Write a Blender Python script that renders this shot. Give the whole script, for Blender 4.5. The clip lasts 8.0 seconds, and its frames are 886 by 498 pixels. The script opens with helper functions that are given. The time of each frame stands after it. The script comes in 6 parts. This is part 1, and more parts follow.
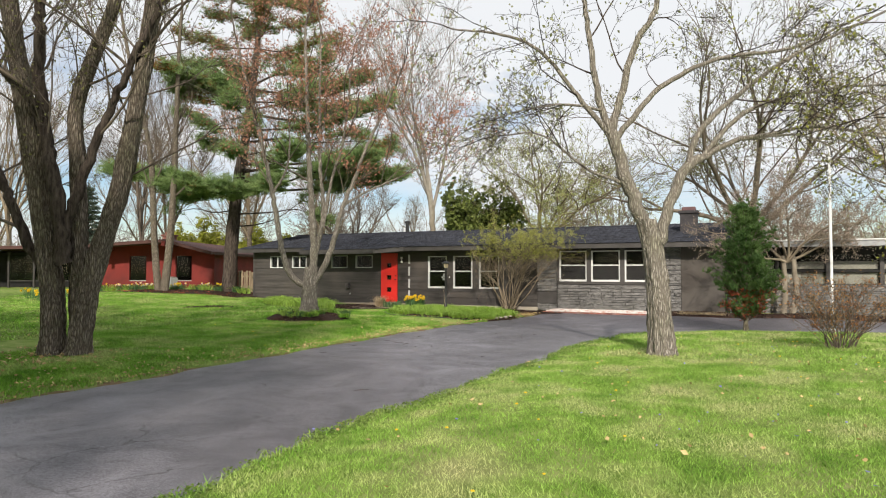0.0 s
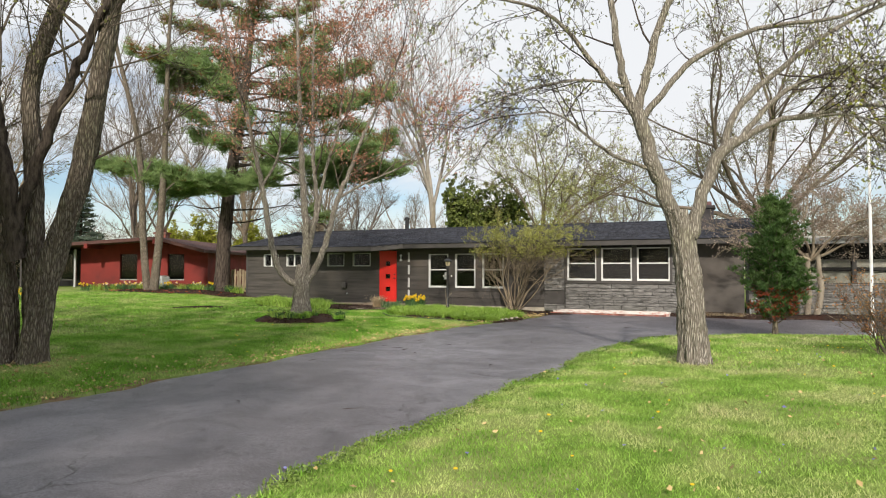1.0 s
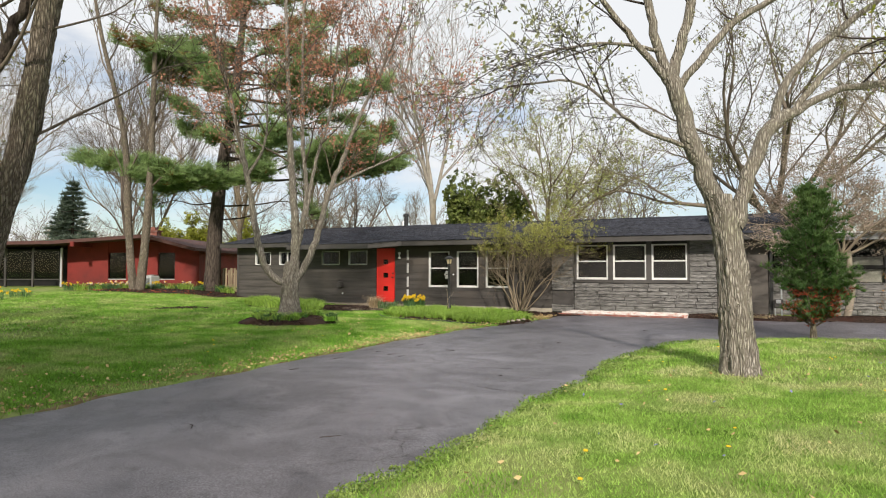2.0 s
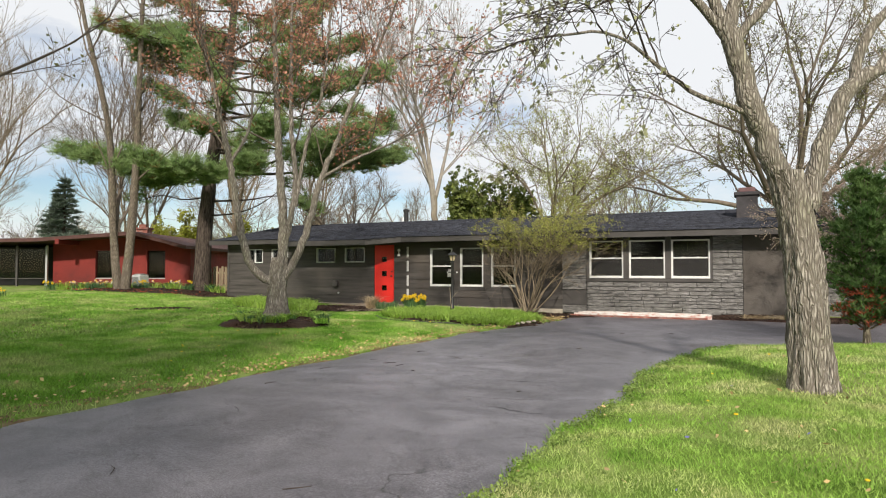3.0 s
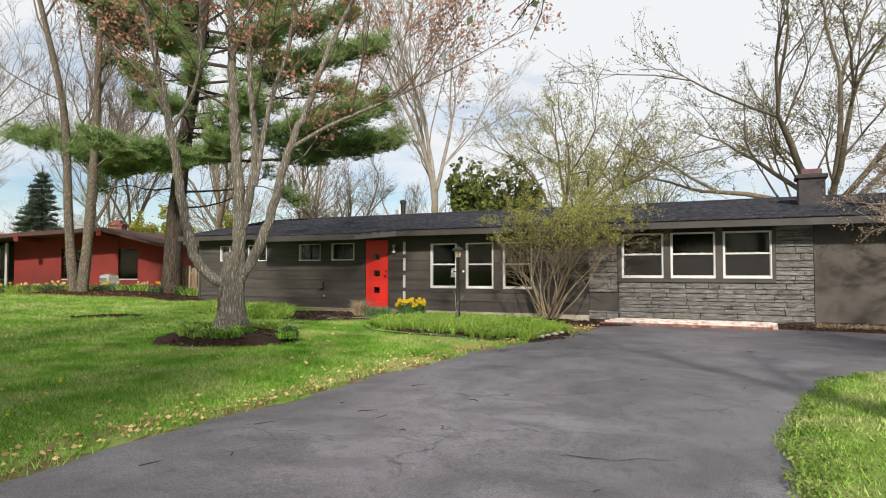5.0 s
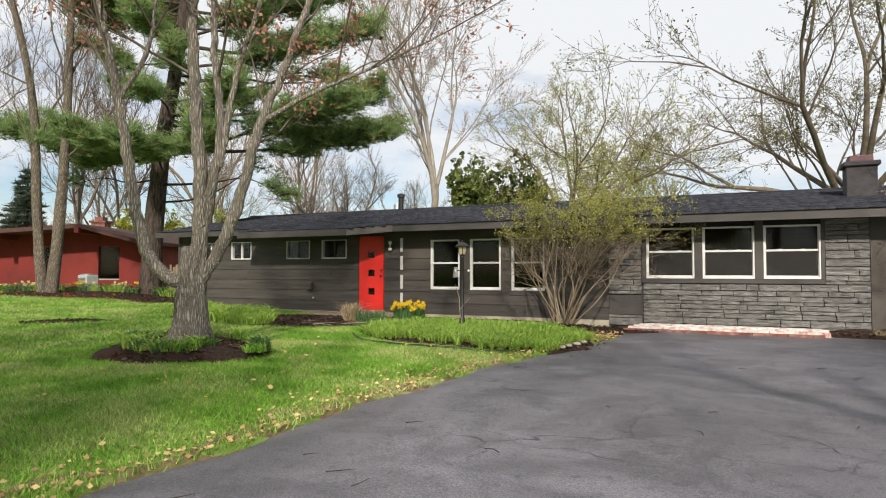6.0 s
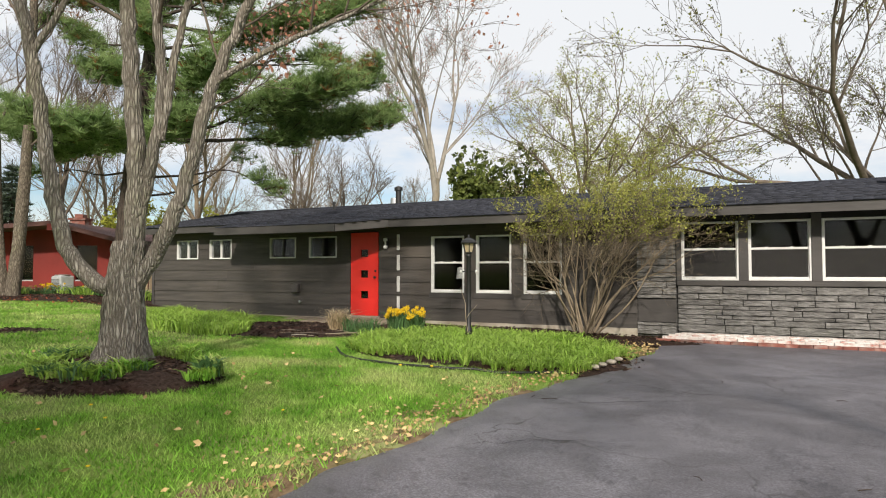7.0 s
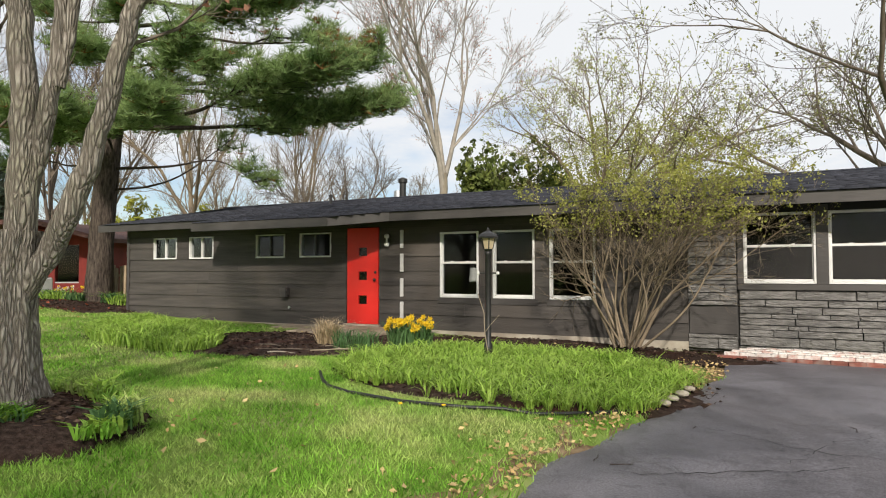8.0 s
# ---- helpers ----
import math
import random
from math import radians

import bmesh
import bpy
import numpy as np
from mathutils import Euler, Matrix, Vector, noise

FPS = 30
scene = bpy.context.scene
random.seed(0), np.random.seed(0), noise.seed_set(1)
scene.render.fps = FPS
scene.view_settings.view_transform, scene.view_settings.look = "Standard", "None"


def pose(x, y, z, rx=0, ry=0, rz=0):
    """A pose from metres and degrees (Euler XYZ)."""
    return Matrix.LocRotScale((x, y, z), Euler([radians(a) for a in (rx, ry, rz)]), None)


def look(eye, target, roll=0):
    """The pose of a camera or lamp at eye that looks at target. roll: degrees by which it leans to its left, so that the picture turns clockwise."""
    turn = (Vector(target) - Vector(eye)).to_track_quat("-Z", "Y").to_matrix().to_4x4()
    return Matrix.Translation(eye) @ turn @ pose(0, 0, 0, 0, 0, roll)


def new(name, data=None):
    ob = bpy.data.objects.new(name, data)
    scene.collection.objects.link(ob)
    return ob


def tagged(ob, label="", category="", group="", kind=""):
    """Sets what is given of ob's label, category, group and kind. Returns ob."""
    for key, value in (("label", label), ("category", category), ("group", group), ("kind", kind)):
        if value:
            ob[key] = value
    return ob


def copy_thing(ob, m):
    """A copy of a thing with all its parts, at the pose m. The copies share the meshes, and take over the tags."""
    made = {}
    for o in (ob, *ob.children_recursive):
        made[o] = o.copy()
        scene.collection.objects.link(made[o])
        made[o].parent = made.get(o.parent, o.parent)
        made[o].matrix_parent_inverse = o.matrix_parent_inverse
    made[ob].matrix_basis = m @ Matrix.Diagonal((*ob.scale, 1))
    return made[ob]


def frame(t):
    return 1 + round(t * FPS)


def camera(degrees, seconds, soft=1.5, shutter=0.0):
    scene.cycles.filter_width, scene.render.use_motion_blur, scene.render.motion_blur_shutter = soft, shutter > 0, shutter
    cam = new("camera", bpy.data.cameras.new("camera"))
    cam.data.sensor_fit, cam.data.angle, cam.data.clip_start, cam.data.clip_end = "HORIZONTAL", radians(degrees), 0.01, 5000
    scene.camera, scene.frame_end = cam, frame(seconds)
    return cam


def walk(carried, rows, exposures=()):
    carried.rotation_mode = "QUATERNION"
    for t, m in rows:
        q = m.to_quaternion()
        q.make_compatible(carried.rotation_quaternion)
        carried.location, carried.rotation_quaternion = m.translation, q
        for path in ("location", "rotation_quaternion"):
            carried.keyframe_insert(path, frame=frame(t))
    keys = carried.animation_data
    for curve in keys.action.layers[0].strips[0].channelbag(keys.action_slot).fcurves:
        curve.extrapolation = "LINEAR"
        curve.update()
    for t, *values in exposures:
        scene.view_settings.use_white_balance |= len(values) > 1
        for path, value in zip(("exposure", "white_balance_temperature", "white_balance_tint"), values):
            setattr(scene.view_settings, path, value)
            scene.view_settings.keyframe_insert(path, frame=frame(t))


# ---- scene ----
cam = camera(70.3, 8.0, soft=1.1)
METRES, EYE, TILT, LEAN, TURN = 13.0, 1.5, 1.93, 0.04, 25.39
ROWS = [
    (0.0, 0.0, 0.0, 0.0, -0.01, 0.0, -0.04),
    (0.5, -0.0022, 0.0454, -0.0027, -0.02, -0.03, -0.05),
    (1.0, -0.0038, 0.0939, -0.0054, 0.0, -0.07, -0.05),
    (1.5, -0.0042, 0.1452, -0.0094, 0.01, -0.05, -0.05),
    (3.0, -0.01, 0.3097, -0.0239, 0.09, -0.01, -0.07),
    (3.5, -0.0116, 0.3673, -0.0272, 0.1, -0.04, -0.02),
    (4.0, -0.0123, 0.4265, -0.0304, 0.11, -0.01, 0.01),
    (4.5, -0.0136, 0.4885, -0.032, 0.12, 0.0, 0.03),
    (6.0, -0.0192, 0.6911, -0.0415, 0.1, 0.04, -0.03),
    (6.5, -0.0204, 0.7647, -0.0433, 0.11, 0.02, -0.05),
    (7.0, -0.0225, 0.8398, -0.0452, 0.14, 0.03, 0.01),
    (7.5, -0.0258, 0.9181, -0.0474, 0.32, 0.08, 0.04),
    (8.0, -0.0293, 0.9982, -0.0501, 0.73, 0.12, 0.06),
]
walk(cam, [(t, pose(0, 0, EYE, TILT, LEAN, TURN) @ pose(METRES * x, METRES * y, METRES * z, 90 + pitch, roll, yaw)) for t, x, y, z, yaw, pitch, roll in ROWS])

# ---- light ----
SUN_AZ = math.atan2(0.41, -0.91)          # where the sun stands, seen from the place: behind the camera, to its right
SUN_EL = radians(31)
world = bpy.data.worlds.new("sky")
scene.world = world
world.use_nodes = True
wn, wl = world.node_tree.nodes, world.node_tree.links
wn.clear()
w_out, w_bg = wn.new("ShaderNodeOutputWorld"), wn.new("ShaderNodeBackground")
w_sky = wn.new("ShaderNodeTexSky")
w_sky.sky_type, w_sky.sun_disc = "NISHITA", False
w_sky.sun_elevation, w_sky.sun_rotation = SUN_EL, SUN_AZ
w_sky.air_density, w_sky.dust_density, w_sky.ozone_density = 1.0, 0.6, 1.0
w_co, w_map = wn.new("ShaderNodeTexCoord"), wn.new("ShaderNodeMapping")
w_map.inputs["Scale"].default_value = (1.0, 1.0, 3.2)
w_noise = wn.new("ShaderNodeTexNoise")
w_noise.inputs["Scale"].default_value, w_noise.inputs["Detail"].default_value = 2.2, 7.0
w_noise.inputs["Roughness"].default_value = 0.58
w_sep, w_up = wn.new("ShaderNodeSeparateXYZ"), wn.new("ShaderNodeMath")
w_up.operation = "MULTIPLY_ADD"
w_up.inputs[1].default_value = 0.85
w_ramp = wn.new("ShaderNodeValToRGB")
w_ramp.color_ramp.elements[0].position, w_ramp.color_ramp.elements[1].position = 0.46, 0.68
w_dim = wn.new("ShaderNodeMix")
w_dim.data_type, w_dim.blend_type = "RGBA", "MULTIPLY"
w_dim.inputs["Factor"].default_value = 1.0
w_dim.inputs["B"].default_value = (0.11, 0.115, 0.12, 1)
w_mix = wn.new("ShaderNodeMix")
w_mix.data_type = "RGBA"
w_mix.inputs["B"].default_value = (0.93, 0.95, 0.98, 1)
wl.new(w_co.outputs["Generated"], w_map.inputs["Vector"])
wl.new(w_map.outputs["Vector"], w_noise.inputs["Vector"])
wl.new(w_co.outputs["Generated"], w_sep.inputs["Vector"])
wl.new(w_sep.outputs["Z"], w_up.inputs[0])
wl.new(w_noise.outputs["Fac"], w_up.inputs[2])
wl.new(w_up.outputs["Value"], w_ramp.inputs["Fac"])
wl.new(w_sky.outputs["Color"], w_dim.inputs["A"])
wl.new(w_dim.outputs["Result"], w_mix.inputs["A"])
wl.new(w_ramp.outputs["Color"], w_mix.inputs["Factor"])
wl.new(w_mix.outputs["Result"], w_bg.inputs["Color"])
wl.new(w_bg.outputs["Background"], w_out.inputs["Surface"])
w_bg.inputs["Strength"].default_value = 0.95
sun_data = bpy.data.lights.new("sun", "SUN")
sun_data.energy, sun_data.angle, sun_data.color = 5.0, radians(2.5), (1.0, 0.91, 0.79)
sun = new("sun", sun_data)
SUN_TO = Vector((math.sin(SUN_AZ) * math.cos(SUN_EL), math.cos(SUN_AZ) * math.cos(SUN_EL), math.sin(SUN_EL)))
sun.matrix_world = look(SUN_TO * 100, (0, 0, 0))


# ---- materials ----
def material(name, stops, scale=3.0, rough=0.7, bump=0.0, bump_scale=30.0, metal=0.0, stretch=(1, 1, 1), detail=5.0,
             second=None, second_scale=0.4, island=0.0, piece=0.0, spec=0.5, bump_stretch=None, translucent=0.0, bump_distance=0.02, placed=False):
    """A surface: two or three colours over a noise, a second tint at a larger scale, relief, and a chance shift per island or object."""
    m = bpy.data.materials.new(name)
    m.use_nodes = True
    n, k = m.node_tree.nodes, m.node_tree.links
    b = n["Principled BSDF"]
    b.inputs["Roughness"].default_value, b.inputs["Metallic"].default_value = rough, metal
    b.inputs["Specular IOR Level"].default_value = spec
    co, mp, no, ra = n.new("ShaderNodeTexCoord"), n.new("ShaderNodeMapping"), n.new("ShaderNodeTexNoise"), n.new("ShaderNodeValToRGB")
    mp.inputs["Scale"].default_value = stretch
    no.inputs["Scale"].default_value, no.inputs["Detail"].default_value, no.inputs["Roughness"].default_value = scale, detail, 0.62
    ra.color_ramp.elements[0].position, ra.color_ramp.elements[1].position = 0.32, 0.7
    ra.color_ramp.elements[0].color, ra.color_ramp.elements[1].color = (*stops[0], 1), (*stops[-1], 1)
    if len(stops) > 2:
        e = ra.color_ramp.elements.new(0.5)
        e.color = (*stops[1], 1)
    at = n.new("ShaderNodeNewGeometry").outputs["Position"] if placed else co.outputs["Object"]
    k.new(at, mp.inputs["Vector"])
    k.new(mp.outputs["Vector"], no.inputs["Vector"])
    k.new(no.outputs["Fac"], ra.inputs["Fac"])
    colour = ra.outputs["Color"]
    if second:
        n2, r2, mx = n.new("ShaderNodeTexNoise"), n.new("ShaderNodeValToRGB"), n.new("ShaderNodeMix")
        n2.inputs["Scale"].default_value, n2.inputs["Detail"].default_value = second_scale, 3.0
        r2.color_ramp.elements[0].position, r2.color_ramp.elements[1].position = 0.48, 0.7
        mx.data_type = "RGBA"
        mx.inputs["B"].default_value = (*second, 1)
        k.new(at, n2.inputs["Vector"])
        k.new(n2.outputs["Fac"], r2.inputs["Fac"])
        k.new(r2.outputs["Color"], mx.inputs["Factor"])
        k.new(colour, mx.inputs["A"])
        colour = mx.outputs["Result"]
    if island or piece:
        src = n.new("ShaderNodeNewGeometry").outputs["Random Per Island"] if island else n.new("ShaderNodeObjectInfo").outputs["Random"]
        mr, hs = n.new("ShaderNodeMapRange"), n.new("ShaderNodeHueSaturation")
        s = island or piece
        mr.inputs["To Min"].default_value, mr.inputs["To Max"].default_value = 1 - s, 1 + s
        k.new(src, mr.inputs["Value"])
        k.new(mr.outputs["Result"], hs.inputs["Value"])
        k.new(colour, hs.inputs["Color"])
        colour = hs.outputs["Color"]
    k.new(colour, b.inputs["Base Color"])
    if bump:
        bn, bp = n.new("ShaderNodeTexNoise"), n.new("ShaderNodeBump")
        bn.inputs["Scale"].default_value, bn.inputs["Detail"].default_value = bump_scale, 6.0
        bp.inputs["Strength"].default_value, bp.inputs["Distance"].default_value = bump, bump_distance
        bm_map = n.new("ShaderNodeMapping")
        bm_map.inputs["Scale"].default_value = bump_stretch or stretch
        k.new(at, bm_map.inputs["Vector"])
        k.new(bm_map.outputs["Vector"], bn.inputs["Vector"])
        k.new(bn.outputs["Fac"], bp.inputs["Height"])
        k.new(bp.outputs["Normal"], b.inputs["Normal"])
    if translucent:
        tr, ms = n.new("ShaderNodeBsdfTranslucent"), n.new("ShaderNodeMixShader")
        ms.inputs["Fac"].default_value = translucent
        k.new(colour, tr.inputs["Color"])
        k.new(b.outputs["BSDF"], ms.inputs[1])
        k.new(tr.outputs["BSDF"], ms.inputs[2])
        k.new(ms.outputs["Shader"], n["Material Output"].inputs["Surface"])
    return m


def bark_material(name, deep, mid, pale, moss, scale=34.0, long=0.17):
    """Furrowed bark: long plates parted by dark cracks, with lichen at a larger scale."""
    m = material(name, [mid, pale], 26, 0.92, 0.0, stretch=(1, 1, 0.4), second=moss, second_scale=2.4, spec=0.1)
    n, k = m.node_tree.nodes, m.node_tree.links
    b = n["Principled BSDF"]
    colour = b.inputs["Base Color"].links[0].from_socket
    co, mp, wa, add, vo, gap, mx, rough, both, bp = (n.new("ShaderNode" + q) for q in ("TexCoord", "Mapping", "TexNoise", "VectorMath", "TexVoronoi", "MapRange", "Mix", "TexNoise", "Math", "Bump"))
    mp.inputs["Scale"].default_value = (1, 1, long)
    wa.inputs["Scale"].default_value, wa.inputs["Detail"].default_value = 7.0, 5.0
    add.operation = "MULTIPLY_ADD"
    add.inputs[1].default_value = (0.09, 0.09, 0.09)
    vo.feature = "DISTANCE_TO_EDGE"
    vo.inputs["Scale"].default_value = scale
    gap.inputs["From Min"].default_value, gap.inputs["From Max"].default_value = 0.0, 0.3
    rough.inputs["Scale"].default_value, rough.inputs["Detail"].default_value = 60.0, 5.0
    both.operation = "MULTIPLY_ADD"
    both.inputs[1].default_value = 0.35
    bp.inputs["Strength"].default_value, bp.inputs["Distance"].default_value = 1.0, 0.016
    mx.data_type = "RGBA"
    mx.inputs["A"].default_value = (*deep, 1)
    k.new(co.outputs["Object"], mp.inputs["Vector"])
    k.new(mp.outputs["Vector"], wa.inputs["Vector"])
    k.new(wa.outputs["Color"], add.inputs[0])
    k.new(mp.outputs["Vector"], add.inputs[2])
    k.new(add.outputs["Vector"], vo.inputs["Vector"])
    k.new(vo.outputs["Distance"], gap.inputs["Value"])
    k.new(gap.outputs["Result"], mx.inputs["Factor"])
    k.new(colour, mx.inputs["B"])
    k.new(mx.outputs["Result"], b.inputs["Base Color"])
    k.new(mp.outputs["Vector"], rough.inputs["Vector"])
    k.new(rough.outputs["Fac"], both.inputs[0])
    k.new(gap.outputs["Result"], both.inputs[2])
    k.new(both.outputs["Value"], bp.inputs["Height"])
    k.new(bp.outputs["Normal"], b.inputs["Normal"])
    return m


def glass_material(name, tint=(1, 1, 1)):
    m = bpy.data.materials.new(name)
    m.use_nodes = True
    n, k = m.node_tree.nodes, m.node_tree.links
    gl, tr, fr, mx = n.new("ShaderNodeBsdfGlossy"), n.new("ShaderNodeBsdfTransparent"), n.new("ShaderNodeFresnel"), n.new("ShaderNodeMixShader")
    gl.inputs["Roughness"].default_value = 0.03
    tr.inputs["Color"].default_value = (*tint, 1)
    fr.inputs["IOR"].default_value = 1.3
    k.new(fr.outputs["Fac"], mx.inputs["Fac"])
    k.new(tr.outputs["BSDF"], mx.inputs[1])
    k.new(gl.outputs["BSDF"], mx.inputs[2])
    k.new(mx.outputs["Shader"], n["Material Output"].inputs["Surface"])
    return m


def asphalt_material(name):
    """Old asphalt: stone speckle, worn and sealed patches, hairline cracks in a loose net."""
    m = material(name, [(0.078, 0.075, 0.083), (0.143, 0.138, 0.151), (0.265, 0.257, 0.277)], 75.0, 0.46, 0.8, 170, detail=4, spec=0.5, bump_distance=0.008)
    n, k = m.node_tree.nodes, m.node_tree.links
    b = n["Principled BSDF"]
    colour = b.inputs["Base Color"].links[0].from_socket
    at = n.new("ShaderNodeNewGeometry").outputs["Position"]
    for scale, detail, lo, hi, dark, light, warp in ((1.5, 8, 0.36, 0.66, (0.68, 0.67, 0.69), (1.12, 1.11, 1.13), 1.1), (0.3, 5, 0.38, 0.62, (0.8, 0.79, 0.8), (1.16, 1.17, 1.19), 0.5), (9.0, 6, 0.56, 0.72, (1.0, 1.0, 1.0), (0.62, 0.61, 0.62), 0.4)):
        no, ra, mx = n.new("ShaderNodeTexNoise"), n.new("ShaderNodeValToRGB"), n.new("ShaderNodeMix")
        no.inputs["Scale"].default_value, no.inputs["Detail"].default_value, no.inputs["Distortion"].default_value = scale, detail, warp
        ra.color_ramp.elements[0].position, ra.color_ramp.elements[1].position = lo, hi
        ra.color_ramp.elements[0].color, ra.color_ramp.elements[1].color = (*dark, 1), (*light, 1)
        mx.data_type, mx.blend_type = "RGBA", "MULTIPLY"
        mx.clamp_result = False
        mx.inputs["Factor"].default_value = 1.0
        k.new(at, no.inputs["Vector"])
        k.new(no.outputs["Fac"], ra.inputs["Fac"])
        k.new(colour, mx.inputs["A"])
        k.new(ra.outputs["Color"], mx.inputs["B"])
        colour = mx.outputs["Result"]
    wn_, add, vo, gap, mask, both, mx = (n.new("ShaderNode" + q) for q in ("TexNoise", "VectorMath", "TexVoronoi", "MapRange", "TexNoise", "Math", "Mix"))
    wn_.inputs["Scale"].default_value, wn_.inputs["Detail"].default_value = 2.5, 6.0
    add.operation = "MULTIPLY_ADD"
    add.inputs[1].default_value = (0.7, 0.7, 0.0)
    vo.feature, vo.voronoi_dimensions = "DISTANCE_TO_EDGE", "2D"
    vo.inputs["Scale"].default_value = 0.62
    gap.inputs["From Min"].default_value, gap.inputs["From Max"].default_value = 0.003, 0.010
    gap.inputs["To Min"].default_value, gap.inputs["To Max"].default_value = 1.0, 0.0
    mask.inputs["Scale"].default_value = 0.5
    both.operation = "MULTIPLY"
    cut = n.new("ShaderNodeMapRange")
    cut.inputs["From Min"].default_value, cut.inputs["From Max"].default_value, cut.inputs["To Max"].default_value = 0.46, 0.6, 0.8
    mx.data_type = "RGBA"
    mx.inputs["B"].default_value = (0.022, 0.02, 0.019, 1)
    k.new(at, wn_.inputs["Vector"])
    k.new(wn_.outputs["Color"], add.inputs[0])
    k.new(at, add.inputs[2])
    k.new(add.outputs["Vector"], vo.inputs["Vector"])
    k.new(vo.outputs["Distance"], gap.inputs["Value"])
    k.new(at, mask.inputs["Vector"])
    k.new(mask.outputs["Fac"], cut.inputs["Value"])
    k.new(gap.outputs["Result"], both.inputs[0])
    k.new(cut.outputs["Result"], both.inputs[1])
    k.new(both.outputs["Value"], mx.inputs["Factor"])
    k.new(colour, mx.inputs["A"])
    k.new(mx.outputs["Result"], b.inputs["Base Color"])
    return m


LAWN = material("lawn_soil", [(0.085, 0.145, 0.024), (0.155, 0.235, 0.048), (0.26, 0.31, 0.1)], 3.0, 0.9, 0.5, 60, second=(0.26, 0.255, 0.12), second_scale=0.6, spec=0.05)
GRASS = material("grass_blade", [(0.105, 0.25, 0.024), (0.205, 0.39, 0.052), (0.39, 0.5, 0.14)], 1.8, 0.6, second=(0.4, 0.45, 0.17), second_scale=0.9, island=0.5, spec=0.2, translucent=0.35)
# paler, yellower blades for the lawn right of the drive
GRASS_PALE = material("pale_grass_blade", [(0.15, 0.29, 0.04), (0.28, 0.44, 0.085), (0.48, 0.55, 0.2)], 1.8, 0.6, second=(0.5, 0.5, 0.25), second_scale=0.9, island=0.45, spec=0.2, translucent=0.35)
LUSH = material("lily_blade", [(0.24, 0.4, 0.05), (0.4, 0.55, 0.12)], 3, 0.5, island=0.35, spec=0.3, translucent=0.4)
ASPHALT = asphalt_material("asphalt")
VERGE = material("bare_verge_soil", [(0.10, 0.065, 0.04), (0.2, 0.14, 0.085), (0.3, 0.23, 0.14)], 9, 0.95, 0.8, 60, second=(0.12, 0.14, 0.04), second_scale=1.3, spec=0.05)
CRACK = material("crack_filler", [(0.012, 0.012, 0.013), (0.03, 0.028, 0.027)], 8, 0.9)
MULCH = material("mulch", [(0.014, 0.009, 0.007), (0.038, 0.025, 0.02), (0.07, 0.05, 0.04)], 22, 0.95, 1.0, 50, second=(0.045, 0.02, 0.015), second_scale=1.5, spec=0.1)
SIDING = material("charcoal_siding", [(0.036, 0.032, 0.029), (0.056, 0.050, 0.046), (0.078, 0.069, 0.062)], 3.0, 0.62, 0.35, 40, stretch=(0.25, 1, 3), second=(0.07, 0.06, 0.052), second_scale=0.9, piece=0.16, spec=0.35)
STONE = material("painted_ledgestone", [(0.08, 0.077, 0.074), (0.15, 0.144, 0.138), (0.26, 0.252, 0.244)], 11, 0.4, 1.0, 26, stretch=(0.45, 1, 1.7), piece=0.2, spec=0.5, bump_distance=0.04, placed=True)
MORTAR = material("dark_mortar", [(0.05, 0.048, 0.046), (0.08, 0.077, 0.074)], 12, 0.9, 0.6, 40)
PANEL = material("painted_panel", [(0.078, 0.069, 0.062), (0.108, 0.096, 0.086)], 1.5, 0.7, 0.3, 30, second=(0.068, 0.058, 0.051), second_scale=1.2, spec=0.3)
TRIM = material("charcoal_trim", [(0.05, 0.046, 0.044), (0.075, 0.069, 0.066)], 4, 0.55, 0.2, 30, stretch=(0.2, 1, 1), second=(0.04, 0.036, 0.035), second_scale=1.4, spec=0.4)
# near-black: the deep shade under the eaves is put into this colour
EAVE_SHADE = material("soffit", [(0.012, 0.0115, 0.011), (0.02, 0.019, 0.018)], 3, 0.85, 0.2, 20)
WHITE = material("white_vinyl", [(0.62, 0.62, 0.615), (0.72, 0.72, 0.71)], 5, 0.45)
SHINGLE = material("charcoal_shingle", [(0.016, 0.018, 0.026), (0.036, 0.039, 0.052)], 14, 0.8, 0.7, 200, island=0.4, spec=0.35, bump_distance=0.006)
RED_DOOR = material("red_door_paint", [(0.62, 0.018, 0.014), (0.7, 0.03, 0.022)], 2, 0.38, 0.08, 30)
RED_WALL = material("red_block_paint", [(0.135, 0.012, 0.009), (0.215, 0.02, 0.015)], 1.6, 0.8, 0.5, 25, second=(0.1, 0.011, 0.009), second_scale=0.8)
RED_ROOF = material("brown_red_roof", [(0.052, 0.022, 0.02), (0.098, 0.043, 0.037)], 5, 0.85, 0.5, 60)
# interiors coloured near-black, so that rooms look unlit behind the glass
UNLIT = material("unlit_interior", [(0.012, 0.012, 0.012), (0.022, 0.02, 0.02)], 1.5, 0.9)
UNLIT_ROOM = material("room_wall", [(0.022, 0.021, 0.02), (0.035, 0.033, 0.031)], 1.0, 0.9, 0.1, 10)
BLACK = material("black_iron", [(0.008, 0.008, 0.009), (0.018, 0.018, 0.018)], 10, 0.45, 0.1, 60)
CONCRETE = material("concrete", [(0.30, 0.26, 0.21), (0.42, 0.38, 0.32)], 6, 0.9, 0.5, 60, second=(0.22, 0.18, 0.14), second_scale=1.2)
STEP = material("mud_stained_stone", [(0.19, 0.14, 0.095), (0.3, 0.24, 0.17), (0.4, 0.34, 0.27)], 7, 0.9, 0.7, 40, second=(0.17, 0.13, 0.085), second_scale=1.6)
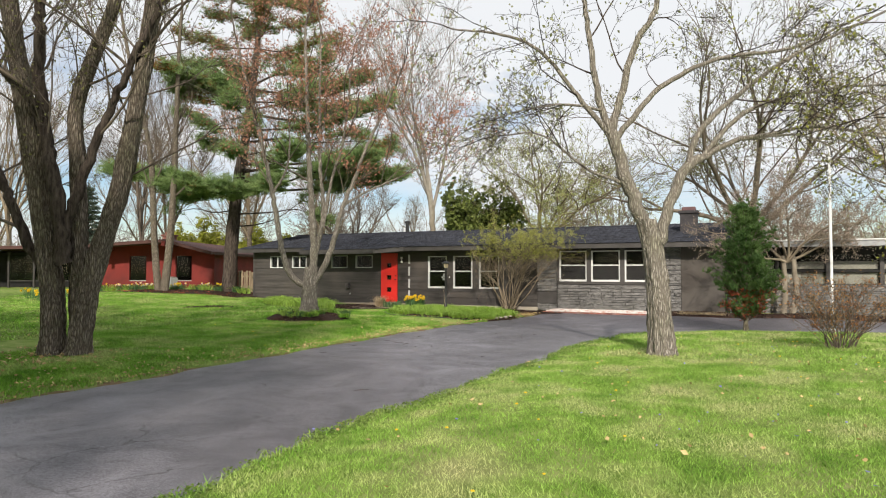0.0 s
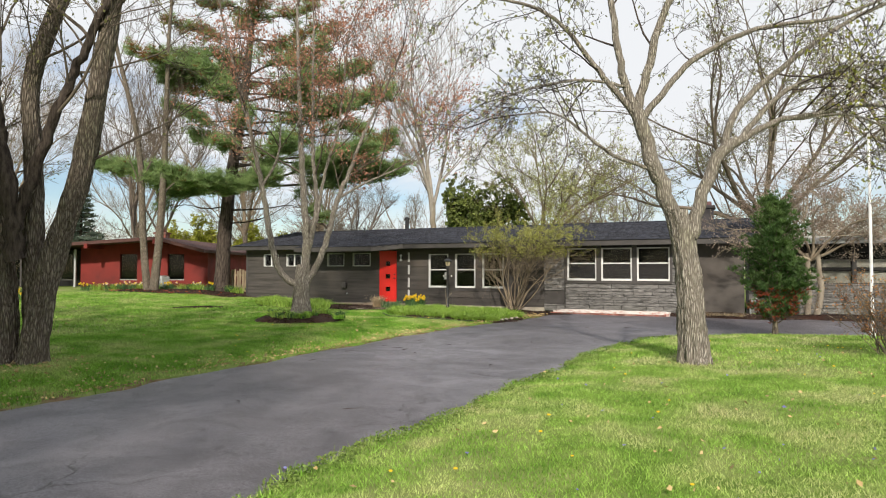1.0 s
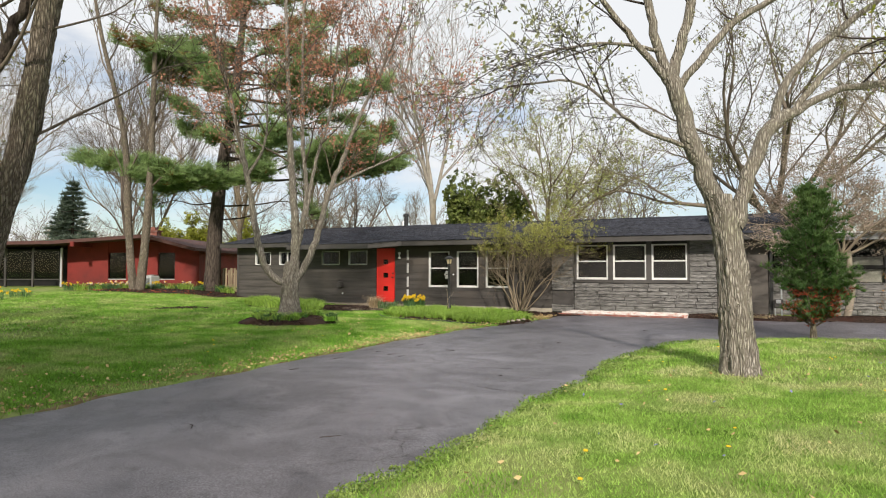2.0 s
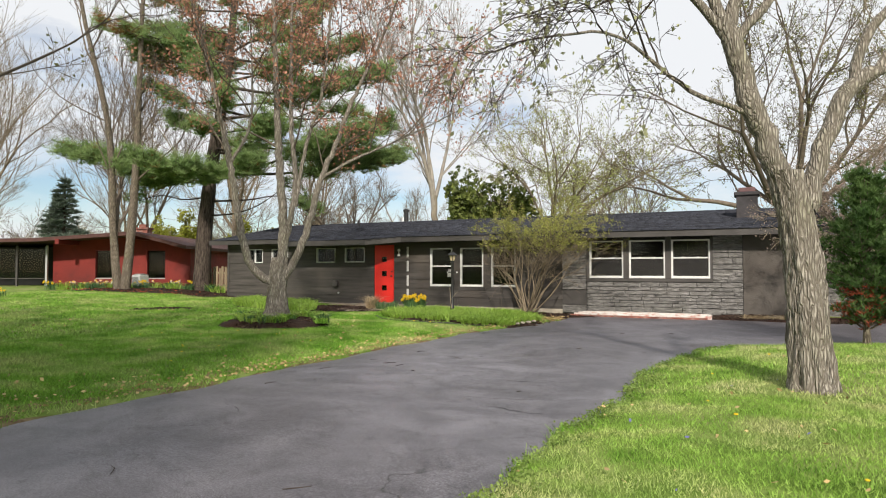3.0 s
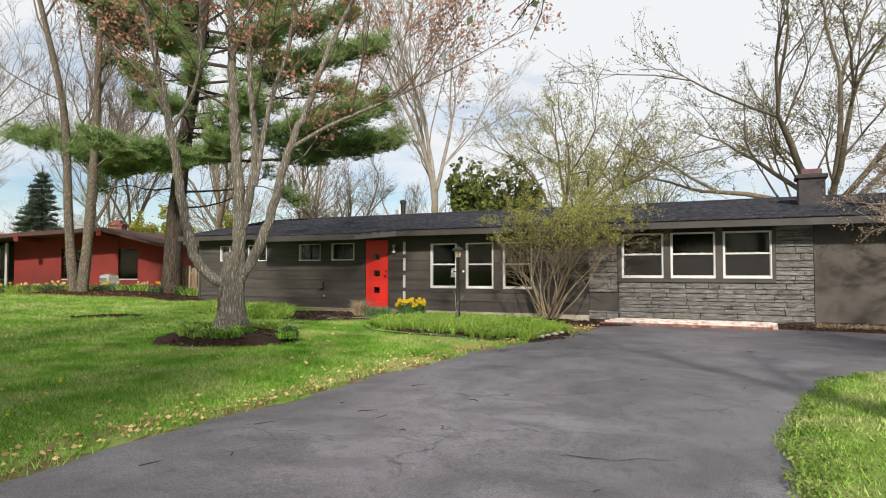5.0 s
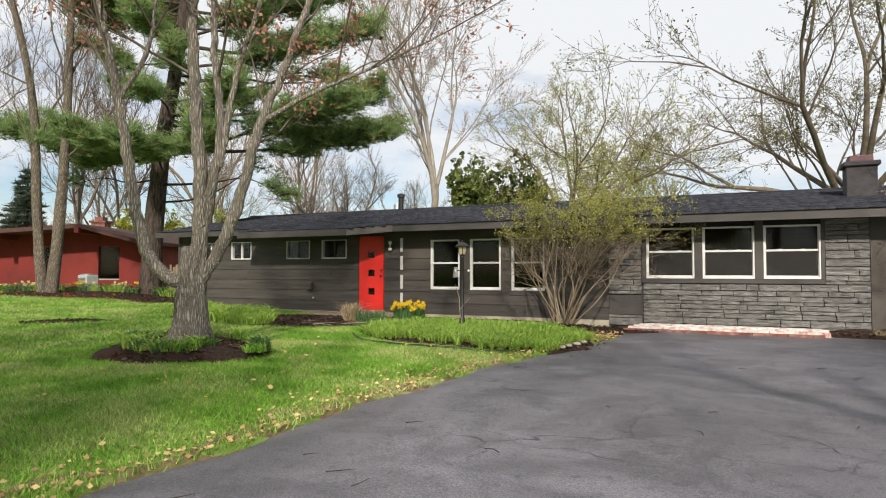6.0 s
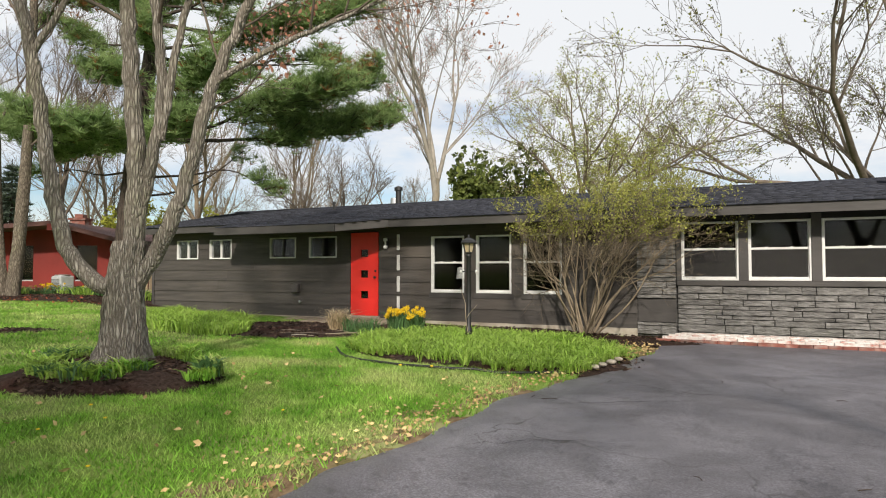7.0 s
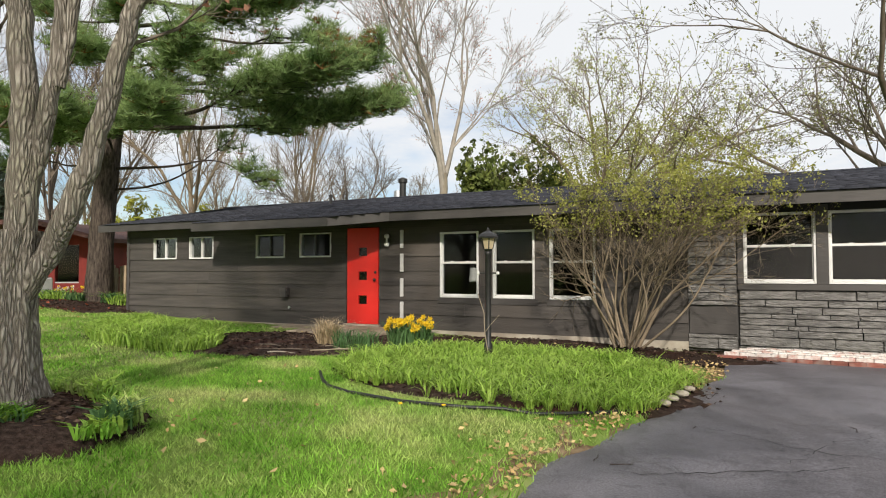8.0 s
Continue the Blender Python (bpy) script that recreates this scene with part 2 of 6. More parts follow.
NUMBER = material("pale_number_metal", [(0.48, 0.475, 0.465), (0.58, 0.575, 0.565)], 8, 0.45)
WHITEWASH = material("flaking_white_paint", [(0.42, 0.16, 0.12), (0.62, 0.58, 0.55), (0.75, 0.73, 0.71)], 7, 0.9, 0.8, 40, placed=True)
BRICK = material("red_brick", [(0.17, 0.06, 0.045), (0.27, 0.10, 0.075)], 7, 0.9, 0.5, 50, second=(0.3, 0.22, 0.19), second_scale=6, piece=0.3, placed=True)
CHIMNEY = material("chimney_brick", [(0.028, 0.026, 0.028), (0.05, 0.045, 0.05)], 6, 0.8, 0.5, 30, piece=0.2)
CLAY = material("clay_chimney_cap", [(0.10, 0.05, 0.055), (0.15, 0.08, 0.08)], 6, 0.8)
METAL = material("galvanised_metal", [(0.5, 0.52, 0.54), (0.65, 0.66, 0.68)], 6, 0.35, metal=0.85)
AC_GREY = material("grey_enamel", [(0.3, 0.31, 0.32), (0.4, 0.41, 0.42)], 6, 0.5)
FENCE = material("weathered_wood", [(0.18, 0.13, 0.08), (0.34, 0.27, 0.18)], 5, 0.85, 0.5, 40, stretch=(3, 3, 0.4), piece=0.3)
BLIND = material("beige_blind", [(0.36, 0.33, 0.28), (0.46, 0.43, 0.37)], 3, 0.8)
BARK_GREY = bark_material("grey_bark", (0.15, 0.13, 0.108), (0.3, 0.27, 0.232), (0.46, 0.425, 0.375), (0.33, 0.315, 0.24))
BARK_BROWN = bark_material("brown_bark", (0.09, 0.073, 0.058), (0.2, 0.166, 0.132), (0.37, 0.32, 0.262), (0.25, 0.23, 0.16))
BARK_DARK = material("dark_bark", [(0.022, 0.018, 0.016), (0.07, 0.056, 0.047), (0.12, 0.098, 0.082)], 20, 0.95, 1.0, 26, stretch=(1, 1, 0.2), bump_distance=0.05, spec=0.1)
BARK_PALE = material("pale_bark", [(0.15, 0.125, 0.095), (0.3, 0.265, 0.21)], 5, 0.92, 0.6, 12, stretch=(1, 1, 0.3), spec=0.1)
TWIG = material("twig", [(0.10, 0.08, 0.065), (0.18, 0.15, 0.12)], 4, 0.9, island=0.3, spec=0.1)
TWIG_DARK = material("dark_twig", [(0.035, 0.027, 0.023), (0.08, 0.064, 0.055)], 4, 0.9, island=0.3, spec=0.1)
TWIG_PALE = material("pale_twig", [(0.2, 0.165, 0.12), (0.32, 0.27, 0.2)], 2, 0.9, island=0.3, spec=0.1)

TWIG_GREY = material("grey_tan_twig", [(0.21, 0.188, 0.163), (0.34, 0.31, 0.27)], 3, 0.9, island=0.3, spec=0.1)
TWIG_MID = material("tan_twig", [(0.15, 0.12, 0.085), (0.26, 0.21, 0.15)], 3, 0.9, island=0.3, spec=0.1)


def leaf(name, a, b, s=0.35, tr=0.4):
    return material(name, [a, b], 2.0, 0.6, island=s, spec=0.25, translucent=tr)


LEAF_LIME = leaf("young_leaf", (0.31, 0.34, 0.11), (0.5, 0.52, 0.22))
LEAF_OLIVE = leaf("olive_bud", (0.16, 0.17, 0.06), (0.28, 0.27, 0.11))
LEAF_RUST = leaf("rust_samara", (0.38, 0.17, 0.11), (0.54, 0.29, 0.2))
LEAF_GREEN = leaf("dark_leaf", (0.07, 0.105, 0.025), (0.19, 0.22, 0.06), 0.5, 0.25)
LEAF_YELLOW = leaf("yellow_leaf", (0.22, 0.25, 0.03), (0.36, 0.36, 0.06))
NEEDLE = leaf("pine_needle", (0.17, 0.27, 0.10), (0.36, 0.46, 0.19), tr=0.5)
NEEDLE_RUST = leaf("brown_needle", (0.25, 0.12, 0.05), (0.34, 0.18, 0.07))
JUNIPER = leaf("juniper_spray", (0.06, 0.125, 0.035), (0.15, 0.235, 0.075), tr=0.3)
SPRUCE = leaf("spruce_needle", (0.075, 0.105, 0.08), (0.16, 0.2, 0.15), tr=0.25)
WEED = leaf("weed_leaf", (0.1, 0.17, 0.035), (0.22, 0.29, 0.075), tr=0.25)
LEAF_BUD = leaf("pinkish_bud", (0.3, 0.23, 0.19), (0.44, 0.35, 0.29))
LEAF_CATKIN = leaf("olive_catkin", (0.24, 0.26, 0.05), (0.4, 0.4, 0.11))
LEAF_GREYBUD = leaf("grey_green_bud", (0.24, 0.25, 0.13), (0.4, 0.41, 0.22))
LEAF_RED = leaf("red_leaf", (0.3, 0.06, 0.035), (0.42, 0.13, 0.07))
LEAF_BARBERRY = leaf("barberry_leaf", (0.26, 0.09, 0.045), (0.34, 0.22, 0.09), 0.5)
LEAF_DRY = leaf("dry_leaf", (0.4, 0.26, 0.11), (0.62, 0.48, 0.24), tr=0.1)
STRAW = leaf("straw_blade", (0.52, 0.41, 0.26), (0.72, 0.62, 0.44))
PETAL_YELLOW = leaf("yellow_petal", (0.75, 0.5, 0.02), (0.85, 0.65, 0.05), 0.15)
PETAL_WHITE = leaf("white_petal", (0.75, 0.73, 0.68), (0.85, 0.84, 0.8), 0.1)
PETAL_BLUE = leaf("blue_petal", (0.2, 0.2, 0.5), (0.3, 0.3, 0.62), 0.15)
GLASS = glass_material("window_glass", (0.8, 0.82, 0.82))
SCREEN = material("insect_screen", [(0.025, 0.024, 0.023), (0.035, 0.033, 0.032)], 3, 0.8)
s_nodes, s_links = SCREEN.node_tree.nodes, SCREEN.node_tree.links
s_clear, s_mix = s_nodes.new("ShaderNodeBsdfTransparent"), s_nodes.new("ShaderNodeMixShader")
s_mix.inputs["Fac"].default_value = 0.5
s_links.new(s_clear.outputs["BSDF"], s_mix.inputs[1])
s_links.new(s_nodes["Principled BSDF"].outputs["BSDF"], s_mix.inputs[2])
s_links.new(s_mix.outputs["Shader"], s_nodes["Material Output"].inputs["Surface"])
SAGE = leaf("daffodil_leaf", (0.06, 0.14, 0.05), (0.12, 0.22, 0.08))
CHIP = material("wood_chip", [(0.018, 0.012, 0.009), (0.055, 0.036, 0.028), (0.11, 0.08, 0.062)], 9, 0.95, island=0.5, spec=0.05)
LAMP_GLASS = material("amber_lamp_glass", [(0.75, 0.62, 0.42), (0.85, 0.74, 0.52)], 6, 0.35, translucent=0.5)


# ---- building blocks ----
def thing(name, at, label, category, group="", kind=""):
    ob = new(name)
    ob.location = at
    ob.empty_display_size = 0.2
    return tagged(ob, label, category, group, kind)


def link(name, me, mat, parent=None, label=""):
    """Links a mesh that is given in world metres, as a part of parent."""
    ob = new(name, me)
    if mat:
        me.materials.append(mat)
    if parent:
        ob.parent = parent
        if parent.type == "EMPTY":
            ob.matrix_parent_inverse = Matrix.Translation(parent.location).inverted()
    if label:
        ob["label"] = label
    return ob


def part(name, bm, mat, parent=None, label="", smooth=False):
    me = bpy.data.meshes.new(name)
    bm.to_mesh(me)
    bm.free()
    if smooth:
        me.polygons.foreach_set("use_smooth", [True] * len(me.polygons))
    return link(name, me, mat, parent, label)


def box(x0, x1, y0, y1, z0, z1, bevel=0.0, bm=None):
    own = bm is None
    bm = bm or bmesh.new()
    v = [bm.verts.new(p) for p in ((x0, y0, z0), (x1, y0, z0), (x1, y1, z0), (x0, y1, z0), (x0, y0, z1), (x1, y0, z1), (x1, y1, z1), (x0, y1, z1))]
    for f in ((3, 2, 1, 0), (4, 5, 6, 7), (0, 1, 5, 4), (1, 2, 6, 5), (2, 3, 7, 6), (3, 0, 4, 7)):
        bm.faces.new([v[i] for i in f])
    if bevel and own:
        bmesh.ops.bevel(bm, geom=bm.edges[:], offset=bevel, segments=1, affect="EDGES")
    return bm


def prism(points, y0, y1):
    """A slab with the outline (x, z), from y0 to y1."""
    bm = bmesh.new()
    a, b = [bm.verts.new((x, y0, z)) for x, z in points], [bm.verts.new((x, y1, z)) for x, z in points]
    bm.faces.new(a)
    bm.faces.new(b[::-1])
    for i in range(len(points)):
        j = (i + 1) % len(points)
        bm.faces.new((a[j], a[i], b[i], b[j]))
    bmesh.ops.recalc_face_normals(bm, faces=bm.faces[:])
    return bm


def lathe(profile, x, y, sides=16):
    """A turned solid from (radius, z) pairs."""
    bm = bmesh.new()
    rings = [[bm.verts.new((x + r * math.cos(2 * math.pi * i / sides), y + r * math.sin(2 * math.pi * i / sides), z)) for i in range(sides)] for r, z in profile]
    for a, b in zip(rings, rings[1:]):
        for i in range(sides):
            bm.faces.new((a[i], a[(i + 1) % sides], b[(i + 1) % sides], b[i]))
    bm.faces.new(rings[0][::-1])
    bm.faces.new(rings[-1])
    return bm


def raw_mesh(name, verts, faces, smooth=False):
    """A mesh from arrays: verts (n, 3), faces (m, 3) or (m, 4)."""
    me = bpy.data.meshes.new(name)
    verts, faces = np.asarray(verts, dtype=np.float32), np.asarray(faces, dtype=np.int32)
    m, c = faces.shape
    me.vertices.add(len(verts))
    me.vertices.foreach_set("co", verts.ravel())
    me.loops.add(m * c)
    me.loops.foreach_set("vertex_index", faces.ravel())
    me.polygons.add(m)
    me.polygons.foreach_set("loop_start", np.arange(0, m * c, c, dtype=np.int32))
    me.polygons.foreach_set("loop_total", np.full(m, c, dtype=np.int32))
    if smooth:
        me.polygons.foreach_set("use_smooth", np.ones(m, dtype=bool))
    me.update(calc_edges=True)
    me.validate()
    return me


def smoothstep(v):
    v = np.clip(v, 0, 1)
    return v * v * (3 - 2 * v)


class Wood:
    """Collects tapered tubes and leaves of one plant."""

    def __init__(self, seed):
        self.rng = np.random.default_rng(seed)
        self.v, self.f, self.count = [], [], 0
        self.leaf_at = []
        self.sides = 5

    def tube(self, points, radii, sides, rough=0.0):
        points, radii = np.asarray(points, float), np.asarray(radii, float)
        tang = np.gradient(points, axis=0)
        tang /= np.linalg.norm(tang, axis=1)[:, None] + 1e-9
        ref = np.array([1.0, 0, 0]) if abs(tang[0][0]) < 0.8 else np.array([0, 1.0, 0])
        ang = np.arange(sides) * 2 * np.pi / sides
        rings = []
        for p, t, r in zip(points, tang, radii):
            a = ref - t * (ref @ t)
            a /= np.linalg.norm(a)
            b = np.cross(t, a)
            ref = a
            k = r * (1 + rough * self.rng.uniform(-1, 1, sides)) if rough else np.full(sides, r)
            rings.append(p + np.outer(np.cos(ang) * k, a) + np.outer(np.sin(ang) * k, b))
        n = len(points)
        i, j = np.meshgrid(np.arange(n - 1), np.arange(sides), indexing="ij")
        a = i * sides + j
        b = i * sides + (j + 1) % sides
        self.v.append(np.concatenate(rings))
        self.f.append(np.stack([a, b, b + sides, a + sides], -1).reshape(-1, 4) + self.count)
        self.count += n * sides

    def limb(self, points, r0, r1, sides=8, rough=0.0, step=0.25):
        """A smooth limb through control points. Returns its points and radii."""
        p = np.asarray(points, float)
        p = np.vstack([2 * p[0] - p[1], p, 2 * p[-1] - p[-2]])
        out = []
        for a, b, c, d in zip(p, p[1:], p[2:], p[3:]):
            k = max(2, int(np.linalg.norm(c - b) / step))
            u = np.linspace(0, 1, k, endpoint=False)[:, None]
            out.append(0.5 * (2 * b + (c - a) * u + (2 * a - 5 * b + 4 * c - d) * u ** 2 + (3 * b - a - 3 * c + d) * u ** 3))
        pts = np.vstack(out + [p[-2:-1]])
        pts[1:-1] += self.rng.normal(0, min(0.02, r1 * 0.4), (len(pts) - 2, 3))
        rad = r0 + (r1 - r0) * np.linspace(0, 1, len(pts)) ** 0.8
        self.tube(pts, rad, sides, rough)
        return pts, rad

    def tubes(self, pts, rad, sides):
        """Many tapered tubes at once: pts (n, k, 3), rad (n, k)."""
        n, k, _ = pts.shape
        t = pts[:, -1] - pts[:, 0]
        t /= np.linalg.norm(t, axis=1)[:, None] + 1e-9
        a = np.cross(t, self.rng.normal(0, 1, (n, 3)))
        a /= np.linalg.norm(a, axis=1)[:, None] + 1e-9
        b = np.cross(t, a)
        ang = np.arange(sides) * 2 * np.pi / sides
        ring = np.cos(ang)[None, :, None] * a[:, None] + np.sin(ang)[None, :, None] * b[:, None]
        self.v.append((pts[:, :, None] + rad[:, :, None, None] * ring[:, None]).reshape(-1, 3))
        o, i, j = np.meshgrid(np.arange(n) * k * sides, np.arange(k - 1) * sides, np.arange(sides), indexing="ij")
        u, v = o + i + j, o + i + (j + 1) % sides
        self.f.append(np.stack([u, v, v + sides, u + sides], -1).reshape(-1, 4) + self.count)
        self.count += n * k * sides

    def fork(self, p, d, ln, r, levels, side=2, angle=0.5, up=0.15, ratio=0.68, wander=0.13, sag=0.0, minimum=0.004, leaves=0):
        """Branches that wander, give off side shoots and fork at their tips, level by level."""
        rng = self.rng
        for level in range(levels):
            n, last = len(p), level == levels - 1
            if not n:
                return
            k = 2 if last else (4 if level < levels - 2 else 3)
            path, w = [p], d
            for q in range(k):
                w = w + rng.normal(0, wander, (n, 3)) + np.array([0, 0, up * 0.35 - sag * (q + 1) / k])
                w /= np.linalg.norm(w, axis=1)[:, None]
                path.append(path[-1] + w * ln[:, None] / k)
            path = np.stack(path, 1)
            tip = np.maximum(r * (0.35 if last else 0.62), minimum * 0.7)
            rad = np.maximum(r, minimum)[:, None] + (tip - np.maximum(r, minimum))[:, None] * np.linspace(0, 1, k + 1)
            self.tubes(path, rad, 6 if r.max() > 0.05 else (4 if level < levels - 2 else 3))
            if last:
                for _ in range(leaves):
                    u = rng.uniform(0.35, 1.0, n)[:, None]
                    self.leaf_at.extend(path[:, 1] * (1 - u) + path[:, 2] * u)
                return
            np_, nd, nl, nr = [], [], [], []
            for c in range(2 + side):
                if c < 2:
                    at, way, spread, kl, kr = path[:, -1], w, angle * rng.uniform(0.35, 0.95, n), 1.0, 0.85
                else:
                    m = rng.integers(1, k, n)
                    u = rng.random(n)[:, None]
                    at = path[np.arange(n), m] * (1 - u) + path[np.arange(n), m + 1] * u
                    way = path[np.arange(n), m + 1] - path[np.arange(n), m]
                    way = way / (np.linalg.norm(way, axis=1)[:, None] + 1e-9)
                    spread, kl, kr = angle * rng.uniform(1.1, 1.9, n), 0.85, 0.6
                x = np.cross(way, rng.normal(0, 1, (n, 3)))
                x /= np.linalg.norm(x, axis=1)[:, None] + 1e-9
                go = way * np.cos(spread)[:, None] + x * np.sin(spread)[:, None] + np.array([0, 0, up])
                np_.append(at)
                nd.append(go / np.linalg.norm(go, axis=1)[:, None])
                nl.append(ln * ratio * kl * rng.uniform(0.6, 1.2, n))
                nr.append(tip * kr)
            p, d, ln, r = np.concatenate(np_), np.concatenate(nd), np.concatenate(nl), np.concatenate(nr)

    def grow(self, pts, rad, depth, number, length, spread=0.9, up=0.2, start=0.25, leaves=0, sag=0.0, minimum=0.004, side=2, angle=0.5, ratio=0.68, tip=True):
        """Side branches along a limb, and theirs in turn."""
        rng = self.rng
        n = len(pts)
        u = start + (1 - start) * (np.arange(number) + rng.random(number)) / number
        i = np.minimum(n - 2, (u * (n - 1)).astype(int))
        t = pts[i + 1] - pts[i]
        t /= np.linalg.norm(t, axis=1)[:, None] + 1e-9
        d = np.cross(t, rng.normal(0, 1, (number, 3)))
        d /= np.linalg.norm(d, axis=1)[:, None] + 1e-9
        way = t * rng.uniform(0.5, 1.0, (number, 1)) + d * spread * rng.uniform(0.6, 1.1, (number, 1)) + np.array([0, 0, up])
        way /= np.linalg.norm(way, axis=1)[:, None]
        ln = length * rng.uniform(0.6, 1.15, number) * (1.15 - 0.45 * u)
        r = np.maximum(minimum, np.minimum(rad[i] * 0.6, ln * 0.016))
        p = pts[i]
        if tip:
            way, p = np.vstack([way, t[-1:]]), np.vstack([p, pts[-1:]])
            ln, r = np.append(ln, length * 0.8), np.append(r, rad[-1])
        self.fork(p, way, ln, r, depth, side, angle, up, ratio, 0.13, sag, minimum, leaves)

    def mesh(self, name):
        me = raw_mesh(name, np.concatenate(self.v), np.concatenate(self.f), True)
        self.v, self.f, self.count = [], [], 0
        return me


def leaves_mesh(name, places, size, rng, jitter=0.0, flat=0.0, long=1.6, droop=0.0):
    """One small folded leaf, of two triangles, at each place."""
    c = np.asarray(places, float) + rng.normal(0, 1, (len(places), 3)) * jitter
    n = len(c)
    a = rng.normal(0, 1, (n, 3))
    a[:, 2] = a[:, 2] * (1 - flat) - droop
    a /= np.linalg.norm(a, axis=1)[:, None]
    b = rng.normal(0, 1, (n, 3))
    b -= a * np.sum(a * b, 1)[:, None]
    b /= np.linalg.norm(b, axis=1)[:, None]
    s = size * rng.uniform(0.6, 1.25, n)[:, None]
    up = np.cross(a, b) * s * 0.15
    v = np.stack([c - a * s * long * 0.5, c + b * s * 0.5 + up, c + a * s * long * 0.5, c - b * s * 0.5 + up], 1).reshape(-1, 3)
    k = np.arange(n)[:, None] * 4
    f = np.concatenate([k + np.array([0, 1, 2]), k + np.array([0, 2, 3])])
    return raw_mesh(name, v, f)


def blades_mesh(name, x, y, z, height, width, rng, lean=0.35, bend=False):
    """Grass blades, one triangle each (or bent, of three)."""
    n = len(x)
    ang = rng.uniform(0, 2 * np.pi, n)
    h = height * rng.uniform(0.5, 1.3, n)
    w = width * rng.uniform(0.7, 1.3, n) * 0.5
    la, ld = rng.uniform(0, 2 * np.pi, n), lean * h * rng.uniform(0.2, 1.4, n)
    p = np.stack([x, y, z], 1)
    side = np.stack([np.cos(ang) * w, np.sin(ang) * w, np.zeros(n)], 1)
    tip = np.stack([np.cos(la) * ld, np.sin(la) * ld, h], 1)
    if not bend:
        v = np.stack([p - side, p + side, p + tip], 1).reshape(-1, 3)
        return raw_mesh(name, v, np.arange(3 * n).reshape(-1, 3))
    mid = tip * np.array([0.35, 0.35, 0.68])
    tip = tip * np.array([1.5, 1.5, 0.9])
    v = np.stack([p - side * 0.7, p + side * 0.7, p + mid + side, p + mid - side, p + tip], 1).reshape(-1, 3)
    k = np.arange(n)[:, None] * 5
    f = np.concatenate([k + np.array([0, 1, 2]), k + np.array([0, 2, 3]), k + np.array([3, 2, 4])])
    return raw_mesh(name, v, f)


# ---- ground and drive ----
def drive_left(y):
    return np.interp(y, [-40, 0, 10, 13, 15.5, 17, 18.2, 19.5, 20.7, 22], [-8.2, -7.7, -7.45, -7.35, -7.15, -6.9, -6.6, -6.4, -6.2, -6.3]) + 0.05 * np.sin(y * 2.3) + 0.03 * np.sin(y * 5.1)


def drive_right(y):
    return np.interp(y, [-40, 2, 4, 8, 10, 12, 13.5, 14.3, 15.0, 15.8, 16.4, 16.9, 17.4, 18.0, 18.6],
                     [-3.2, -3.3, -3.5, -3.2, -3.05, -2.95, -2.8, -2.6, -2.3, -1.75, -1.1, -0.1, 1.4, 4.5, 16.0]) + 0.05 * np.sin(y * 1.9 + 1) + 0.03 * np.sin(y * 6.3)


EDGE_Y = np.concatenate([np.linspace(-40, 0, 60), np.linspace(0.1, 22.4, 300)])
EDGE = np.concatenate([np.stack([drive_left(EDGE_Y), EDGE_Y], 1), np.stack([drive_right(EDGE_Y), EDGE_Y], 1)])


def edge_distance(x, y):
    """How far a place lies outside the drive's edge (inside: minus)."""
    q = np.stack([np.ravel(x), np.ravel(y)], 1)
    d = np.empty(len(q))
    for i in range(0, len(q), 4000):
        s = q[i:i + 4000]
        d[i:i + 4000] = np.sqrt((s[:, None, 0] - EDGE[None, :, 0]) ** 2 + (s[:, None, 1] - EDGE[None, :, 1]) ** 2).min(1)
    inside = (q[:, 0] > drive_left(q[:, 1])) & (q[:, 0] < drive_right(q[:, 1])) & (q[:, 1] < 22.4) & (q[:, 1] > -40)
    return np.where(inside, -d, d).reshape(np.shape(x))


FX, FY = np.linspace(-30, 10, 401), np.linspace(-2, 24, 261)
FIELD = edge_distance(*np.meshgrid(FX, FY, indexing="ij"))


def drive_distance(x, y):
    """The same, read off a grid near the drive."""
    x, y = np.asarray(x, float), np.asarray(y, float)
    u, v = np.clip((x + 30) * 10, 0, 399.999), np.clip((y + 2) * 10, 0, 259.999)
    i, j = u.astype(int), v.astype(int)
    fu, fv = u - i, v - j
    near = (FIELD[i, j] * (1 - fu) + FIELD[i + 1, j] * fu) * (1 - fv) + (FIELD[i, j + 1] * (1 - fu) + FIELD[i + 1, j + 1] * fu) * fv
    out = (x < -30) | (x > 10) | (y < -2) | (y > 24)
    if out.any():
        near = np.where(out, edge_distance(x, y), near) if out.mean() > 0.5 or x.ndim else near
    return near


def ground_height(x, y):
    x, y = np.asarray(x, float), np.asarray(y, float)
    d = drive_distance(x, y)
    lawn = 0.015 + 0.09 * smoothstep(d / 1.4) + 0.08 * smoothstep((d - 1) / 5) + 0.28 * smoothstep((-x - 14) / 12) * smoothstep((y - 8) / 10)
    lawn -= 0.1 * smoothstep((y - 19.3) / 2.6) * smoothstep((x + 22.5) / 1.5)
    lawn += 0.018 * np.sin(x * 1.7 + 0.6 * y) * np.sin(y * 1.3) * smoothstep(d / 2)
    return np.where(d < -0.06, -0.10, np.where(d < 0, -0.02, lawn))


